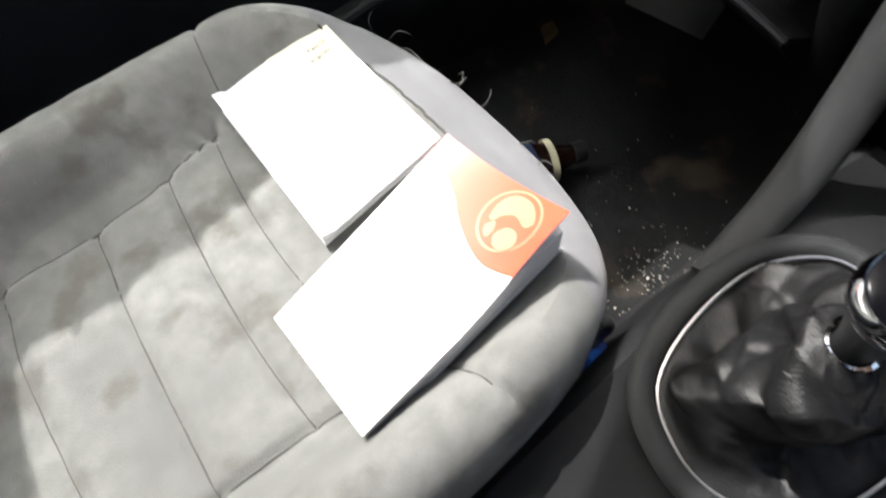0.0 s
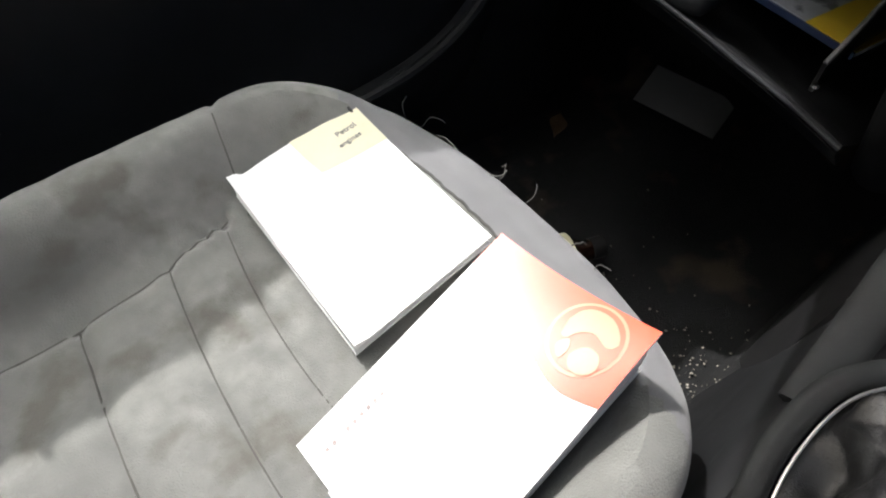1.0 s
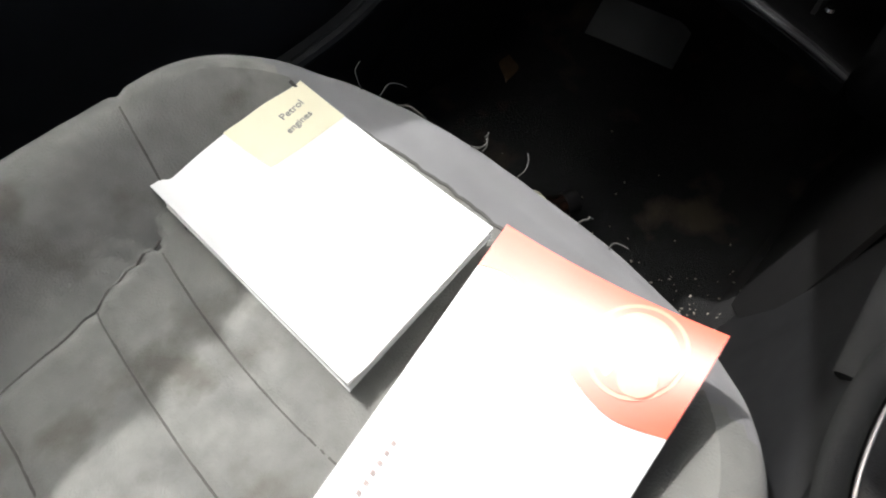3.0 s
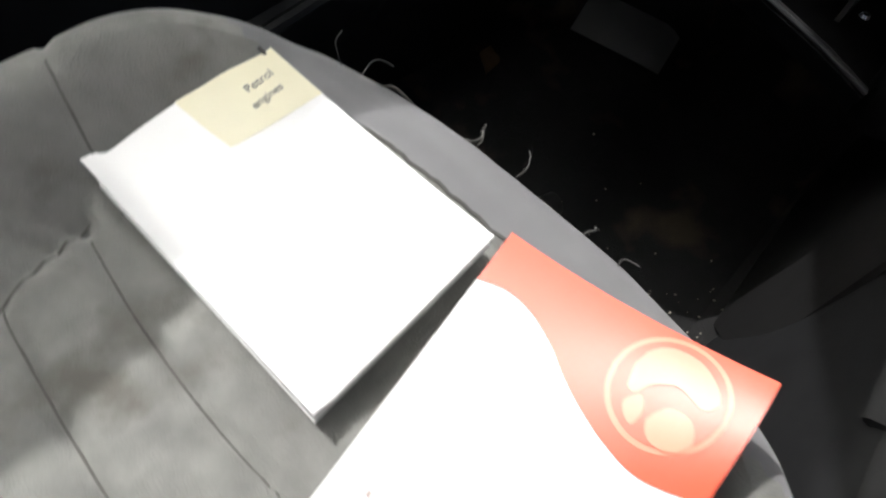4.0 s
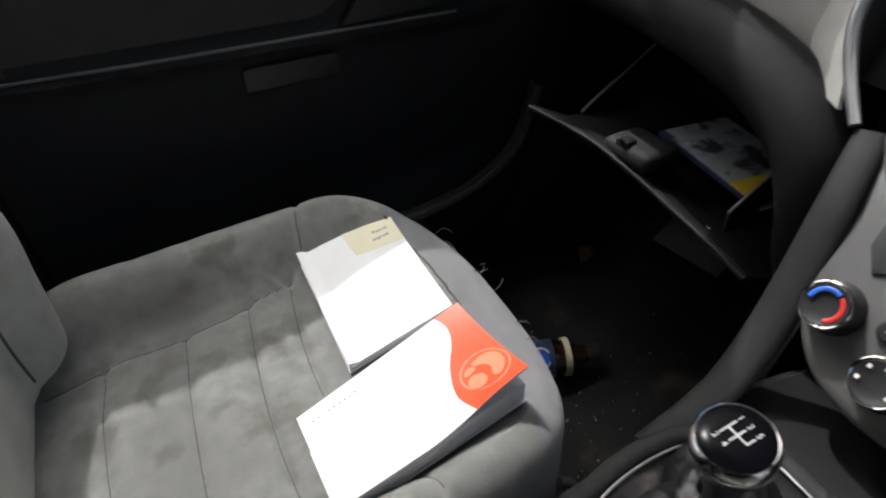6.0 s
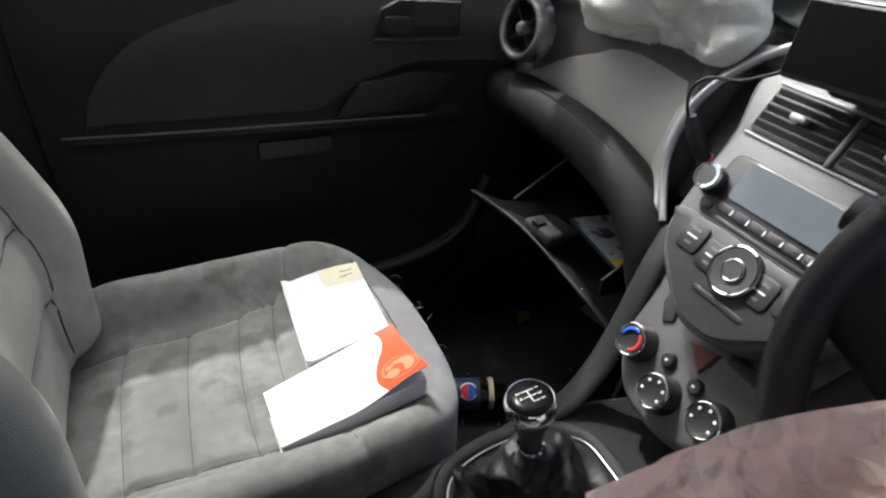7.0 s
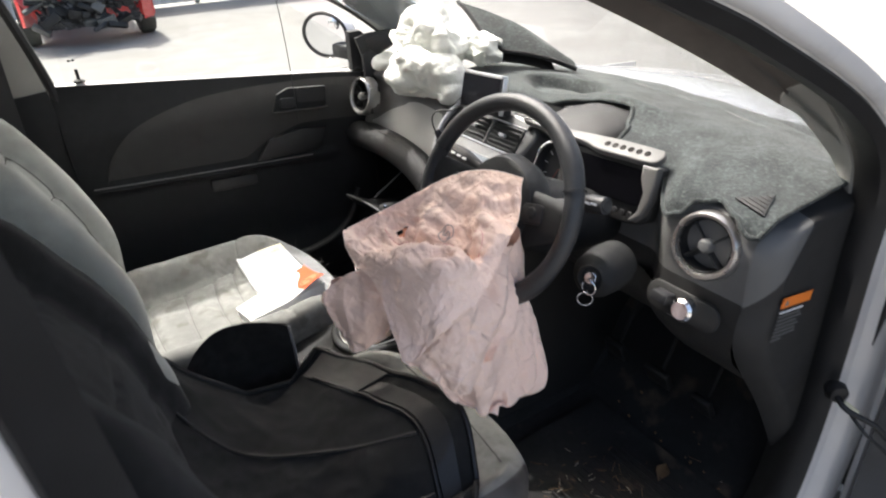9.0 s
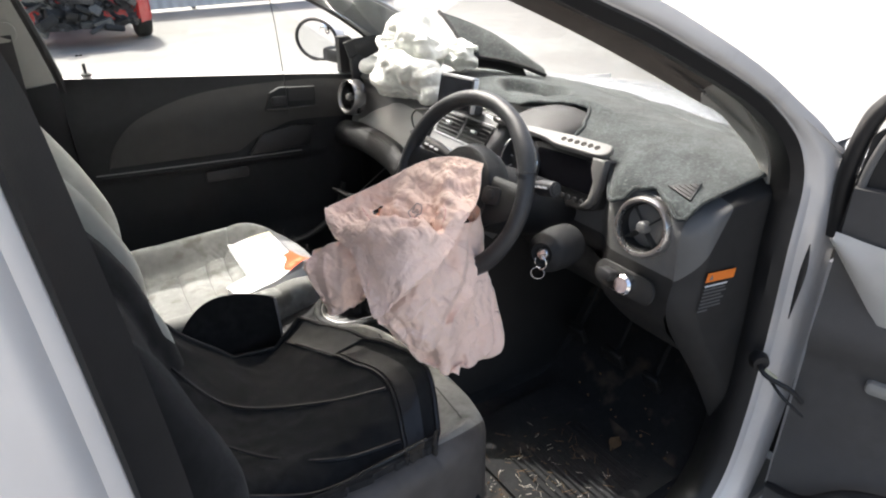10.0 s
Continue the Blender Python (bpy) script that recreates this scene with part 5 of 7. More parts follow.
for k in range(60):
    f = k / 59
    r = []
    for i in range(144):
        p = ringpts[i // 2].lerp(ringpts[(i // 2 + 1) % 72], 0.5 * (i % 2))
        a = math.atan2(p.y, p.x - 0.25)
        c = Vector((0.25 - 0.014 * f, 0, 0))
        q = Vector((p.x, p.y, 0)).lerp(c + Vector((0.018 * math.cos(a), 0.018 * math.sin(a), 0)), f ** 0.7)
        # a slack belly below, and two tucks below the collar
        q += Vector((math.cos(a), math.sin(a), 0)) * (0.006 * math.sin(math.pi * f) - 0.006 * abs(math.sin(math.pi * (2.6 * f + 0.4 * math.sin(2 * a)))) * smoothstep(0.35, 0.6, f))
        q.z = 0.602 + 0.100 * f ** 1.1
        r.append(q)
    rows.append(r)


def tucks(u, v):
    w = smoothstep(0.0, 0.18, v) * (1 - smoothstep(0.90, 1.0, v))
    return (w, w, w)


rows = crinkle(rows, ((17, 0.022), (36, 0.010), (75, 0.003)), 3, tucks, closed=True, stretch=(1, 1, 0.8))
part("gaiter", sheet(rows, closed_u=True), M_BOOT, lever, "creased black leatherette gaiter")
KM = basis((0.238, -0.002, 0.694), Vector((0.99, 0, 0.12)).normalized(), Vector((0, 1, 0)), Vector((-0.12, 0, 0.99)).normalized())
part("shaft", lathe([(0.012, -0.02), (0.012, 0.01), (0.015, 0.03), (0.021, 0.055), (0.0255, 0.070), (0.026, 0.078), (0, 0.080)], KM, 28), M_LEATHER, lever)
kc = part("knob", lathe([(0.0250, 0.066), (0.0282, 0.072), (0.0290, 0.080), (0.0280, 0.087), (0.0262, 0.0905), (0.0250, 0.0895), (0.0, 0.089)], KM, 36), M_CHROME, lever, "chrome knob rim")
part("knob_cap", lathe([(0, 0.0922), (0.013, 0.0920), (0.0235, 0.0908), (0.0251, 0.0898), (0.0251, 0.086), (0, 0.086)], KM, 36), M_SCREEN, kc, "black shift pattern cap")
part("collar", hoop([(0.014, 0.0), (0.0165, 0.002), (0.0165, 0.008), (0.014, 0.010)], KM, 24), M_CHROME, lever)
for a, b, c, d in ((0, 0.007, 0, -0.007), (0.008, 0.007, 0.008, -0.007), (-0.008, 0.007, -0.008, 0.0), (-0.008, 0, 0.008, 0)):
    part("pattern_line", tube([KM @ Vector((b, a, 0.0926)), KM @ Vector((d, c, 0.0926))], 0.0007, 5), M_MARK, kc)
for dx, dy, ch in ((0.011, 0.008, "1"), (-0.011, 0.008, "2"), (0.011, 0.0, "3"), (-0.011, 0.0, "4"), (0.011, -0.008, "5")):
    t = bpy.data.curves.new("numeral", "FONT")
    t.body, t.size, t.extrude, t.align_x, t.align_y = ch, 0.0065, 0.0002, "CENTER", "CENTER"
    ob = new("numeral", t)
    t.materials.append(M_MARK)
    ob.parent = kc
    ob.matrix_basis = Matrix.Translation(-Vector(lever.location)) @ KM @ basis((dx, dy, 0.0928), (0, -1, 0), (1, 0, 0), (0, 0, 1))
# handbrake
hb = thing("handbrake", "black handbrake lever with chrome button", "handbrake", at=(-0.15, -0.03, 0.58))
part("grip", tube(cr([(-0.28, -0.03, 0.60), (-0.18, -0.03, 0.64), (-0.08, -0.028, 0.69), (-0.03, -0.027, 0.708)], 20), [0.013 + 0.004 * math.sin(math.pi * k / 19) for k in range(20)], 14), M_LEATHER, hb)
part("button", lathe([(0, 0.014), (0.007, 0.012), (0.010, 0.006), (0.0115, 0.0), (0, 0)], facing((-0.03, -0.027, 0.708), (0.9, 0, 0.4), (0, 1, 0)), 18), M_CHROME, hb, "chrome release button")
part("gaiter", sheet([[Vector((-0.24 + rx * math.cos(a), -0.02 + ry * math.sin(a), z)) for a in [k * math.tau / 24 for k in range(24)]] for rx, ry, z in ((0.10, 0.055, 0.555), (0.085, 0.045, 0.59), (0.05, 0.03, 0.61), (0.02, 0.018, 0.62))], closed_u=True), M_BOOT, hb)
# cup holder ring
cup = thing("cup_holder", "grey ring of a cup holder in the console", "cup holder", at=(0.08, 0, 0.57))
part("ring", hoop([(0.036, -0.03), (0.036, 0.006), (0.039, 0.009), (0.042, 0.006), (0.042, -0.03)], pose(0.075, -0.03, 0.585), 32), M_SILVER, cup)
part("well", lathe([(0.0, -0.028), (0.0355, -0.028), (0.0355, 0.0)], pose(0.075, -0.03, 0.585), 32, fill=False), M_BLACK, cup)

# ---- glove compartment, hanging open ----
glove = thing("glove_box", "open glove box lid with a shallow dark bin", "glove box", at=(0.56, 0.40, 0.64))
lip = cr([(0.440, 0.575, 0.699), (0.478, 0.49, 0.680), (0.499, 0.41, 0.658), (0.510, 0.34, 0.638), (0.520, 0.27, 0.618), (0.527, 0.22, 0.600)], 40)
rows = []
for k, p in enumerate(lip):
    rows.append([p + Vector((0.030, 0, -0.040)), p + Vector((0.004, 0, -0.012)), p + Vector((-0.004, 0, -0.002)), p + Vector((0.006, 0, 0.002)), p + Vector((0.02, 0, -0.006)), Vector((p.x + 0.07, p.y, p.z - 0.035)), Vector((p.x + 0.16, p.y, p.z - 0.05)), Vector((p.x + 0.22, p.y, p.z - 0.03))])
part("lid", thicken(sheet(rows), 0.006), M_DOORLOW, glove)
part("lip_edge", tube([p + Vector((-0.002, 0, 0.002)) for p in lip], 0.0022, 8), M_STACKDARK, glove)
lt = part("latch_block", box(0.075, 0.085, 0.03, pose(0.535, 0.435, 0.668, 0, 8, 8), 0.012, 3), M_PLASTIC, glove)
part("latch", box(0.02, 0.022, 0.024, pose(0.510, 0.440, 0.680, 0, 8, 8), 0.003), M_BLACK, lt)
part("latch_hook", tube([(0.505, 0.433, 0.690), (0.500, 0.437, 0.695), (0.505, 0.446, 0.690)], 0.0025, 6), M_CHROME, lt, "bare metal hook")
part("screw", lathe([(0, 0.003), (0.003, 0.002), (0.004, 0), (0, 0)], pose(0.487, 0.258, 0.672), 12), M_CHROME, glove)
for y in (0.275, 0.575):
    part("side_wall", prism([(0.0, -0.035), (0.20, -0.05), (0.25, 0.10), (0.20, 0.115), (0.0, -0.005)], 0.004, basis((0.535, y, 0.668), Vector((1, 0, 0)), Vector((0, 0, 1)), Vector((0, -1, 0)))), M_BLACK, glove, smooth=False)
    part("wall_edge", tube([(0.535, y - 0.002, 0.664), (0.735, y - 0.002, 0.784)], 0.0028, 6), M_GREY, glove)
part("back", prism(rounded(0.30, 0.12, 0.01), 0.004, facing((0.76, 0.425, 0.70), (-1, 0, 0.1))), M_BLACK, glove, smooth=False)
mg = thing("magazine", "glossy folded magazine with photo and yellow cover", "magazine", at=(0.63, 0.37, 0.645))
gmx = basis((0.585, 0.268, 0.652), Vector((0.09, 0.995, 0.02)).normalized(), Vector((0.92, -0.08, -0.06)).normalized(), Vector((0.06, -0.02, 0.998)).normalized())
part("pages", box(0.205, 0.12, 0.006, gmx @ pose(0.1025, 0.06, 0.0), 0.001), M_PAPER, mg)
part("photo", box(0.145, 0.118, 0.0012, gmx @ pose(0.130, 0.06, 0.0038), 0), M_PHOTO, mg, "colour photograph", smooth=False)
part("yellow_block", box(0.058, 0.118, 0.0012, gmx @ pose(0.029, 0.06, 0.0038), 0), M_YELLOW, mg, "yellow cover block", smooth=False)
part("navy_spine", box(0.205, 0.003, 0.007, gmx @ pose(0.1025, 0.0, 0.0), 0), M_NAVY, mg, smooth=False)

# ---- instruments ----
pod = thing("instrument_cluster", "silver-framed instrument pod with dial and blank display", "instruments", at=(0.62, -0.36, 0.98))
PMX = facing((0.578, -0.365, 1.005), (-1, -0.10, 0.25))
part("pod_body", prism([(p.x, p.y) for p in cr([(-0.10, -0.055, 0), (-0.10, 0.045, 0), (0.0, 0.056, 0), (0.105, 0.056, 0), (0.120, 0.046, 0), (0.120, 0.0, 0), (0.105, -0.052, 0), (0.02, -0.064, 0)], 48, True)], 0.11, PMX @ pose(0, 0, -0.118), 0.006, 3), M_KNEE, pod)
TB = facing((0.600, -0.325, 1.072), (-0.42, -0.06, 0.90))
bz = part("bezel", prism([(p.x, p.y) for p in cr([(-0.185, 0.004, 0), (-0.10, -0.004, 0), (-0.02, -0.010, 0), (0.02, -0.020, 0), (0.08, -0.021, 0), (0.134, -0.020, 0), (0.150, -0.006, 0), (0.148, 0.012, 0), (0.130, 0.018, 0), (0.06, 0.019, 0), (-0.02, 0.016, 0), (-0.10, 0.012, 0), (-0.185, 0.012, 0)], 80, True)], 0.012, TB @ pose(0, 0, -0.006), 0.004, 3), M_SATIN, pod, "dulled satin upper bar")
for k in range(6):
    part("hole", lathe([(0, 0.0008), (0.0062, 0.0006), (0.0068, -0.001), (0, -0.001)], TB @ pose(0.031 + 0.0175 * k, -0.001, 0.0062), 16), M_SCREEN, bz, "black hole")
part("bezel_side", prism([(0.119, 0.058), (0.121, 0.0), (0.112, -0.034), (0.098, -0.050), (0.080, -0.050), (0.097, -0.028), (0.100, 0.008), (0.088, 0.034), (0.086, 0.058)], 0.020, PMX @ pose(0, 0, -0.012), 0.006, 3), M_SATIN, pod)
part("display", prism(rounded(0.165, 0.068, 0.01), 0.004, PMX @ pose(0.012, 0.012, -0.006), 0.001), M_SCREEN, pod, "blank black display", smooth=False)
for k in range(6):
    part("button", lathe([(0, 0.003), (0.005, 0.0025), (0.006, 0), (0, 0)], PMX @ pose(-0.005 + 0.017 * k, -0.040, 0.0), 14), M_BTN, pod)
GM = facing((0.570, -0.250, 0.998), (-1, -0.05, 0.28))
ga = part("gauge", lathe([(0, -0.012), (0.052, -0.012), (0.056, 0.006), (0.060, 0.008), (0.063, 0.0), (0.063, -0.05), (0, -0.05)], GM, 40), M_BTN, pod)
part("gauge_ring", tube([GM @ Vector((0.0595 * math.cos(a), 0.0595 * math.sin(a), 0.008)) for a in [k * math.tau / 44 for k in range(44)]], 0.003, 8, closed=True), M_CHROME, ga, "chrome ring")
part("needle", box(0.0025, 0.040, 0.002, GM @ pose(-0.012, -0.016, -0.009, 0, 0, -28), 0.0005), M_DARKRED, ga, "dull red needle")
for k in range(9):
    a = radians(230 - 30 * k)
    part("mark", box(0.009, 0.002, 0.0006, GM @ pose(0.044 * math.cos(a), 0.044 * math.sin(a), -0.0112, 0, 0, math.degrees(a)), 0), M_MARK, ga, smooth=False)
hood = []
for k in range(25):
    a = math.pi * k / 24
    hood.append([Vector((x, yc + w * math.cos(a), z0 + h * math.sin(a))) for x, yc, w, z0, h in ((0.600, -0.212, 0.094, 1.045, 0.028), (0.64, -0.215, 0.100, 1.051, 0.036), (0.69, -0.218, 0.100, 1.062, 0.034), (0.735, -0.222, 0.090, 1.072, 0.026), (0.757, -0.224, 0.074, 1.077, 0.016), (0.765, -0.225, 0.058, 1.076, 0.003))])
part("hood", thicken(sheet(hood), 0.006), M_KNEE, pod, "smooth dark hood over the dials")

# ---- seats ----
def pad_rows(n, hx, hy, pf, pb, height, wrap, drop, edge=0.80):
    """A cushion in local places: x ahead, y across, z out. The rim is wrapped over and dropped."""
    rows = []
    for j in range(n + 1):
        b = -1 + 2 * j / n
        r = []
        for i in range(n + 1):
            a = -1 + 2 * i / n
            m = max(abs(a), abs(b), 1e-6)
            qa, qb = (a / m, b / m) if m > 1e-5 else (1.0, 0.0)
            p = pf if qa > 0 else pb
            k = (abs(qa) ** p + abs(qb) ** p) ** (-1 / p)
            ca, cb = qa * k, qb * k
            if m <= edge:
                f = m / edge
                x, y = ca * (hx - wrap) * f, cb * (hy - wrap) * f
                z = height(x, y)
            else:
                g = (m - edge) / (1 - edge)
                x0, y0 = ca * (hx - wrap), cb * (hy - wrap)
                d = Vector((ca * hy, cb * hx, 0)).normalized()
                ang = min(g / 0.5, 1) * math.pi / 2
                x, y = x0 + d.x * wrap * math.sin(ang), y0 + d.y * wrap * math.sin(ang)
                z = height(x0, y0) - wrap * (1 - math.cos(ang)) - max(0, (g - 0.5) / 0.5) * drop
            r.append(Vector((x, y, z)))
        rows.append(r)
    return rows


def groove(d, w=0.006):
    return math.exp(-(d / w) ** 2)


def panel_edge(x):
    return 0.149 + 0.013 * max(0.0, (x + 0.02) / 0.08) ** 1.5


# cross seams of the seat panel, and how they bow
CROSS = (0.047, -0.013, -0.091, -0.181)


def seam_bow(s, y):
    return (0.015 if s > 0 else 0.010 if s > -0.05 else 0.004) * (y / 0.15) ** 2 + (0.008 * y / 0.15 if -0.15 < s < 0.02 else 0)


def cushion_height(x, y):
    """Upper side of the seat cushion; x from its middle, y across."""
    z = 0.0
    side = smoothstep(0.160, 0.222, abs(y))
    z += 0.058 * side * (1 - 0.50 * smoothstep(0.12, 0.25, x))
    z += 0.030 * smoothstep(0.08, 0.24, x) - 0.012 * smoothstep(0.22, 0.27, x)
    z -= 0.008 * (1 - smoothstep(0.10, 0.20, abs(y)))
    z -= 0.018 * smoothstep(-0.16, -0.28, x)
    z -= 0.008 * math.exp(-((x + 0.02) / 0.12) ** 2 - (y / 0.12) ** 2)
    z -= 0.016 * smoothstep(0.04, 0.14, y) * (1 - smoothstep(0.15, 0.21, y)) * smoothstep(0.04, -0.10, x)
    edge = panel_edge(x)
    inside = 1 - smoothstep(edge - 0.002, edge + 0.006, abs(y))
    if x < 0.07:
        z -= 0.006 * groove(abs(y) - edge)
    for s in CROSS:
        z -= 0.0055 * groove(x - s - seam_bow(s, y), 0.0055) * inside
        z += 0.004 * math.exp(-((x - s - 0.035) / 0.03) ** 2) * inside
    # seams across the bolsters
    if abs(y) > 0.15:
        z -= 0.004 * groove(x - 0.085 - 0.25 * (abs(y) - 0.15), 0.004)
    z += 0.0035 * noise.noise(Vector((x * 11, y * 11, 2))) + 0.0012 * noise.noise(Vector((x * 45, y * 45, 5)))
    # small creases beside the panel's corner
    d = math.hypot(x - 0.045, abs(y) - 0.165)
    z += 0.0022 * math.exp(-(d / 0.026) ** 2) * math.sin((x * 0.9 + abs(y)) * 330 + 40 * x)
    return z


def back_curve(s):
    """Place and outward normal of the backrest's middle line, s metres up it."""
    pts = cr([(-0.285, 0, 0.545), (-0.290, 0, 0.66), (-0.298, 0, 0.80), (-0.335, 0, 0.93), (-0.400, 0, 1.06), (-0.475, 0, 1.18), (-0.52, 0, 1.25)], 61)
    f = max(0, min(1, s / 0.76)) * 60
    i = min(int(f), 59)
    p = pts[i].lerp(pts[i + 1], f - i)
    d = (pts[i + 1] - pts[i]).normalized()
    return p, Vector((d.z, 0, -d.x)), d


def back_height(x, y):
    z = 0.052 * smoothstep(0.12, 0.19, abs(y)) * (1 - 0.7 * smoothstep(0.16, 0.30, x))
    z += 0.012 * math.exp(-((x + 0.12) / 0.1) ** 2)
    edge = 0.145 - 0.03 * smoothstep(0.05, 0.3, x)
    inside = 1 - smoothstep(edge - 0.002, edge + 0.006, abs(y))
    z -= 0.006 * groove(abs(y) - edge)
    for s in (-0.20, -0.09, 0.02, 0.13, 0.23):
        z -= 0.007 * groove(x - s, 0.007) * inside
    z += 0.003 * noise.noise(Vector((x * 10, y * 10, 7)))
    return z


def front_seat(yc, label, cx=-0.034, mirror=1, worn_side=False):
    seat = thing("car_seat", label, "car seat", at=(cx, yc, 0.30))

    def cw(p):
        return Vector((cx + p.x, yc + p.y * mirror, 0.592 + p.z))
    rows = [[cw(p) for p in r] for r in pad_rows(150, 0.297, 0.262, 3.4, 7, cushion_height, 0.036, 0.17, 0.84)]
    hem = lambda y: cx + 0.232 - 0.55 * (y - yc) ** 2
    worn = ((0, yc - 0.20, 0.628), (0, 1, 1))
    inner = lambda bm: half(bm, *worn, True) if worn_side else bm
    if worn_side:
        part("side_bolster", half(sheet(rows), *worn, False), M_BOLSTER, seat, "dark worn leatherette side")
    cu = part("cushion", inner(sheet(rows, keep=lambda c: c.x < hem(c.y) or abs(c.y - yc) > 0.245)), M_SUEDE, seat, "stained grey suede cushion")
    part("front_band", inner(sheet(rows, keep=lambda c: not (c.x < hem(c.y) or abs(c.y - yc) > 0.245))), M_SUEDE if worn_side else M_BAND, seat, "plain grey cloth front band")
    part("torn_edge", tube([Vector((hem(y) + 0.002 * noise.noise(Vector((y * 90, 0, 0))), y, 0.592 + cushion_height(hem(y) - cx, (y - yc) * mirror) + 0.0004)) for y in [yc - 0.16 + 0.34 * k / 60 for k in range(61)]], 0.0016, 5), M_SEAM, cu, "frayed dark seam")

    def stitch(pts):
        part("seam", tube([cw(Vector((x, y, cushion_height(x, y) + 0.0003))) for x, y in pts], 0.0009, 5), M_STITCH, cu)
    ed = lambda x: panel_edge(x)
    for s in CROSS:
        stitch([(s + seam_bow(s, y), y) for y in [ed(s) * (-1 + k / 20) for k in range(41)]])
    for sg in (-1, 1):
        stitch([(x, sg * ed(x)) for x in [-0.25 + 0.318 * k / 40 for k in range(41)]])
        stitch([(0.085 + 0.25 * (q - 0.15), sg * q) for q in [0.155 + 0.07 * k / 16 for k in range(17)]])

    def bw(p):
        q, n, d = back_curve(p.x + 0.36)
        return q + n * (p.z + 0.0) + Vector((0, yc + p.y * mirror * (1 - 0.16 * smoothstep(0.05, 0.36, p.x)), 0))
    brows = [[bw(p) for p in r] for r in pad_rows(90, 0.36, 0.25, 3.2, 7, back_height, 0.045, 0.06)]
    # the paler suede carries the light that falls on the backrest
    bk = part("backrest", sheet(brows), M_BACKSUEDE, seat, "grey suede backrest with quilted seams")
    eb = lambda x: 0.145 - 0.03 * smoothstep(0.05, 0.3, x)
    for s in (-0.20, -0.09, 0.02, 0.13, 0.23):
        part("seam", tube([bw(Vector((s, y, back_height(s, y) + 0.0004))) for y in [eb(s) * (-1 + k / 14) for k in range(29)]], 0.0018, 5), M_STITCH, bk)
    for sg in (-1, 1):
        part("seam", tube([bw(Vector((x, sg * eb(x), back_height(x, sg * eb(x)) + 0.0004))) for x in [-0.30 + 0.58 * k / 40 for k in range(41)]], 0.0018, 5), M_STITCH, bk)
    shell_rows = [[bw(Vector((p.x, p.y * 1.0, -0.10 - 0.03 * (1 - (p.y / 0.25) ** 2)))) for p in r] for r in pad_rows(24, 0.355, 0.246, 3.2, 7, lambda x, y: 0.0, 0.03, 0.02)]
    part("back_shell", sheet(shell_rows), M_BLACKCLOTH, seat)
    hp, hn, hd = back_curve(0.76)
    o = Vector((hp.x - 0.02, yc, hp.z + 0.12))
    hr = [[o + Vector((-0.25, 0, 0.968)) * p.x + Vector((0, 1, 0)) * p.y + Vector((0.968, 0, 0.25)) * (p.z + 0.03) for p in r] for r in pad_rows(30, 0.10, 0.135, 3, 3, lambda x, y: 0.01 * (1 - (y / 0.13) ** 2), 0.04, 0.03)]
    hb2 = sheet(hr)
    bmesh.ops.holes_fill(hb2, edges=[e for e in hb2.edges if e.is_boundary], sides=0)
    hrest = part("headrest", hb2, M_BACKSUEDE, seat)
    for s in (-0.05, 0.05):
        part("headrest_post", tube([(hp.x - 0.01, yc + s, hp.z - 0.06), (hp.x - 0.025, yc + s, hp.z + 0.06)], 0.006, 10), M_CHROME, seat)
    part("seat_base", thicken(sheet([[Vector((x, yc + w * y, z)) for y in (-1, -0.6, 0, 0.6, 1)] for x, w, z in ((0.235, 0.18, 0.44), (0.20, 0.20, 0.36), (0.16, 0.20, 0.31), (-0.25, 0.20, 0.31), (-0.30, 0.20, 0.45))]), 0.01), M_BLACK, seat)
    for s in (-0.2, 0.2):
        part("rail", box(0.50, 0.03, 0.03, pose(-0.03, yc + s, 0.30), 0.005), M_BLACK, seat)
        part("side_valance", thicken(sheet([[Vector((x, yc + s * 1.2, z)) for x in (-0.28, -0.1, 0.1, 0.20)] for z in (0.33, 0.40, 0.48)]), 0.012), M_PLASTIC, seat)
    return seat


PY, DY = 0.352, -0.368
front_seat(PY, "stained grey suede passenger seat with quilted panel")
front_seat(DY, "grey suede driver's seat half buried under a black cover", cx=-0.008, worn_side=True)


def seat_z(x, y, yc=PY, cx=-0.034):
    return 0.592 + cushion_height(x - cx, y - yc)


# loose threads along the torn front seam
for k, (x, y, l) in enumerate(((0.236, 0.48, 0.06), (0.232, 0.495, 0.045), (0.225, 0.505, 0.05), (0.250, 0.405, 0.04), (0.252, 0.395, 0.035), (0.253, 0.36, 0.03), (0.250, 0.30, 0.03), (0.245, 0.27, 0.025))):
    z = seat_z(min(x, 0.22), y) - 0.01
    pts = [Vector((x, y, z))]
    d = Vector((random.uniform(0.1, 0.8), random.uniform(-0.8, 0.8), random.uniform(0.3, 1))).normalized()
    for i in range(6):
        d = (d + Vector((random.uniform(-0.7, 0.7), random.uniform(-0.7, 0.7), random.uniform(-0.6, 0.3)))).normalized()
        pts.append(pts[-1] + d * l / 8)
    single("loose_thread", tube(cr(pts, 14), 0.0005 if k % 3 else 0.0008, 5), M_SEAM if k % 4 else M_STITCH, "loose frayed thread on the seat's torn edge", "thread", group="loose threads on the passenger seat")

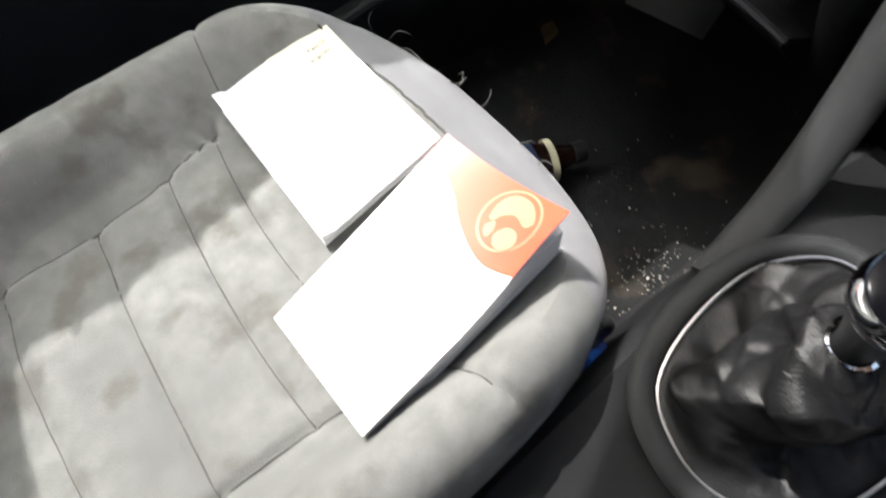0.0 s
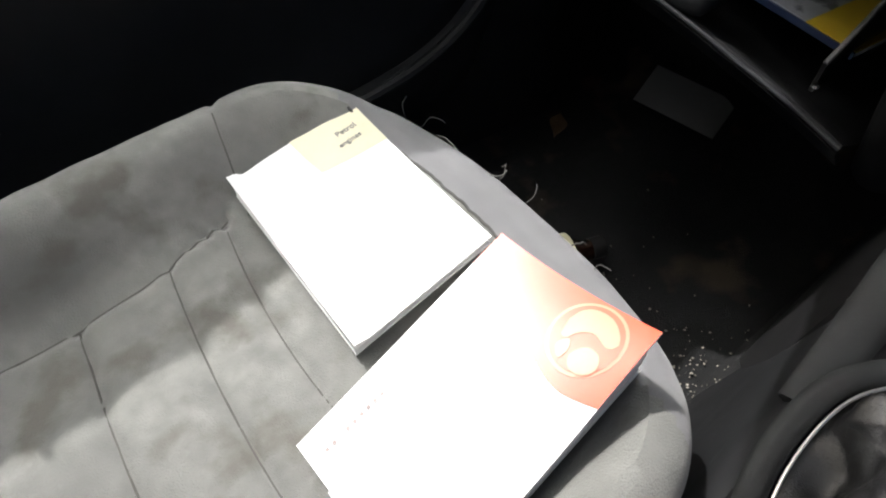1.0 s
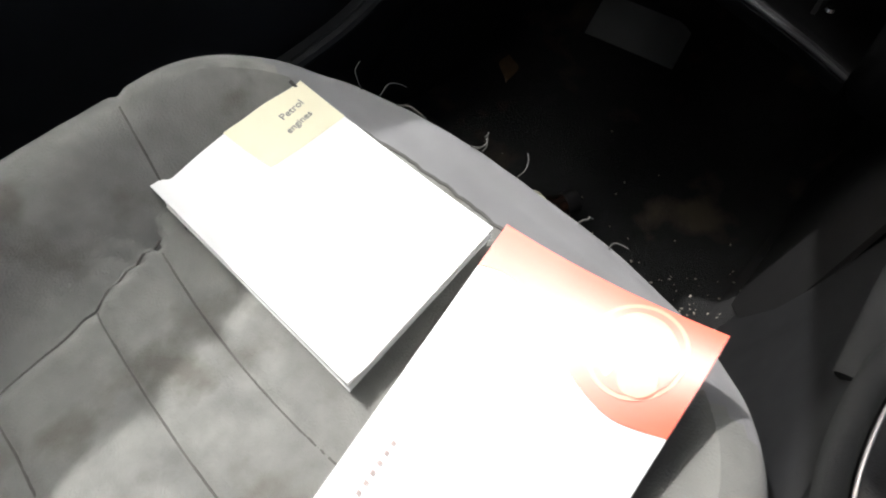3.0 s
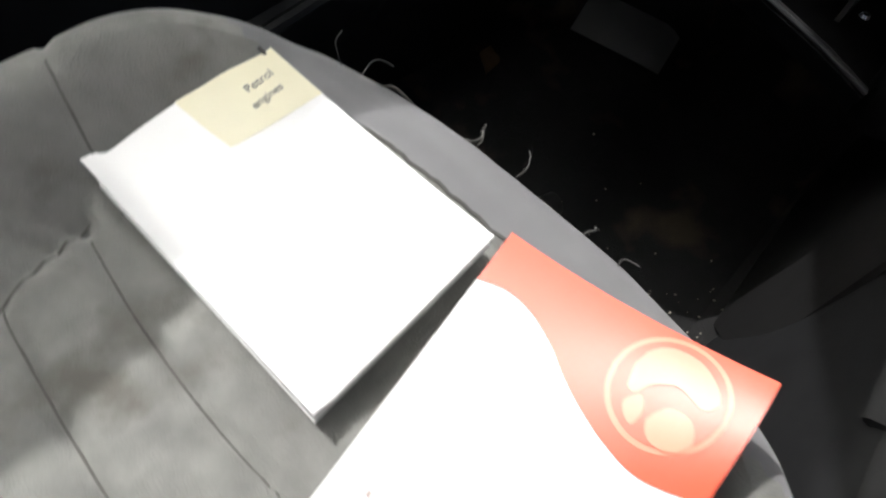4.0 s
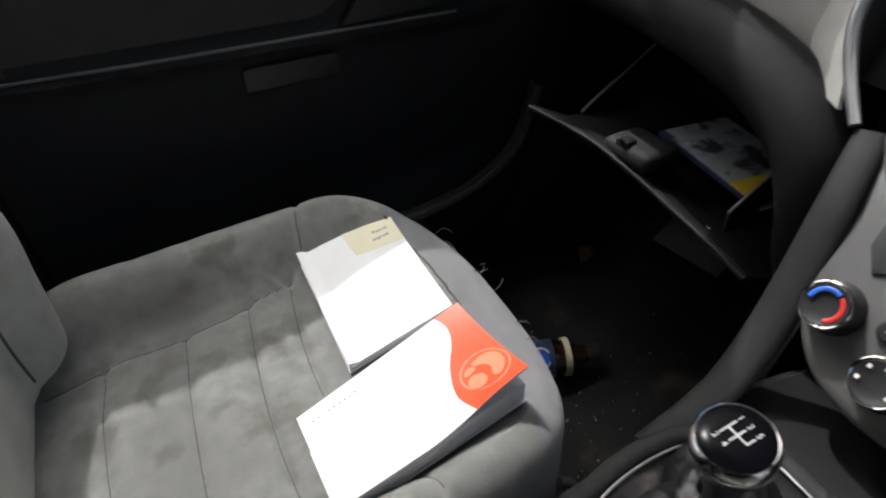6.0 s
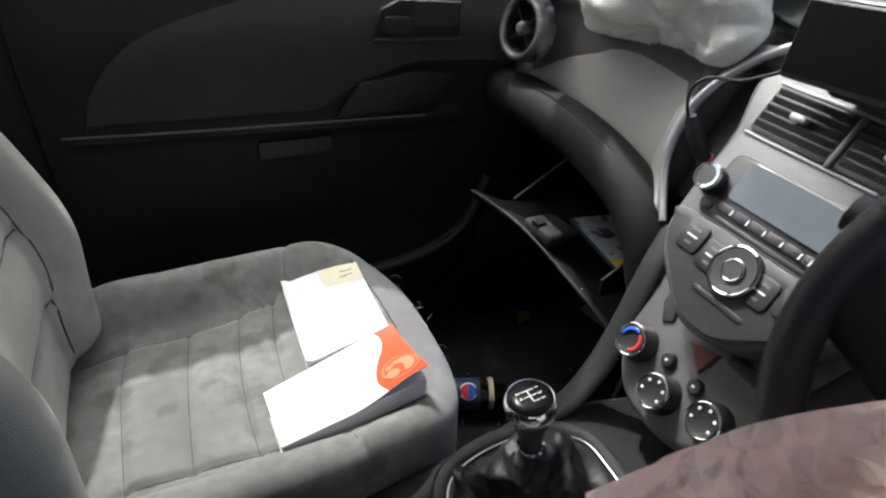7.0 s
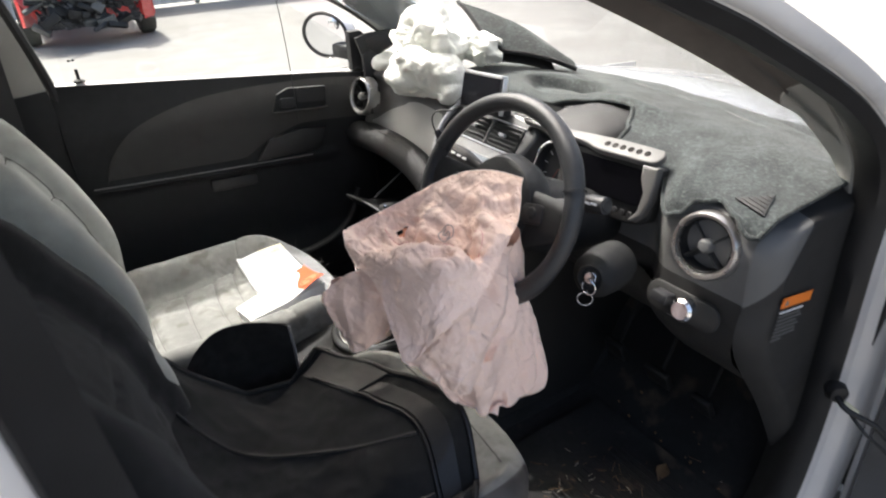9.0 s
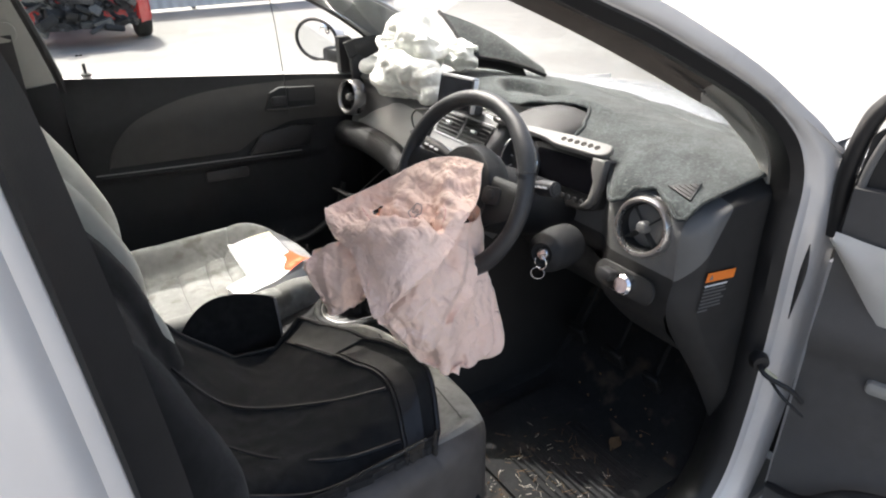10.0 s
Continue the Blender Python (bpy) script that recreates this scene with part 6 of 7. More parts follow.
# ---- the two booklets on the passenger seat ----
def booklet(name, label, corners, thick, lift):
    """A closed booklet from its left, near, far and right corners; lift bends the cover's free end up."""
    L, N, F, R = [Vector(c) for c in corners]
    ob = thing(name, label, "book", at=tuple((L + R) / 2 - Vector((0, 0, thick))))

    def top(u, v, dz=0.0):
        p = L.lerp(N, u).lerp(F.lerp(R, u), v)
        return p + Vector((0, 0, lift(u, v) + dz))
    n = 20
    block = [[top(u, v, -0.0016) for v in [k / n for k in range(n + 1)]] for u in [k / n for k in range(n + 1)]]
    flat = lambda u, v, dz: L.lerp(N, u).lerp(F.lerp(R, u), v) + Vector((0, 0, dz))
    pages = join(sheet([[flat(0.012 + 0.976 * u / n, 0.012 + 0.976 * v / n, min(lift(u / n, v / n), 0.004) - 0.003) for v in range(n + 1)] for u in range(n + 1)]),
                 sheet([[flat(0.012 + 0.976 * u / n, 0.012 + 0.976 * v / n, -thick) for v in range(n + 1)] for u in range(n + 1)]))
    rim = []
    for k in range(4 * n):
        s, r = divmod(k, n)
        u, v = ((r / n, 0), (1, r / n), (1 - r / n, 1), (0, 1 - r / n))[s]
        rim.append((0.012 + 0.976 * u, 0.012 + 0.976 * v, min(lift(u, v), 0.004)))
    side = sheet([[flat(u, v, -0.003 + l - (thick - 0.003 + l) * j / 10 + 0) + Vector((0.0006 * math.sin(j * 2.3 + 0.2), 0.0006 * math.cos(j * 1.9), 0)) for u, v, l in rim] for j in range(11)], closed_u=True)
    part("page_block", join(pages, side), M_PAGES, ob, "white page block")
    part("back_cover", thicken(sheet([[flat(u, v, -thick - 0.0012) for v in (0, 1)] for u in (0, 1)]), 0.0008), M_PAPER, ob)
    cover = part("cover", thicken(sheet([[top(u / n, v / n) for v in range(n + 1)] for u in range(n + 1)]), 0.0008), M_PAPER, ob, "white glossy cover")
    return ob, cover, top


def print_patch(name, cover, top, pts, mt, label="", dz=0.0006, rows=48, cols=14):
    """A flat printed area on a cover: an outline in the cover's own (u, v), filled from edge to edge in strips."""
    lo, hi = min(p[0] for p in pts), max(p[0] for p in pts)
    strips = []
    for i in range(rows + 1):
        u = lo + (hi - lo) * (0.0005 + 0.999 * i / rows)
        cross = []
        for (ua, va), (ub, vb) in zip(pts, pts[1:] + pts[:1]):
            if (ua > u) != (ub > u):
                cross.append(va + (vb - va) * (u - ua) / (ub - ua))
        if len(cross) > 1:
            strips.append([top(u, min(cross) + (max(cross) - min(cross)) * j / cols, dz) for j in range(cols + 1)])
    return part(name, sheet(strips), mt, cover, label)


def printed_text(body, size, cover, top, u, v, du, dv, mt):
    """Printed words on a cover, running along (du, dv) in the cover's own (u, v)."""
    t = bpy.data.curves.new("lettering", "FONT")
    t.body, t.size, t.extrude = body, size, 0.0002
    ob = new("lettering", t)
    t.materials.append(mt)
    p, q = top(u, v, 0.001), top(u + du * 0.2, v + dv * 0.2, 0.001)
    x = (q - p).normalized()
    r = top(u - dv * 0.1, v + du * 0.1, 0.001) - p
    nrm = Vector((0, 0, 1))
    nrm = (nrm - x * nrm.dot(x)).normalized()
    ob.parent = cover
    ob.matrix_basis = Matrix.Translation(-Vector(root_of(cover).location)) @ basis(p, x, nrm.cross(x), nrm)
    return ob


# the corners: spine-left, spine-near, far, right
bkA, coverA, topA = booklet("booklet", "white booklet with a cream title corner, lying on the seat",
                            ((0.052, 0.542, 0.607), (0.049, 0.330, 0.600), (0.188, 0.549, 0.625), (0.180, 0.328, 0.636)), 0.008,
                            lambda u, v: 0.006 * math.exp(-(v / 0.06) ** 2) + 0.004 * math.sin(math.pi * v) * (1 - u) - 0.003 * math.sin(math.pi * u))
print_patch("title_field", coverA, topA, [(0.0, 0.46), (0.0, 1.0), (0.33, 1.0), (0.31, 0.72), (0.285, 0.51), (0.20, 0.49), (0.10, 0.475)], M_CREAM, "cream title field")
printed_text("Petrol", 0.0088, coverA, topA, 0.178, 0.747, 0, 1, M_INK)
printed_text("engines", 0.0080, coverA, topA, 0.236, 0.715, 0, 1, M_INK)
bkB, coverB, topB = booklet("booklet", "thick white handbook with an orange printed corner",
                            ((-0.023, 0.294, 0.600), (-0.020, 0.158, 0.636), (0.183, 0.320, 0.645), (0.187, 0.180, 0.656)), 0.026,
                            lambda u, v: 0.026 * smoothstep(0.45, 1.0, v) * u ** 2)
arc = lambda cu, cv, r, a0, a1, n=16: [(cu + r * 1.45 * math.sin(radians(a0 + (a1 - a0) * k / n)), cv + r * math.cos(radians(a0 + (a1 - a0) * k / n))) for k in range(n + 1)]
swoosh = [(p.x, p.y) for p in cr([(0.0, 0.845, 0), (0.12, 0.866, 0), (0.24, 0.855, 0), (0.36, 0.818, 0), (0.45, 0.776, 0), (0.55, 0.738, 0), (0.68, 0.702, 0), (0.82, 0.686, 0), (1.0, 0.715, 0)], 60)]
print_patch("orange_print", coverB, topB, [(0.0, 1.0)] + swoosh + [(1.0, 1.0)], M_ORANGE, "orange printed corner")
em = print_patch("emblem_disc", coverB, topB, arc(0.75, 0.862, 0.128, 0, 360, 60), M_SALMON, "round paler emblem", dz=0.0012)
print_patch("emblem_ring", coverB, topB, arc(0.75, 0.862, 0.117, 0, 360, 60), M_ORANGE, dz=0.0018)
for pts in ([(0.63, 0.84), (0.63, 0.91), (0.69, 0.955), (0.80, 0.955), (0.89, 0.90), (0.86, 0.865), (0.77, 0.885), (0.70, 0.86), (0.67, 0.825)],
            [(0.74, 0.79), (0.78, 0.835), (0.85, 0.835), (0.885, 0.795), (0.85, 0.760), (0.78, 0.755)],
            [(0.655, 0.80), (0.69, 0.83), (0.72, 0.80), (0.71, 0.765), (0.675, 0.775)]):
    print_patch("emblem_shape", coverB, topB, [(p.x, p.y) for p in cr([(a, b, 0) for a, b in pts], 28, True)], M_SALMON, dz=0.0024, rows=20, cols=6)
for k in range(9):
    if k == 2:
        continue
    v = 0.06 + 0.030 * k
    print_patch("title_bar", coverB, topB, [(0.140, v), (0.162, v), (0.162, v + 0.014), (0.140, v + 0.014)], M_INKSOFT, dz=0.001, rows=3, cols=3)

# ---- steering wheel ----
WC = Vector((0.315, -0.368, 1.040))
ta, yb = radians(23.5), radians(6.0)
WN = Vector((-math.cos(ta) * math.cos(yb), -math.cos(ta) * math.sin(yb), math.sin(ta)))
WM = facing(WC, WN)
wheel = thing("steering_wheel", "black leather steering wheel with burst airbag cover", "steering wheel", at=tuple(WC - WN * 0.10))
part("rim", tube([WM @ Vector((0.171 * math.cos(a), 0.171 * math.sin(a) * (0.985 if math.sin(a) < 0 else 1), 0)) for a in [k * math.tau / 96 for k in range(96)]], [0.0155 + 0.0022 * math.exp(-((abs(((k / 96 * 360 + 180) % 360) - 180 - 0) - 40) / 14) ** 2) for k in range(96)], 18, closed=True), M_LEATHER, wheel)
for a0 in (22, 158):
    a = radians(a0)
    part("seam", tube([WM @ (Vector((0.171 * math.cos(a), 0.171 * math.sin(a), 0)) + 0.0178 * (math.cos(b) * Vector((math.cos(a), math.sin(a), 0)) + math.sin(b) * Vector((0, 0, 1)))) for b in [k * math.tau / 24 for k in range(24)]], 0.0011, 6, closed=True), M_BLACK, wheel)
part("hub", lathe([(0, 0.006), (0.055, 0.004), (0.078, -0.006), (0.088, -0.03), (0.080, -0.06), (0.05, -0.075), (0, -0.08)], WM, 36), M_PLASTIC, wheel, "black hub cover")
for x0, y0, x1, y1, w in ((0.055, -0.01, 0.165, 0.015, 0.052), (-0.055, -0.01, -0.165, 0.015, 0.052), (0.022, -0.05, 0.040, -0.16, 0.018), (-0.022, -0.05, -0.040, -0.16, 0.018)):
    rows = []
    d = Vector((x1 - x0, y1 - y0, 0)).normalized()
    nn = Vector((-d.y, d.x, 0))
    for k in range(7):
        f = k / 6
        c = Vector((x0 + (x1 - x0) * f, y0 + (y1 - y0) * f, -0.022 * (1 - f) - 0.002))
        ww = w * (1 - 0.45 * f)
        rows.append([WM @ (c + nn * ww * math.cos(b) + Vector((0, 0, 0.011 * math.sin(b)))) for b in [q * math.tau / 16 for q in range(16)]])
    part("spoke", sheet(rows, closed_u=True), M_PLASTIC, wheel)
for s in (1, -1):
    kp = part("switch_pad", prism(rounded(0.045, 0.034, 0.010), 0.006, WM @ pose(0.092 * s, 0.006, -0.004, 0, 0, 8 * s), 0.003), M_BTN, wheel)
    part("rocker", lathe([(0, 0.004), (0.008, 0.003), (0.010, 0), (0, 0)], WM @ pose(0.092 * s, 0.008, 0.002), 18), M_PLASTIC, kp)
col = thing("steering_column", "black steering column shroud with stalks and ignition lock", "steering column", at=(0.45, -0.37, 0.95))
CAX = -WN
part("shroud", sheet([[WC + CAX * d + (WM.to_3x3() @ Vector((rx * math.cos(a), ry * math.sin(a) - dy, 0))) for a in [k * math.tau / 28 for k in range(28)]] for d, rx, ry, dy in ((0.055, 0.055, 0.055, 0.0), (0.07, 0.075, 0.070, 0.01), (0.14, 0.078, 0.072, 0.012), (0.24, 0.070, 0.065, 0.01), (0.34, 0.05, 0.05, 0.0))], closed_u=True), M_DOORLOW, col)
for s, L, r0 in ((1, 0.115, 0.011), (-1, 0.15, 0.011)):
    p0 = WM @ Vector((0.06 * s, 0.022, -0.085))
    p1 = WM @ Vector(((0.06 + L * 0.62) * s, 0.045, -0.075))
    p2 = WM @ Vector(((0.06 + L) * s, 0.052, -0.070))
    st = part("stalk", tube([p0, p0.lerp(p1, 0.6), p1, p1.lerp(p2, 0.25), p2], [0.009, 0.009, 0.012, 0.0155, 0.0145], 16), M_BTN, col)
    part("end_ring", lathe([(0, 0.002), (0.009, 0.002), (0.011, 0.0), (0.011, -0.004), (0, -0.004)], facing(p2, p2 - p1), 18), M_PLASTIC, st)
    for k in range(3):
        part("mark", box(0.012, 0.004, 0.0008, facing(p1.lerp(p2, 0.1 + 0.28 * k) + WN * 0.0152, WN), 0), M_MARK, st, smooth=False)
IM = facing((0.412, -0.520, 0.925), (-0.9, -0.35, 0.2))
lock = part("ignition_lock", lathe([(0, 0.002), (0.018, 0.004), (0.022, 0.010), (0.026, 0.002), (0.035, -0.002), (0.040, -0.012), (0.044, -0.06), (0.042, -0.10), (0, -0.10)], IM, 32), M_DOORLOW, col)
part("key_slot", lathe([(0, 0.010), (0.010, 0.0095), (0.014, 0.004), (0, 0.004)], IM, 20), M_CHROME, lock, "metal lock face")
kt = thing("key_ring", "thin steel key ring in the ignition lock", "key ring", at=(0.40, -0.53, 0.91))
part("ring", tube([Vector((0.398 + 0.004 * math.cos(a), -0.527, 0.912)) + Vector((-0.35, 0.5, 0)).normalized() * 0.014 * math.cos(a) + Vector((0, 0, 0.014)) * math.sin(a) for a in [k * math.tau / 24 for k in range(24)]], 0.0012, 6, closed=True), M_CHROME, kt)
part("ring", tube([Vector((0.396, -0.522, 0.888)) + Vector((-0.5, 0.5, 0)).normalized() * 0.013 * math.cos(a) + Vector((0, 0, 0.013)) * math.sin(a) for a in [k * math.tau / 24 for k in range(24)]], 0.0012, 6, closed=True), M_CHROME, kt)

# ---- burst airbags ----
bag = thing("driver_airbag", "deflated pink airbag hanging from the steering wheel", "airbag", at=(0.25, -0.40, 0.76))
# upper panel: from the far edge at the hub over the sunken middle and the near lip, then down to the pointed flap
PANEL = [[(0.094, -0.244, 1.008), (0.190, -0.258, 1.034), (0.268, -0.318, 1.085), (0.305, -0.375, 1.102), (0.326, -0.438, 1.102)],
         [(0.080, -0.258, 1.014), (0.165, -0.300, 1.004), (0.215, -0.365, 1.036), (0.250, -0.430, 1.054), (0.304, -0.460, 1.070)],
         [(0.070, -0.282, 1.008), (0.128, -0.345, 0.999), (0.160, -0.410, 1.014), (0.188, -0.467, 1.034), (0.275, -0.485, 1.048)],
         [(0.067, -0.295, 0.996), (0.085, -0.390, 1.012), (0.105, -0.470, 1.036), (0.135, -0.525, 1.046), (0.238, -0.502, 1.036)],
         [(0.064, -0.335, 0.985), (0.074, -0.420, 0.992), (0.086, -0.500, 1.008), (0.115, -0.542, 1.012), (0.190, -0.530, 1.008)],
         [(0.068, -0.405, 0.975), (0.066, -0.462, 0.968), (0.070, -0.518, 0.974), (0.095, -0.550, 0.975), (0.135, -0.547, 0.977)],
         [(0.048, -0.478, 0.948), (0.050, -0.505, 0.942), (0.056, -0.527, 0.938), (0.066, -0.540, 0.938), (0.080, -0.543, 0.943)],
         [(0.044, -0.510, 0.925), (0.043, -0.516, 0.920), (0.045, -0.521, 0.917), (0.050, -0.526, 0.919), (0.056, -0.530, 0.925)]]


def dish(u, v):
    """Dense creases in the sunken panel, broad ones on the flap, quiet edges."""
    m = smoothstep(0.02, 0.12, v) * (1 - smoothstep(0.40, 0.52, v)) * smoothstep(0.0, 0.12, u) * (1 - smoothstep(0.86, 1.0, u))
    e = smoothstep(0.0, 0.06, v) * (1 - smoothstep(0.85, 1.0, v))
    return (0.40 * e + 0.4 * m, 0.16 * e + 0.85 * m, 0.12 * e + 0.9 * m)


prow = weave(PANEL, 170, 190)
prow = [[p + Vector((-0.008, -0.013, 0.007)) * smoothstep(0.50, 0.75, j / 189) for p in r] for j, r in enumerate(prow)]
prow = crinkle(prow, ((12, 0.026), (24, 0.028), (50, 0.011)), 11, dish, folds=((5, 1.6, -0.35, 0.008),))
prow = wrinkle(prow, False, 1.03, 0.012, 11, steps=140, rough=0.0015, stiff=6)
body = sheet(prow)
# two torn vent holes on the upper face
HOLES = [Vector((0.175, -0.294, 0.996)), Vector((0.184, -0.466, 1.036))]
gone = [f for f in body.faces for h in HOLES if f.calc_center_median().z > 0.96 and (f.calc_center_median() - h).xy.length < 0.0098 + 0.0035 * noise.noise(f.calc_center_median() * 70)]
bmesh.ops.delete(body, geom=gone, context="FACES")
# patches added below the holes; their brown stands for shade within the bag
lining = sheet([[p + Vector((0.004, 0.004, -0.016)) for p in r[6:164:3]] for r in prow[10:90:3]], keep=lambda c: min((c - h).xy.length for h in HOLES) < 0.025)
cloth = part("bag", body, M_PINK, bag, "creased pink nylon upper panel with torn holes", sharp=180)
part("lining", lining, M_PINKIN, cloth, "patch under the holes, browned like the bag's shaded inside")
# second layer below the flap, and the slack sack behind it
SECOND = [[(0.085, -0.420, 0.975), (0.130, -0.480, 1.000), (0.190, -0.500, 1.015), (0.240, -0.488, 1.020), (0.272, -0.470, 1.012)],
          [(0.070, -0.470, 0.930), (0.105, -0.512, 0.945), (0.160, -0.526, 0.955), (0.215, -0.518, 0.965), (0.262, -0.488, 0.969)],
          [(0.062, -0.488, 0.885), (0.100, -0.522, 0.885), (0.150, -0.540, 0.895), (0.205, -0.532, 0.905), (0.240, -0.518, 0.900)],
          [(0.085, -0.500, 0.858), (0.109, -0.512, 0.836), (0.142, -0.528, 0.820), (0.166, -0.522, 0.822), (0.182, -0.530, 0.866)]]
srow = crinkle([[p + Vector((0.006, 0.010, -0.006)) for p in r] for r in weave(SECOND, 110, 110)], ((12, 0.008), (26, 0.006), (52, 0.003)), 23, folds=((5, 1.3, 0.35, 0.018), (10, 3, -0.3, 0.006)))
part("second_layer", sheet(wrinkle(srow, False, 1.01, 0.02, 4, steps=100, rough=0.001, stiff=6)), M_PINK, bag, "hanging fold of the bag", sharp=180)
SACK = [[(0.100, -0.400, 0.985), (0.160, -0.480, 1.000), (0.250, -0.478, 1.000), (0.298, -0.455, 1.020), (0.300, -0.400, 1.050), (0.250, -0.335, 1.035), (0.170, -0.300, 0.970), (0.110, -0.320, 0.965)],
        [(0.095, -0.430, 0.930), (0.160, -0.500, 0.935), (0.255, -0.490, 0.930), (0.303, -0.468, 0.927), (0.295, -0.410, 0.940), (0.250, -0.360, 0.940), (0.170, -0.340, 0.920), (0.105, -0.360, 0.920)],
        [(0.105, -0.455, 0.860), (0.165, -0.508, 0.860), (0.250, -0.508, 0.855), (0.310, -0.488, 0.850), (0.300, -0.440, 0.850), (0.250, -0.400, 0.850), (0.180, -0.390, 0.850), (0.120, -0.410, 0.855)],
        [(0.138, -0.462, 0.790), (0.180, -0.508, 0.785), (0.255, -0.515, 0.780), (0.313, -0.503, 0.785), (0.295, -0.465, 0.780), (0.250, -0.440, 0.780), (0.200, -0.430, 0.785), (0.155, -0.440, 0.790)],
        [(0.162, -0.482, 0.745), (0.193, -0.505, 0.726), (0.235, -0.513, 0.720), (0.300, -0.508, 0.742), (0.285, -0.490, 0.740), (0.250, -0.475, 0.735), (0.210, -0.470, 0.735), (0.178, -0.472, 0.742)],
        [(0.200, -0.492, 0.728), (0.210, -0.498, 0.722), (0.230, -0.500, 0.718), (0.255, -0.499, 0.724), (0.252, -0.494, 0.726), (0.235, -0.490, 0.725), (0.220, -0.489, 0.725), (0.206, -0.489, 0.728)]]
krow = weave(SACK, 150, 130, True)
for j, r in enumerate(krow):
    f = j / 129
    c = sum(r, Vector()) / len(r)
    for i, p in enumerate(r):
        a = math.tau * i / 150
        fold = 0.014 * smoothstep(0.05, 0.5, f) * (1 - smoothstep(0.88, 1, f)) * (abs(math.sin(3.5 * a + 1.3 + 0.8 * f)) - 0.55)
        r[i] = p + Vector((p.x - c.x, p.y - c.y, 0)).normalized() * fold
krow = crinkle(krow, ((12, 0.006), (26, 0.005), (52, 0.003)), 37, closed=True, stretch=(1, 1, 0.6), folds=((14, 1.6, 0.08, 0.010), (28, 4, -0.1, 0.004)))
part("sack", sheet(wrinkle(krow, True, 1.008, 0.02, 6, steps=80, rough=0.001, stiff=6), closed_u=True), M_PINK, bag, "slack back of the bag", sharp=180)
# folded corner that sticks out beside the gear lever
LOBE = [[(0.012, -0.313, 0.944), (0.034, -0.318, 0.958), (0.060, -0.335, 0.974), (0.084, -0.362, 0.985)],
        [(0.009, -0.318, 0.928), (0.030, -0.340, 0.925), (0.056, -0.362, 0.935), (0.086, -0.400, 0.950)],
        [(0.020, -0.328, 0.880), (0.040, -0.358, 0.885), (0.062, -0.385, 0.900), (0.088, -0.420, 0.915)],
        [(0.034, -0.342, 0.832), (0.047, -0.362, 0.842), (0.062, -0.383, 0.856), (0.078, -0.400, 0.866)]]
lfront = weave(LOBE, 50, 60)
lback = [[p + Vector((0.045, 0.040, 0.004)) * math.sin(math.pi * min(1, max(0, i / 49))) * 0.8 * math.sin(math.pi * (0.1 + 0.8 * j / 59)) for i, p in enumerate(r)] for j, r in enumerate(lfront)]
lrow = [f + list(reversed(g))[1:-1] for f, g in zip(lfront, lback)]
lrow = crinkle(lrow, ((15, 0.009), (34, 0.006), (60, 0.003)), 41, closed=True, folds=((7, 1.5, 0.2, 0.014),))
part("side_lobe", sheet(lrow, closed_u=True), M_PINK, bag, "folded corner of the bag", sharp=180)

def drape_ring(c, r, a0, a1, mt, name, width=0.0004):
    """A stitched arc that follows the bag's upper face."""
    from mathutils.bvhtree import BVHTree
    tree = BVHTree.FromObject(cloth, bpy.context.evaluated_depsgraph_get())
    pts = []
    for k in range(33):
        a = radians(a0 + (a1 - a0) * k / 32)
        loc = tree.ray_cast(Vector((c.x + r * math.cos(a), c.y + r * math.sin(a), 1.4)) - Vector(bag.location), Vector((0, 0, -1)))[0]
        if loc is not None:
            pts.append(loc + Vector(bag.location) + Vector((0, 0, 0.0006)))
    if len(pts) > 3:
        part(name, tube(pts, width, 5), mt, cloth)


bpy.context.view_layer.update()
drape_ring(HOLES[0], 0.030, 150, 330, M_REDINK, "stitch_ring")
drape_ring(HOLES[1], 0.032, 120, 420, M_REDINK, "stitch_ring")
drape_ring(Vector((0.204, -0.390, 0)), 0.0125, 0, 360, M_INKSOFT, "stamp", 0.0007)
drape_ring(Vector((0.206, -0.388, 0)), 0.006, 60, 260, M_INKSOFT, "stamp", 0.0007)
drape_ring(Vector((0.202, -0.393, 0)), 0.006, -120, 80, M_INKSOFT, "stamp", 0.0007)
for k in range(5):
    for q in range(7):
        c = Vector((0.150 - 0.007 * k + 0.0008 * q, -0.365 - 0.0085 * q, 0))
        if (k * 7 + q) % 6 != 4:
            drape_ring(c, 0.0022, 0, 290, M_INKSOFT, "stamp_bar", 0.0003)

# passenger's bag, burst out of the dash top
pbag = thing("passenger_airbag", "burst white airbag crumpled on the dashboard", "airbag", at=(0.66, 0.40, 1.04))


def lump(c, r, seed, flatten=None, nu=110, nv=80):
    rows = []
    for j in range(nv):
        th = 0.02 + (math.pi - 0.04) * j / (nv - 1)
        row = []
        for i in range(nu):
            ph = math.tau * i / nu
            d = Vector((math.sin(th) * math.cos(ph), math.sin(th) * math.sin(ph), math.cos(th)))
            d = d + 0.28 * noise.noise_vector(d * 1.3 + Vector((seed, 0, 0)))
            row.append(Vector(c) + Vector((d.x * r[0], d.y * r[1], d.z * r[2])))
        rows.append(row)
    rows = crinkle(rows, ((7, 0.034), (15, 0.024), (32, 0.010)), seed, closed=True)
    bm = sheet(wrinkle(rows, True, 1.06, 0.006, seed, steps=140, rough=0.002, stiff=8), closed_u=True)
    if flatten is not None:
        for v in bm.verts:
            v.co.z = max(v.co.z, flatten + 0.03 * (0.45 - v.co.y))
    return bm


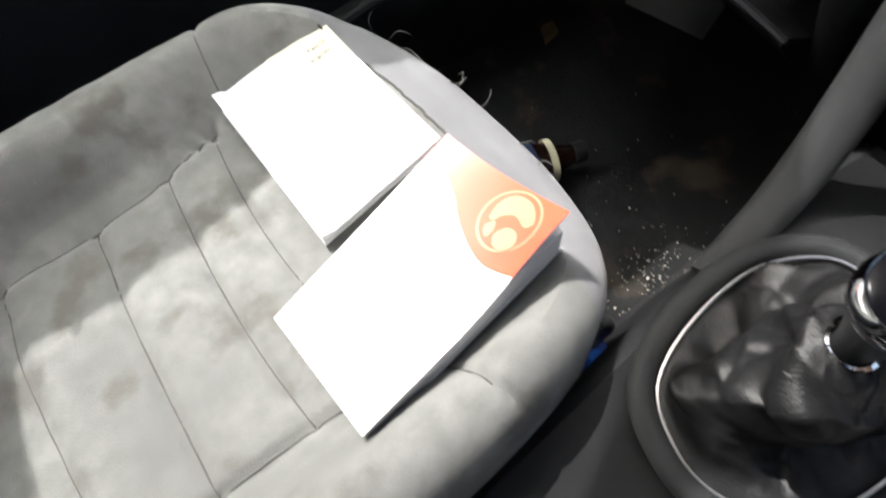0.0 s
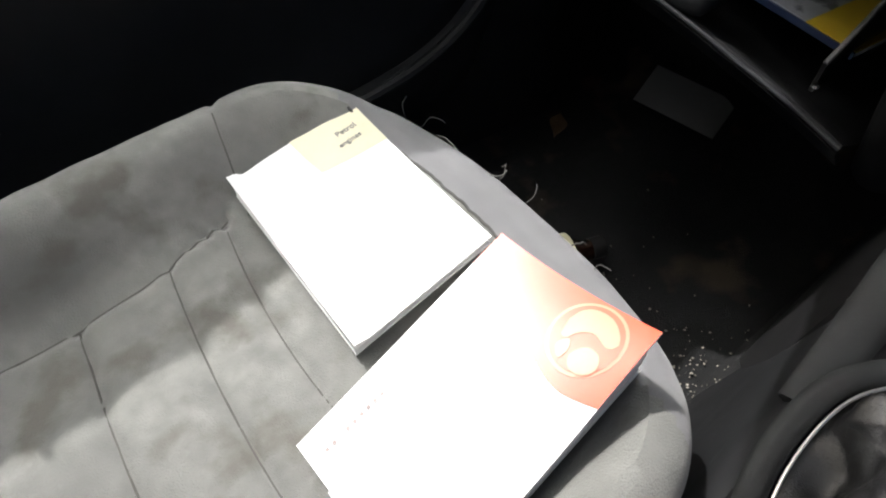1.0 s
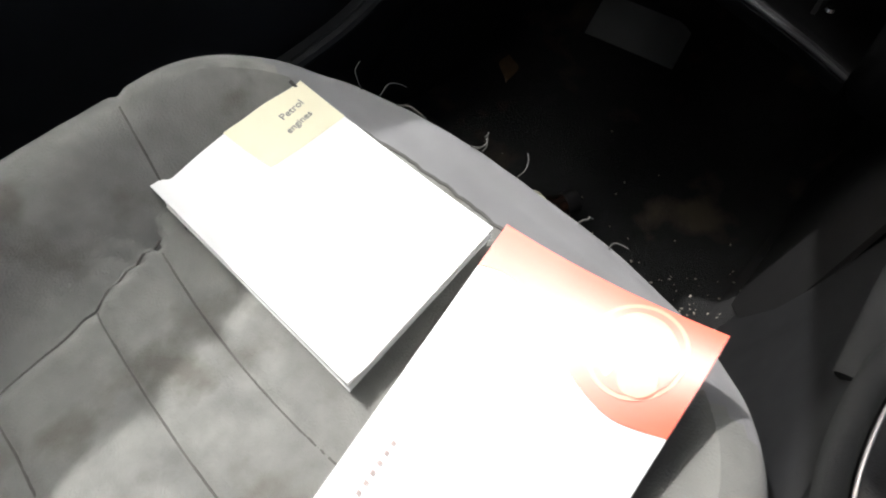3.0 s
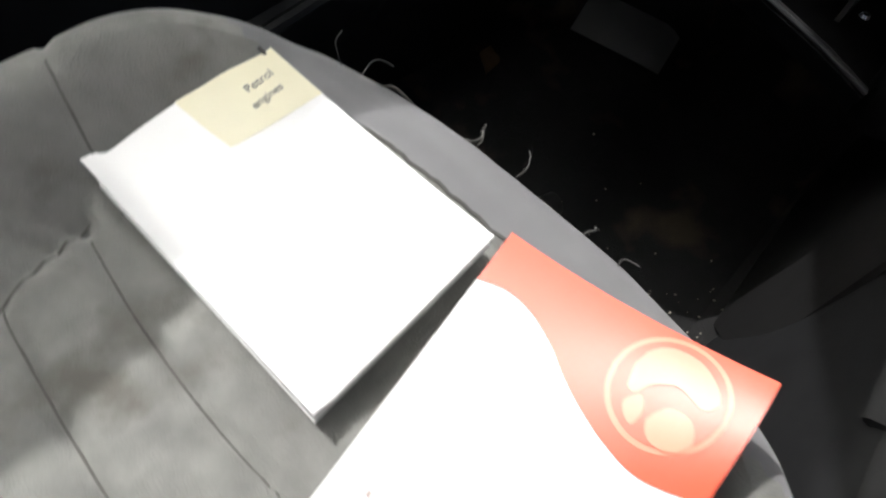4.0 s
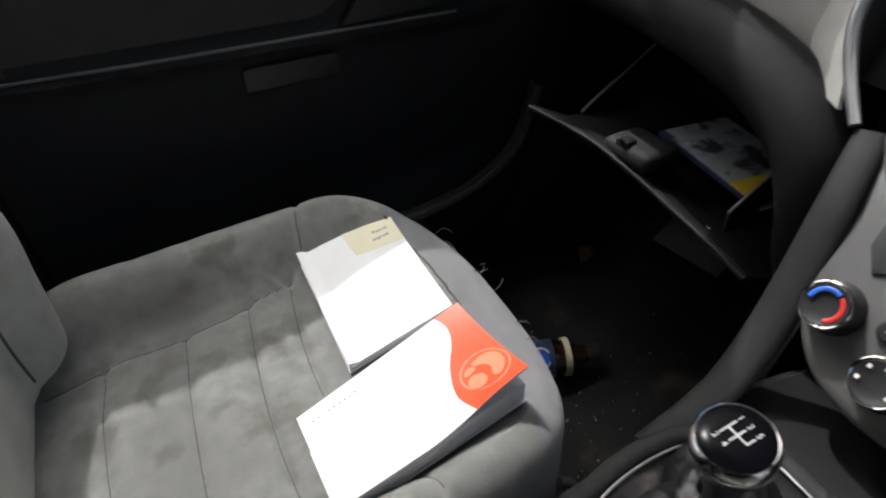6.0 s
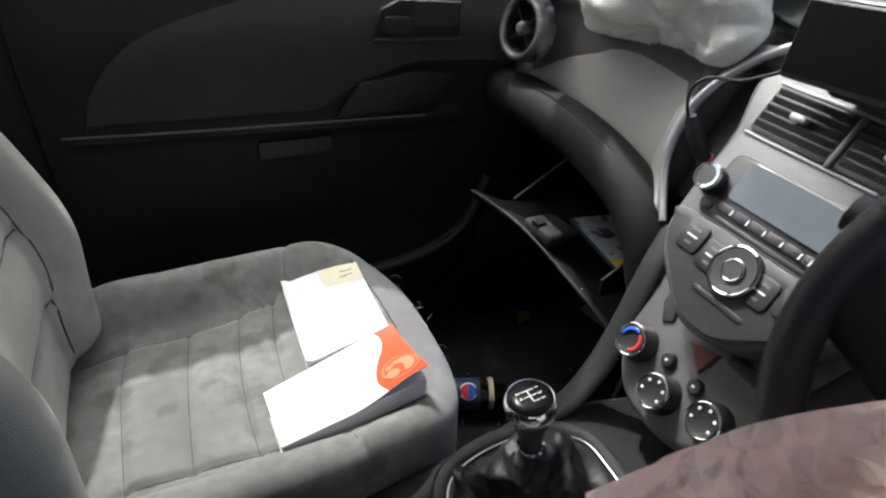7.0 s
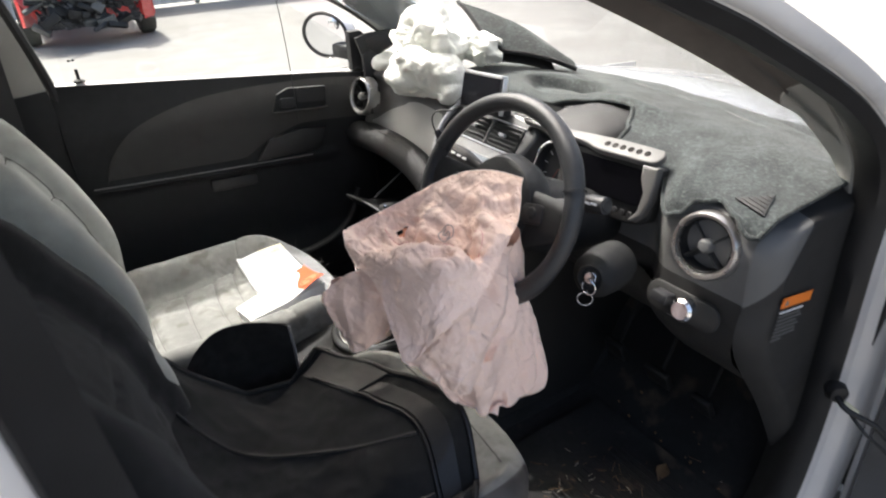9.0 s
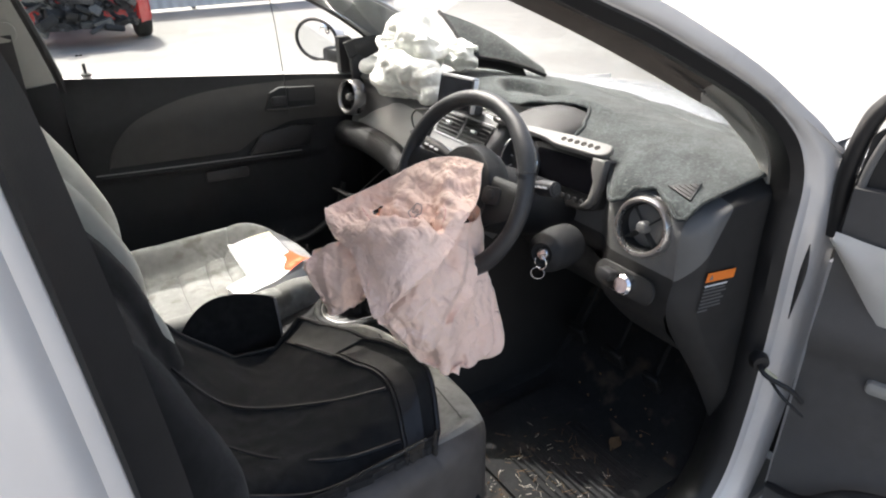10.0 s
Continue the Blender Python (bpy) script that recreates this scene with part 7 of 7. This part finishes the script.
part("bag", join(lump((0.635, 0.42, 1.075), (0.060, 0.200, 0.080), 2, 1.010), lump((0.655, 0.400, 1.175), (0.078, 0.145, 0.092), 5)), M_WHITEBAG, pbag, "crumpled white nylon", sharp=180)
part("bag_neck", lump((0.745, 0.255, 1.15), (0.05, 0.075, 0.045), 9), M_WHITEBAG, pbag, sharp=80)
# lid that the bag threw open, hinged along its windscreen side
lid = thing("airbag_lid", "thrown-open dark grey dash lid with felt back", "lid", at=(0.90, 0.20, 1.09))
rows = []
for k in range(15):
    f = k / 14
    near = Vector((0.945, 0.095, 1.092)).lerp(Vector((0.755, 0.215, 1.150)), f) + Vector((0, 0, 0.012 * math.sin(math.pi * f)))
    far = Vector((0.965, 0.135, 1.105)).lerp(Vector((0.760, 0.380, 1.262)), f) + Vector((0, 0, 0.022 * math.sin(math.pi * f)))
    rows.append([near.lerp(far, q / 6) + Vector((0, 0, 0.008 * math.sin(math.pi * q / 6))) for q in range(7)])
part("lid_panel", thicken(sheet(rows), 0.010), M_MAT, lid)
part("lid_edge", tube([r[0] for r in rows] + [rows[-1][q] for q in range(1, 7)], 0.006, 8), M_BLACKCLOTH, lid)
part("lid_frame", thicken(sheet([[p + Vector((0.0, 0.012, -0.026)) for p in r[:5]] for r in rows[3:13]]), 0.006), M_BLACK, lid)
# dark bracket beside the bag
br = thing("dash_bracket", "broken black plastic tweeter trim by the pillar", "trim", at=(0.66, 0.70, 1.03))
BK = basis((0.60, 0.695, 1.01), Vector((1, 0, 0)), Vector((0, 0, 1)), Vector((0, -1, 0)))
part("arm", prism([(0.0, -0.03), (0.035, -0.03), (0.038, 0.03), (0.050, 0.078), (0.022, 0.100), (-0.004, 0.085)], 0.014, BK, 0.003), M_PLASTIC, br)
part("sail", prism([(-0.022, 0.138), (0.020, 0.148), (0.080, 0.150), (0.130, 0.151), (0.141, 0.114), (0.095, 0.094), (0.050, 0.078), (0.022, 0.090), (-0.004, 0.085)], 0.012, BK @ pose(0, 0, -0.002), 0.003), M_PLASTIC, br)
part("tweeter_hole", prism([(0.012, 0.132), (0.060, 0.138), (0.088, 0.128), (0.050, 0.104), (0.018, 0.106)], 0.002, BK @ pose(0, 0, 0.0105), 0.0005), M_BLACK, br, "empty tweeter opening")
part("foot", box(0.03, 0.03, 0.05, pose(0.622, 0.69, 0.985), 0.006), M_PLASTIC, br)

# ---- black cover dragged over the driver's seat ----
cover = thing("seat_cover", "torn black fabric seat cover dragged over the driver's seat", "seat cover", at=(-0.15, -0.37, 0.62))


def bw2(p, off):
    q, n, d = back_curve(p.x + 0.36)
    return q + n * (p.z + off) + Vector((0, DY + p.y * (1 - 0.16 * smoothstep(0.05, 0.36, p.x)), 0))


def back_fold(x, y):
    return back_height(x, y) * 0.75 + 0.018 + 0.012 * noise.noise(Vector((x * 6, y * 6, 3))) + 0.006 * ridged(Vector((x, y, 1)), 7)


part("back_piece", sheet([[bw2(p, 0.0) for p in r] for r in pad_rows(70, 0.372, 0.270, 3.2, 7, back_fold, 0.05, 0.10)]), M_BLACKCLOTH, cover)


LAP = [[(-0.26, -0.08, 0.80), (-0.18, -0.11, 0.71), (-0.10, -0.135, 0.65), (-0.035, -0.15, 0.66), (0.028, -0.162, 0.725)],
       [(-0.31, -0.24, 0.80), (-0.21, -0.25, 0.70), (-0.11, -0.27, 0.665), (0.0, -0.285, 0.69), (0.10, -0.30, 0.735)],
       [(-0.30, -0.36, 0.74), (-0.20, -0.37, 0.665), (-0.08, -0.40, 0.66), (0.05, -0.425, 0.695), (0.165, -0.446, 0.73)],
       [(-0.28, -0.50, 0.70), (-0.18, -0.52, 0.66), (-0.08, -0.54, 0.65), (0.03, -0.55, 0.66), (0.142, -0.544, 0.665)],
       [(-0.27, -0.60, 0.62), (-0.18, -0.62, 0.57), (-0.09, -0.63, 0.555), (0.0, -0.635, 0.56), (0.09, -0.615, 0.58)]]


def drape_grid(n, m):
    """The stiff piece over the cushion: rows from the console to the sill, each from the backrest ahead."""
    lines = [cr(r, n) for r in LAP]
    cols = [cr([l[i] for l in lines], m) for i in range(n)]
    out = []
    for j in range(m):
        r = []
        for i in range(n):
            p = cols[i][j].copy()
            p.z += 0.010 * noise.noise(Vector((p.x * 10, p.y * 10, 1))) + 0.010 * ridged(Vector((p.x, p.y, 0)), 8) - 0.006
            x, y = max(-0.30, min(0.25, p.x + 0.034)), max(-0.24, min(0.24, p.y - DY))
            if p.y > -0.60:
                p.z = max(p.z, 0.592 + cushion_height(x, y) + 0.012)
            r.append(p)
        out.append(r)
    return out


drows = drape_grid(81, 81)
part("lap_piece", thicken(sheet(drows), 0.006), M_BLACKCLOTH, cover)
up2 = Vector((0, 0, 0.003))
part("hem", tube([r[-1] + Vector((0.001, 0, 0.001)) for r in drows], 0.0055, 8), M_BLACK, cover, "bound black hem")
part("hem", tube([p + up2 for p in drows[0]], 0.005, 8), M_BLACK, cover)
part("seam", tube([r[66] + up2 for r in drows[8:76]], 0.0035, 6), M_BLACK, cover)
for picks in (((14, 8), (26, 26), (36, 48), (44, 65)), ((40, 6), (50, 26), (57, 46), (60, 65)), ((62, 10), (64, 34), (66, 56), (68, 74))):
    part("seam", tube([p + up2 for p in cr([drows[j][i] for j, i in picks], 50)], 0.0035, 6), M_BLACK, cover)
part("band", thicken(sheet([[p + Vector((0, 0, 0.0045)) for p in r[67:74]] for r in drows[24:76]]), 0.003), M_BLACK, cover, "smooth black binding strip")
part("pale_patch", thicken(sheet([[p + Vector((0, 0, 0.005)) for p in r[65:79]] for r in drows[4:24]]), 0.002), M_STITCH, cover, "grey mesh patch")
# upright flap beside the console
fl = [[Vector((-0.20 + 0.20 * a, -0.062 - 0.035 * a + 0.012 * math.sin(5 * a) * b, 0.585 + (0.190 - 0.07 * (1 - a) ** 4 - 0.025 * a ** 5) * b)) + Vector((0, 0.022 * b * b, 0)) for a in [k / 30 for k in range(31)]] for b in [k / 16 for k in range(17)]]
fl = wrinkle(fl, False, 1.03, 0.006, 8, stiff=6)
part("side_flap", thicken(sheet(fl), 0.006), M_BLACKCLOTH, cover)
part("torn_edge", tube([r[-1] + Vector((0.002, 0, 0)) for r in fl], 0.003, 6), M_BAND, cover, "frayed pale edge")

# ---- screen on the dash ----
mon = thing("monitor", "small dark dash monitor with a bare screen", "monitor", at=(0.60, 0.02, 1.05))
a, b = Vector((0.578, 0.094, 1.147)), Vector((0.559, -0.078, 1.162))
xx = (b - a).normalized()
zz = Vector((-0.95, -0.12, 0.24))
zz = (zz - xx * zz.dot(xx)).normalized()
yy = zz.cross(xx)
MO = basis((a + b) / 2, xx, yy, zz)
part("case", box(0.178, 0.084, 0.018, MO @ pose(0, -0.042, -0.010), 0.005, 3), M_BTN, mon)
part("screen", prism(rounded(0.168, 0.074, 0.003), 0.0012, MO @ pose(0, -0.041, -0.0008), 0.0004), M_SCREEN, mon, "glossy black screen", smooth=False)
part("top_edge", box(0.172, 0.004, 0.016, MO @ pose(0, 0.0008, -0.010), 0.002), M_SILVER, mon)
part("side_edge", box(0.004, 0.080, 0.012, MO @ pose(0.0892, -0.042, -0.010), 0.002), M_SILVER, mon)
part("bracket", box(0.07, 0.03, 0.06, MO @ pose(0, -0.075, -0.045), 0.008), M_BTN, mon)
cable = thing("power_cable", "black power lead plugged into the dash socket", "cable", at=(0.56, 0.16, 0.95))
part("lead", tube(cr([MO @ Vector((-0.088, -0.078, -0.012)), (0.57, 0.14, 1.042), (0.548, 0.170, 1.038), (0.538, 0.184, 1.022), (0.540, 0.186, 0.995), (0.552, 0.180, 0.965)], 30), 0.0022, 8), M_BLACK, cable)
part("plug", tube(cr([(0.547, 0.183, 0.985), (0.558, 0.176, 0.955), (0.575, 0.168, 0.925)], 8), [0.007, 0.009, 0.010, 0.011, 0.011, 0.011, 0.010, 0.010], 14), M_BTN, cable)
part("plug_ring", tube([Vector((0.575, 0.168, 0.926)) + Vector((0.6, 0.5, 0.2)) * 0.010 * math.cos(a) + Vector((-0.3, 0.6, -0.5)) * 0.012 * math.sin(a) for a in [k * math.tau / 20 for k in range(20)]], 0.0018, 6, closed=True), M_RED, cable)
# rear-view mirror
rv = thing("rear_view_mirror", "black rear-view mirror below the roof", "mirror", at=(0.33, 0.0, 1.37))
part("shell", box(0.05, 0.24, 0.065, pose(0.40, -0.01, 1.405, 0, 20, 10), 0.018, 3), M_BLACK, rv)
part("mirror_glass", box(0.003, 0.225, 0.052, pose(0.374, -0.012, 1.398, 0, 20, 10), 0.001), M_MIRROR, rv)
part("stem", tube([(0.42, 0, 1.415), (0.49, 0, 1.475)], 0.008, 10), M_BLACK, rv)

# ---- litter ----
bt = thing("cola_bottle", "half-empty cola bottle lying under the seat edge", "bottle", at=(0.40, 0.40, 0.29))
BA, BB = Vector((0.290, 0.470, 0.300)), Vector((0.465, 0.405, 0.300))
bax = (BB - BA).normalized()
BM = facing(BA, bax, (0, 0, 1))
L = (BB - BA).length
part("bottle_body", lathe([(0, 0.0), (0.028, 0.002), (0.032, 0.012), (0.031, 0.05), (0.032, 0.09), (0.032, L - 0.06), (0.028, L - 0.04), (0.017, L - 0.014), (0.014, L)], BM, 28), M_COLA, bt)
lb = part("wrapper", hoop([(0.0322, L - 0.115), (0.0328, L - 0.113), (0.0328, L - 0.065), (0.0322, L - 0.063)], BM, 28), M_NAVY, bt, "blue and red wrapper")
RD = Vector((-0.5, -0.5, 0.9))
RD = (RD - bax * RD.dot(bax)).normalized()
part("roundel_rim", lathe([(0, 0.001), (0.0185, 0.0), (0, -0.001)], facing(BM @ Vector((0, 0, L - 0.088)) + RD * 0.0318, RD), 24), M_MARK, lb)
part("roundel", lathe([(0, 0.0012), (0.016, 0.0), (0, -0.001)], facing(BM @ Vector((0, 0, L - 0.088)) + RD * 0.0325, RD), 20), M_RED, lb)
part("roundel_half", prism([(0.015 * math.cos(radians(180 * k / 12)), 0.015 * math.sin(radians(180 * k / 12))) for k in range(13)], 0.0012, facing(BM @ Vector((0, 0, L - 0.088)) + RD * 0.0340, RD, bax)), M_BLUE, lb, smooth=False)
part("cap", lathe([(0.016, L - 0.002), (0.0165, L + 0.016), (0.015, L + 0.018), (0, L + 0.018)], BM, 24), M_BLACK, bt)
part("seal_ring", hoop([(0.030, L - 0.045), (0.033, L - 0.045), (0.033, L - 0.035), (0.030, L - 0.035)], BM, 24), M_CAPIVORY, bt, "ivory collar")
single("card", box(0.150, 0.078, 0.002, basis((0.812, 0.520, 0.312), Vector((0.2, -0.98, -0.02)).normalized(), Vector((0.90, 0.18, 0.40)).normalized(), Vector((-0.39, -0.09, 0.91)).normalized()), 0.0005), M_CARD, "grey card lying on the footwell slope", "card")


def crumbs(name, centre, spread, n, size, mt, label, z=0.262):
    bm = bmesh.new()
    for k in range(n):
        x, y = random.gauss(centre[0], spread[0]), random.gauss(centre[1], spread[1])
        s = size * random.uniform(0.4, 1.3)
        q = bmesh.ops.create_icosphere(bm, subdivisions=1, radius=s)
        zz = z + 0.25 * smoothstep(0.72, 1.1, x) + 0.16 * (1 - smoothstep(0.10, 0.19, abs(y)))
        bmesh.ops.transform(bm, matrix=pose(x, y, zz + s * 0.3, random.uniform(0, 90), random.uniform(0, 90), random.uniform(0, 180)) @ Matrix.Diagonal((1, random.uniform(0.3, 1), random.uniform(0.3, 0.7), 1)), verts=q["verts"])
    return single(name, bm, mt, label, "debris", kind="stuff", smooth=False)


crumbs("glass_crumbs", (0.42, 0.20, 0), (0.05, 0.030, 0), 150, 0.0019, M_GLASSBIT, "pale glass crumbs scattered on the carpet")
crumbs("glass_grains", (0.45, 0.32, 0), (0.09, 0.10, 0), 60, 0.0024, M_GLASSBIT, "pale grains scattered over the footwell")
crumbs("driver_grit", (0.44, -0.52, 0), (0.12, 0.10, 0), 420, 0.0028, M_GLASSBIT, "pale grit on the driver's carpet")
crumbs("straw_bits", (0.58, -0.50, 0), (0.12, 0.09, 0), 240, 0.0042, M_LEAF, "dry straw and leaf bits on the driver's carpet")
for k, (x, y, r) in enumerate(((0.632, 0.637, 35), (0.14, 0.075, 10), (0.12, 0.09, 70), (0.70, -0.52, 20))):
    lf = thing("dry_leaf", "dry brown leaf on the carpet", "leaf", at=(x, y, 0.30), group="dry leaves on the carpet")
    z0 = 0.275 if x < 0.62 else 0.275 + 0.25 * smoothstep(0.72, 1.1, x)
    if abs(y) < 0.15:
        z0 = 0.40
    m = pose(x, y, z0, 8, -12, r)
    part("blade", thicken(sheet([[m @ Vector((0.055 * (u - 0.5), 0.016 * math.sin(math.pi * u) * s, 0.006 * s * s + 0.006 * math.sin(5 * u))) for s in (-1, -0.4, 0.4, 1)] for u in [q / 10 for q in range(11)]]), 0.0006), M_LEAF, lf)
def straws(name, centre, spread, n, length, mt, label):
    """Loose stalks lying flat, all in one mesh."""
    bm = bmesh.new()
    for k in range(n):
        x, y = random.gauss(centre[0], spread[0]), random.gauss(centre[1], spread[1])
        l, w = length * random.uniform(0.3, 1.2), random.uniform(0.0004, 0.0011)
        z = 0.282 + 0.25 * smoothstep(0.72, 1.1, x) + random.uniform(0, 0.004)
        m = pose(x, y, z, random.uniform(-8, 8), random.uniform(-8, 8), random.uniform(0, 180))
        q = bmesh.ops.create_cube(bm, size=1)
        bmesh.ops.transform(bm, matrix=m @ Matrix.Diagonal((l, w, w, 1)), verts=q["verts"])
    return single(name, bm, mt, label, "debris", kind="stuff", smooth=False)


straws("dry_straw", (0.52, -0.50, 0), (0.11, 0.09, 0), 80, 0.026, M_LEAF, "dry straw stalks on the driver's rubber mat")
straws("pale_splinters", (0.45, -0.53, 0), (0.09, 0.08, 0), 60, 0.022, M_GLASSBIT, "pale splinters on the driver's rubber mat")
# ribbed rubber mat in the driver's footwell
rm = thing("floor_mat", "ribbed dirty rubber mat in the driver's footwell", "mat", at=(0.60, -0.45, 0.27))
part("mat_sheet", thicken(sheet([[Vector((x, y, 0.268 + 0.25 * smoothstep(0.72, 1.1, x) + 0.004 * noise.noise(Vector((x * 10, y * 10, 0))))) for x in [0.38 + 0.02 * k for k in range(20)]] for y in (-0.68, -0.6, -0.5, -0.4, -0.3, -0.24)]), 0.004), M_CARPET, rm)
for k in range(14):
    x = 0.45 + 0.018 * k
    z0 = 0.274 + 0.25 * smoothstep(0.72, 1.1, x)
    part("rib", tube([(x, -0.64, z0), (x, -0.40, z0)], 0.0035, 6), M_CARPET, rm)
for nm, y, s in (("clutch_pedal", -0.26, 0.06), ("brake_pedal", -0.40, 0.07), ("accelerator_pedal", -0.53, 0.05)):
    pd = thing(nm, "black rubber-faced pedal in the footwell", "pedal", at=(0.80, y, 0.42))
    part("pad", box(0.02, s, 0.06, pose(0.80, y, 0.44, 0, -25, 0), 0.006), M_BLACK, pd)
    part("arm", tube(cr([(0.81, y, 0.45), (0.86, y, 0.56), (0.90, y, 0.72)], 8), 0.005, 8), M_CARPET, pd)
# small bright bits under the seat edge
pk = thing("paper_scrap", "blue and white paper scrap beside the seat rail", "paper", at=(0.20, 0.11, 0.36))
part("scrap", thicken(sheet([[Vector((0.19 + 0.05 * u, 0.13 + 0.03 * v, 0.425 + 0.012 * math.sin(4 * u + 3 * v))) for u in [k / 6 for k in range(7)]] for v in [k / 4 for k in range(5)]]), 0.0006), M_BLUE, pk)
pl = thing("seat_lever", "grey seat height lever on the seat side", "lever", at=(0.23, 0.12, 0.45))
part("lever", tube(cr([(0.205, 0.140, 0.52), (0.222, 0.141, 0.50), (0.240, 0.144, 0.455), (0.236, 0.148, 0.425), (0.218, 0.150, 0.415)], 16), 0.006, 10), M_GREY, pl)
